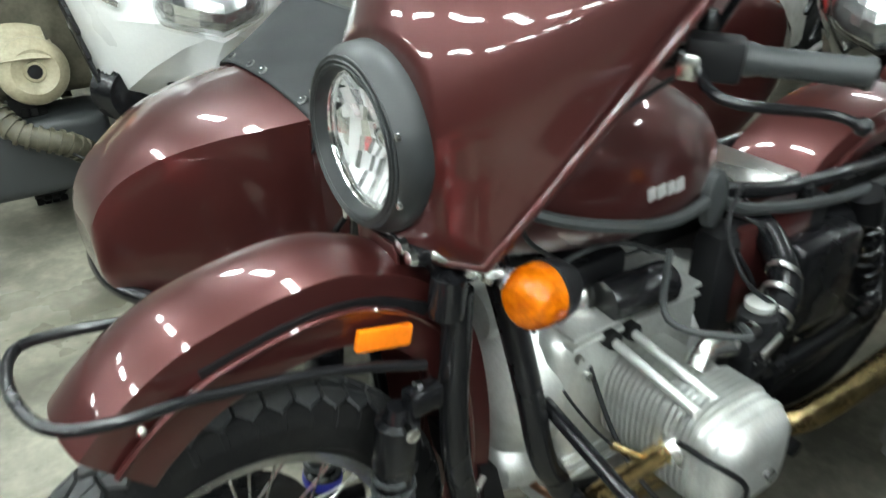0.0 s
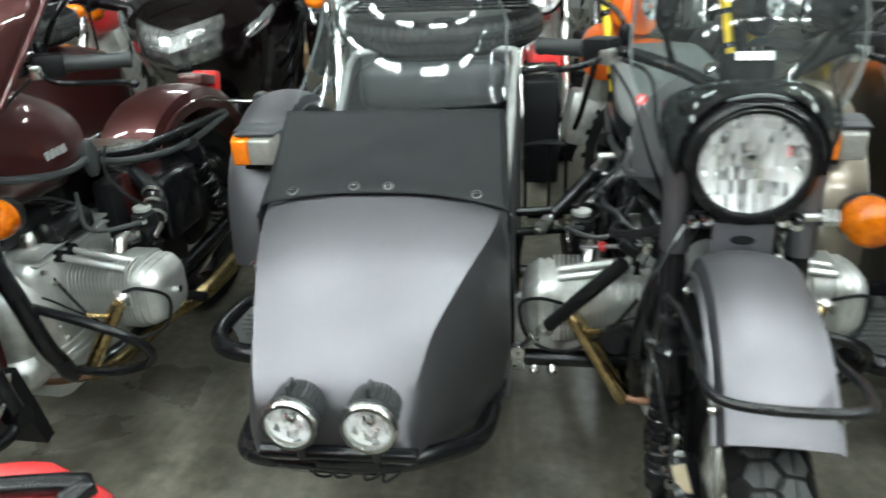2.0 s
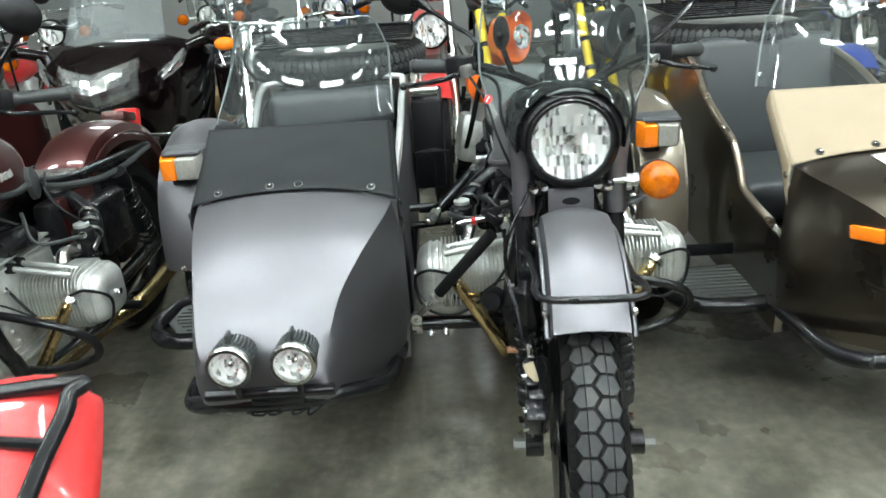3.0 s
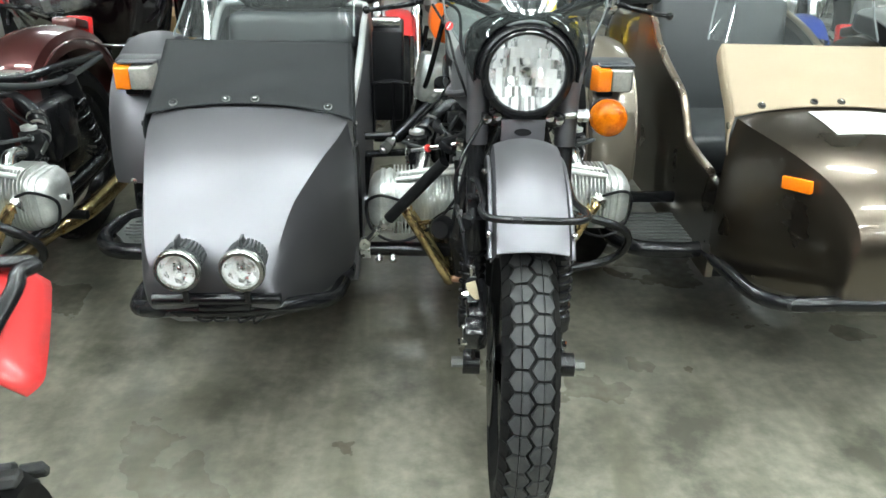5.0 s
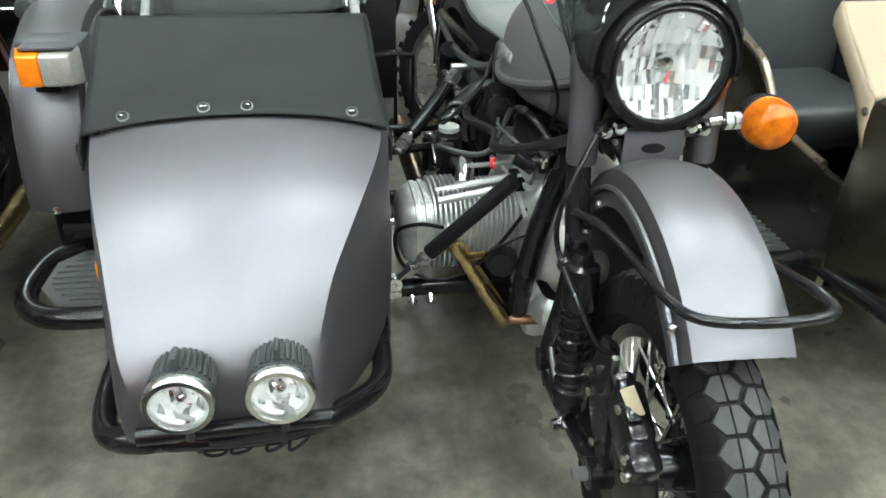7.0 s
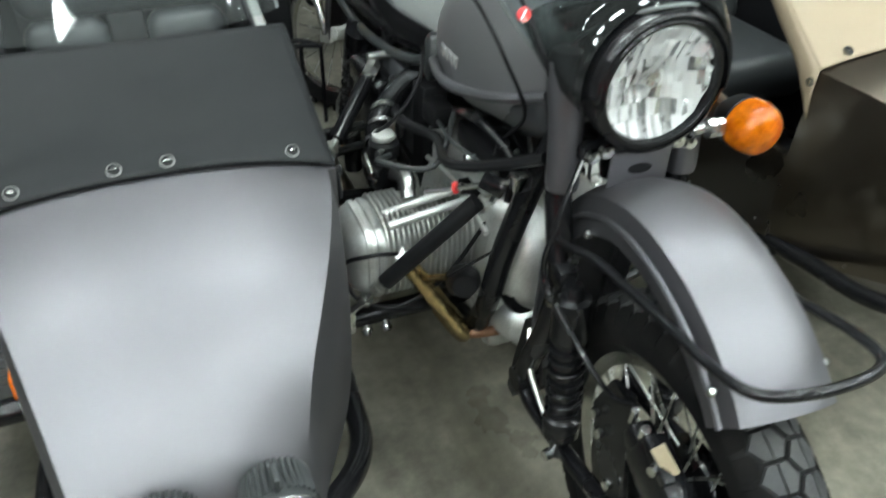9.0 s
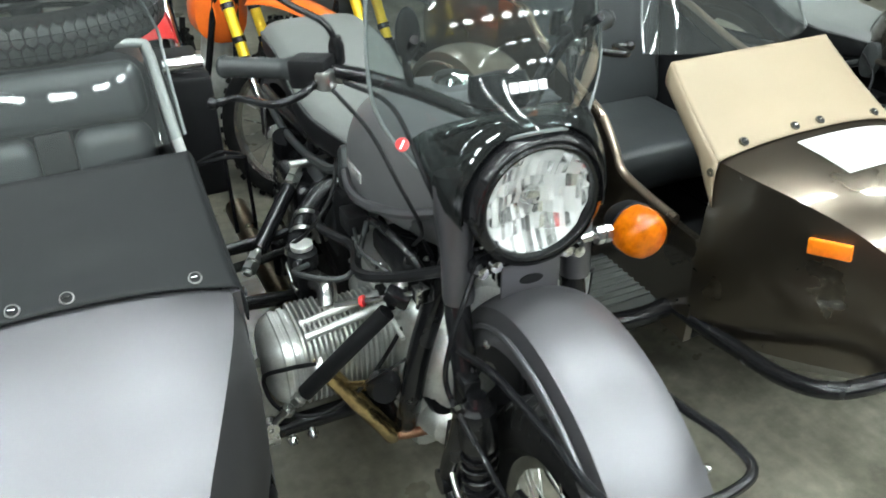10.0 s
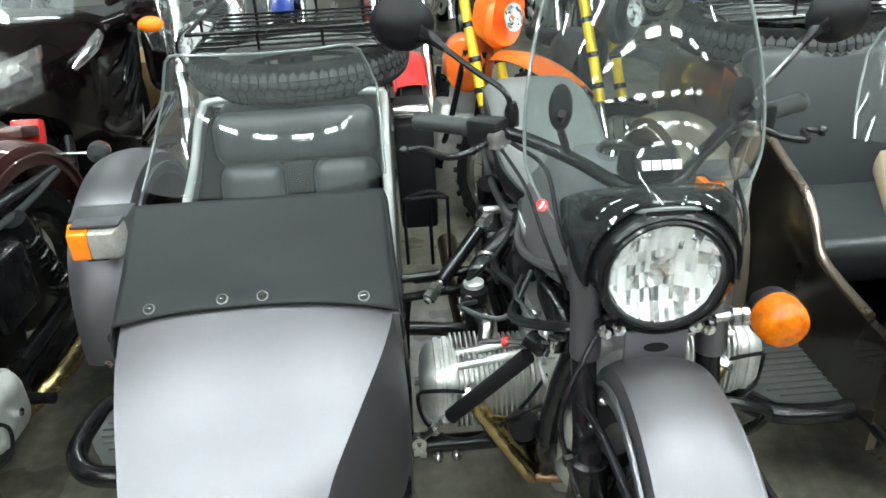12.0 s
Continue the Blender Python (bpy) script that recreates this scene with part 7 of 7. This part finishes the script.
def field_machine(x, y, turn):
    """Worn beige army machine: hub, springs and guard at its front."""
    t = thing("army_motorcycle", x, y, 0, turn, "worn beige army motorcycle with exposed springs", "motorcycle")
    t.matrix_basis = t.matrix_basis @ Matrix.Scale(1.1, 4)
    wheel_set(t, (0, 0.05, 0.36), 0.36, 0.12, OLIVE, spokes=18, knob=True)
    fender("front_fender", t, smooth_path([(0, -0.40, 0.62), (0, -0.25, 0.76), (0, 0.0, 0.83), (0, 0.25, 0.76), (0, 0.38, 0.60)], 4), 0.11, 0.06, BEIGE, "dented beige mudguard")
    g = lathe(B(), [(0.0, 0.03), (0.03, 0.03), (0.034, 0.02), (0.07, 0.034), (0.10, 0.018), (0.108, 0.0), (0.095, -0.08), (0.0, -0.10)], (0.04, -0.36, 0.57), (0.1, -1, 0.1), 36)
    hn = part("horn", g, BEIGE, t, "round beige horn with dark centre")
    part("horn_centre", lathe(B(), [(0.0, 0.036), (0.02, 0.034), (0.024, 0.028), (0.0, 0.026)], (0.04, -0.36, 0.57), (0.1, -1, 0.1), 20), BLACK_MATT, hn)
    for s in (-1, 1):
        sp = part("spring_leg", rod(B(), (s * 0.15, 0.05, 0.36), (s * 0.16, 0.30, 0.92), 0.02, 12), OLIVE, t, "olive fork leg")
        part("spring", coil(B(), (s * 0.17, 0.02, 0.40), (s * 0.17, 0.16, 0.68), 0.036, 7, 0.008), BEIGE, sp, "exposed coil spring")
    part("tank", hull(B(), [(0.36, 0.08, 0.80, 0.98), (0.5, 0.16, 0.74, 1.02), (0.8, 0.14, 0.76, 0.98), (0.95, 0.08, 0.8, 0.92)], 24), BEIGE, t, "beige fuel tank")
    part("seat", hull(B(), [(0.95, 0.10, 0.76, 0.84), (1.2, 0.15, 0.76, 0.86), (1.4, 0.1, 0.78, 0.85)], 16), TAN_BAG, t)
    part("engine", box(B(), (0, 0.65, 0.45), (0.5, 0.35, 0.35), 0.06), OLIVE, t)
    g = B()
    tube(g, [(-0.36, 0.55, 1.06), (-0.15, 0.33, 1.08), (0.15, 0.33, 1.08), (0.36, 0.55, 1.06)], 0.014, 10)
    tube(g, [(0.05, 0.30, 0.95), (0.10, 0.42, 0.5), (0.12, 0.8, 0.3), (0.12, 1.3, 0.35)], 0.02, 10)
    tube(g, [(-0.05, 0.30, 0.95), (-0.10, 0.42, 0.5), (-0.12, 0.8, 0.3), (-0.12, 1.3, 0.35)], 0.02, 10)
    part("frame", g, OLIVE, t)
    wheel_set(t, (0, 1.35, 0.36), 0.36, 0.12, OLIVE, spokes=18, knob=True, name="rear_tyre")
    headlamp(t, (0, 0.13, 0.98), 0.085, None, mat_ring=BEIGE)
    # generator set hung in front: casing, bellows, ribbed hose
    part("casing", box(B(), (0.06, -0.16, 0.66), (0.60, 0.30, 0.40), 0.07, seg=3), OLIVE, t, "olive cast casing")
    part("casing_lid", hull(B(), [(-0.36, 0.30, 0.86, 0.96), (-0.20, 0.40, 0.84, 1.02), (0.1, 0.38, 0.84, 1.04), (0.3, 0.3, 0.88, 1.0)], 20), BEIGE, t, "dented beige lid")
    part("bellows", lathe(B(), [(0.0, 0.0)] + [(0.085 + 0.012 * (q % 2), 0.02 * q) for q in range(9)] + [(0.0, 0.16)], (0.27, -0.40, 0.48), (0.2, -1, 0.1), 24), BLACK, t, "black rubber bellows")
    g = B()
    pts = smooth_path([(-0.12, -0.34, 0.50), (-0.05, -0.42, 0.40), (0.08, -0.44, 0.34), (0.16, -0.40, 0.26)], 5)
    tube(g, pts, 0.035, 12, 1)
    hs = part("hose", g, OLIVE, t, "ribbed olive hose")
    for i in range(0, len(pts) - 1, 1):
        part("hose_rib", lathe(B(), [(0.034, -0.006), (0.043, -0.006), (0.043, 0.006), (0.034, 0.006)], pts[i], pts[i + 1] - pts[i], 14, loop=True), OLIVE, hs)
    part("sump", box(B(), (0.0, -0.24, 0.28), (0.46, 0.26, 0.26), 0.04, seg=3), GREY_PLASTIC, t, "grey cast sump")
    part("filter_bowl", lathe(B(), [(0.0, 0.0), (0.05, 0.005), (0.06, 0.03), (0.06, 0.12), (0.0, 0.13)], (-0.22, -0.36, 0.30), (0, 0, 1), 20), BEIGE, t)
    part("lead", tube(B(), [(0.02, -0.40, 0.36), (0.12, -0.50, 0.30), (0.24, -0.48, 0.31), (0.34, -0.42, 0.36)], 0.005, 6), BLACK_MATT, t)
    part("pannier", box(B(), (0.30, 1.1, 0.62), (0.18, 0.4, 0.34), 0.03), OLIVE, t)


field_machine(-4.28, 0.0, 84)


def quad(x, y, turn):
    """Red quad, nose towards +y, seen at its front corner."""
    t = thing("quad_bike", x, y, 0, turn, "red quad bike with black tube front rack", "quad bike")
    # front mudguard: a moulded panel that falls away backwards
    def guard(u, v):
        s = 2 * u - 1
        w = 0.475 + 0.010 * v - 0.035 * max(0, 1 - v * 7) ** 2 - 0.02 * max(0, v * 7 - 6) ** 2
        edge = 0.05 * max(0, abs(s) - 0.88) / 0.12
        return (s * w, 0.24 - 0.235 * v, 0.818 - 0.09 * v - edge - 0.075 * max(0.0, 1 - (s / 0.5) ** 2) * (s < 0.5) - 0.018 * max(0, 1 - v * 8) ** 2 + 0.014 * math.cos(9 * s) * math.sin(math.pi * v))
    part("front_mudguard", grid(B(), guard, 36, 20), RED, t, "glossy red plastic mudguard", solid=0.008)
    g = tube(B(), [(-0.36, -0.16, 0.66), (-0.42, 0.0, 0.75), (-0.445, 0.13, 0.805), (-0.40, 0.180, 0.812), (0.39, 0.185, 0.812), (0.45, 0.145, 0.806), (0.425, 0.05, 0.765), (0.395, -0.06, 0.715), (0.36, -0.16, 0.66), (0.32, -0.22, 0.60)], 0.0135, 10)
    rk = part("front_rack", g, BLACK, t, "black tubular rack")
    part("rack_bar", tube(B(), [(0.335, 0.17, 0.80), (0.30, 0.08, 0.775), (0.25, -0.02, 0.735), (0.16, -0.16, 0.66)], 0.012, 8), BLACK, rk)
    part("rack_bar", rod(B(), (0.30, 0.115, 0.785), (0.43, 0.075, 0.775), 0.011, 8), BLACK, rk)
    part("rack_bar", rod(B(), (-0.38, 0.03, 0.755), (0.36, 0.0, 0.735), 0.010, 8), BLACK, rk)
    part("rack_bar", rod(B(), (-0.2, 0.18, 0.81), (-0.2, -0.1, 0.70), 0.010, 8), BLACK, rk)
    part("rack_bar", rod(B(), (0.05, 0.18, 0.81), (0.05, -0.1, 0.70), 0.010, 8), BLACK, rk)
    for yy in (-0.02, -1.15):
        for s in (-1, 1):
            c = (s * 0.31, yy, 0.255)
            g = lathe(B(), [(0.14, -0.08), (0.22, -0.09), (0.242, -0.07), (0.25, 0), (0.242, 0.07), (0.22, 0.09), (0.14, 0.08)], c, (1, 0, 0), 40, loop=True)
            ty = part("tyre", g, RUBBER, t, "fat knobbly tyre")
            for i in range(20):
                for off in ((-0.07, 0.045) if i % 2 else (-0.02, 0.075)):
                    a = 2 * math.pi * i / 20
                    part("knob", box(B(), Vector(c) + Vector((off, 0.248 * math.cos(a), 0.248 * math.sin(a))), (0.045, 0.04, 0.022), 0.005, pose(0, 0, 0, math.degrees(a) + 90), 1), TREAD, ty)
            part("rim", lathe(B(), [(0.0, -0.03), (0.06, -0.03), (0.14, -0.05), (0.155, -0.09), (0.155, 0.09), (0.14, 0.05), (0.06, 0.03), (0.0, 0.03)], c, (1, 0, 0), 28), BLACK, t)
        part("axle", rod(B(), (-0.31, yy, 0.255), (0.31, yy, 0.255), 0.03, 12), BLACK, t)
    part("body", hull(B(), [(-0.55, 0.12, 0.50, 0.74), (-0.35, 0.20, 0.42, 0.76), (-0.05, 0.22, 0.38, 0.66), (0.18, 0.15, 0.42, 0.60)], 20), RED, t)
    part("seat", hull(B(), [(-1.25, 0.13, 0.68, 0.80), (-0.95, 0.15, 0.66, 0.80), (-0.5, 0.10, 0.66, 0.78)], 20), LEATHER, t)
    part("chassis", box(B(), (0, -0.52, 0.33), (0.26, 1.35, 0.14), 0.03), BLACK, t)
    part("rear_mudguard", box(B(), (0, -1.18, 0.645), (0.86, 0.46, 0.07), 0.03, seg=3), RED, t)
    g = tube(B(), [(-0.36, -0.52, 0.98), (-0.12, -0.44, 1.0), (0.12, -0.44, 1.0), (0.36, -0.52, 0.98)], 0.012, 10)
    rod(g, (0, -0.44, 1.0), (0, -0.32, 0.70), 0.02, 12)
    part("handlebar", g, BLACK, t)


quad(-1.279, -0.9255, 13)


def cardboard_box(x, y, turn):
    t = thing("cardboard_box", x, y, 0, turn, "closed brown cardboard box standing on the floor", "box")
    part("carton", box(B(), (0, 0, 0.235), (0.52, 0.42, 0.47), 0.006), CARDBOARD, t)
    part("lid_flap", box(B(), (0, -0.104, 0.4725), (0.51, 0.20, 0.004), 0.001), CARDBOARD, t, "folded lid flap")
    part("lid_flap", box(B(), (0, 0.104, 0.4725), (0.51, 0.20, 0.004), 0.001), CARDBOARD, t, "folded lid flap")


cardboard_box(-2.03, 3.98, 8)
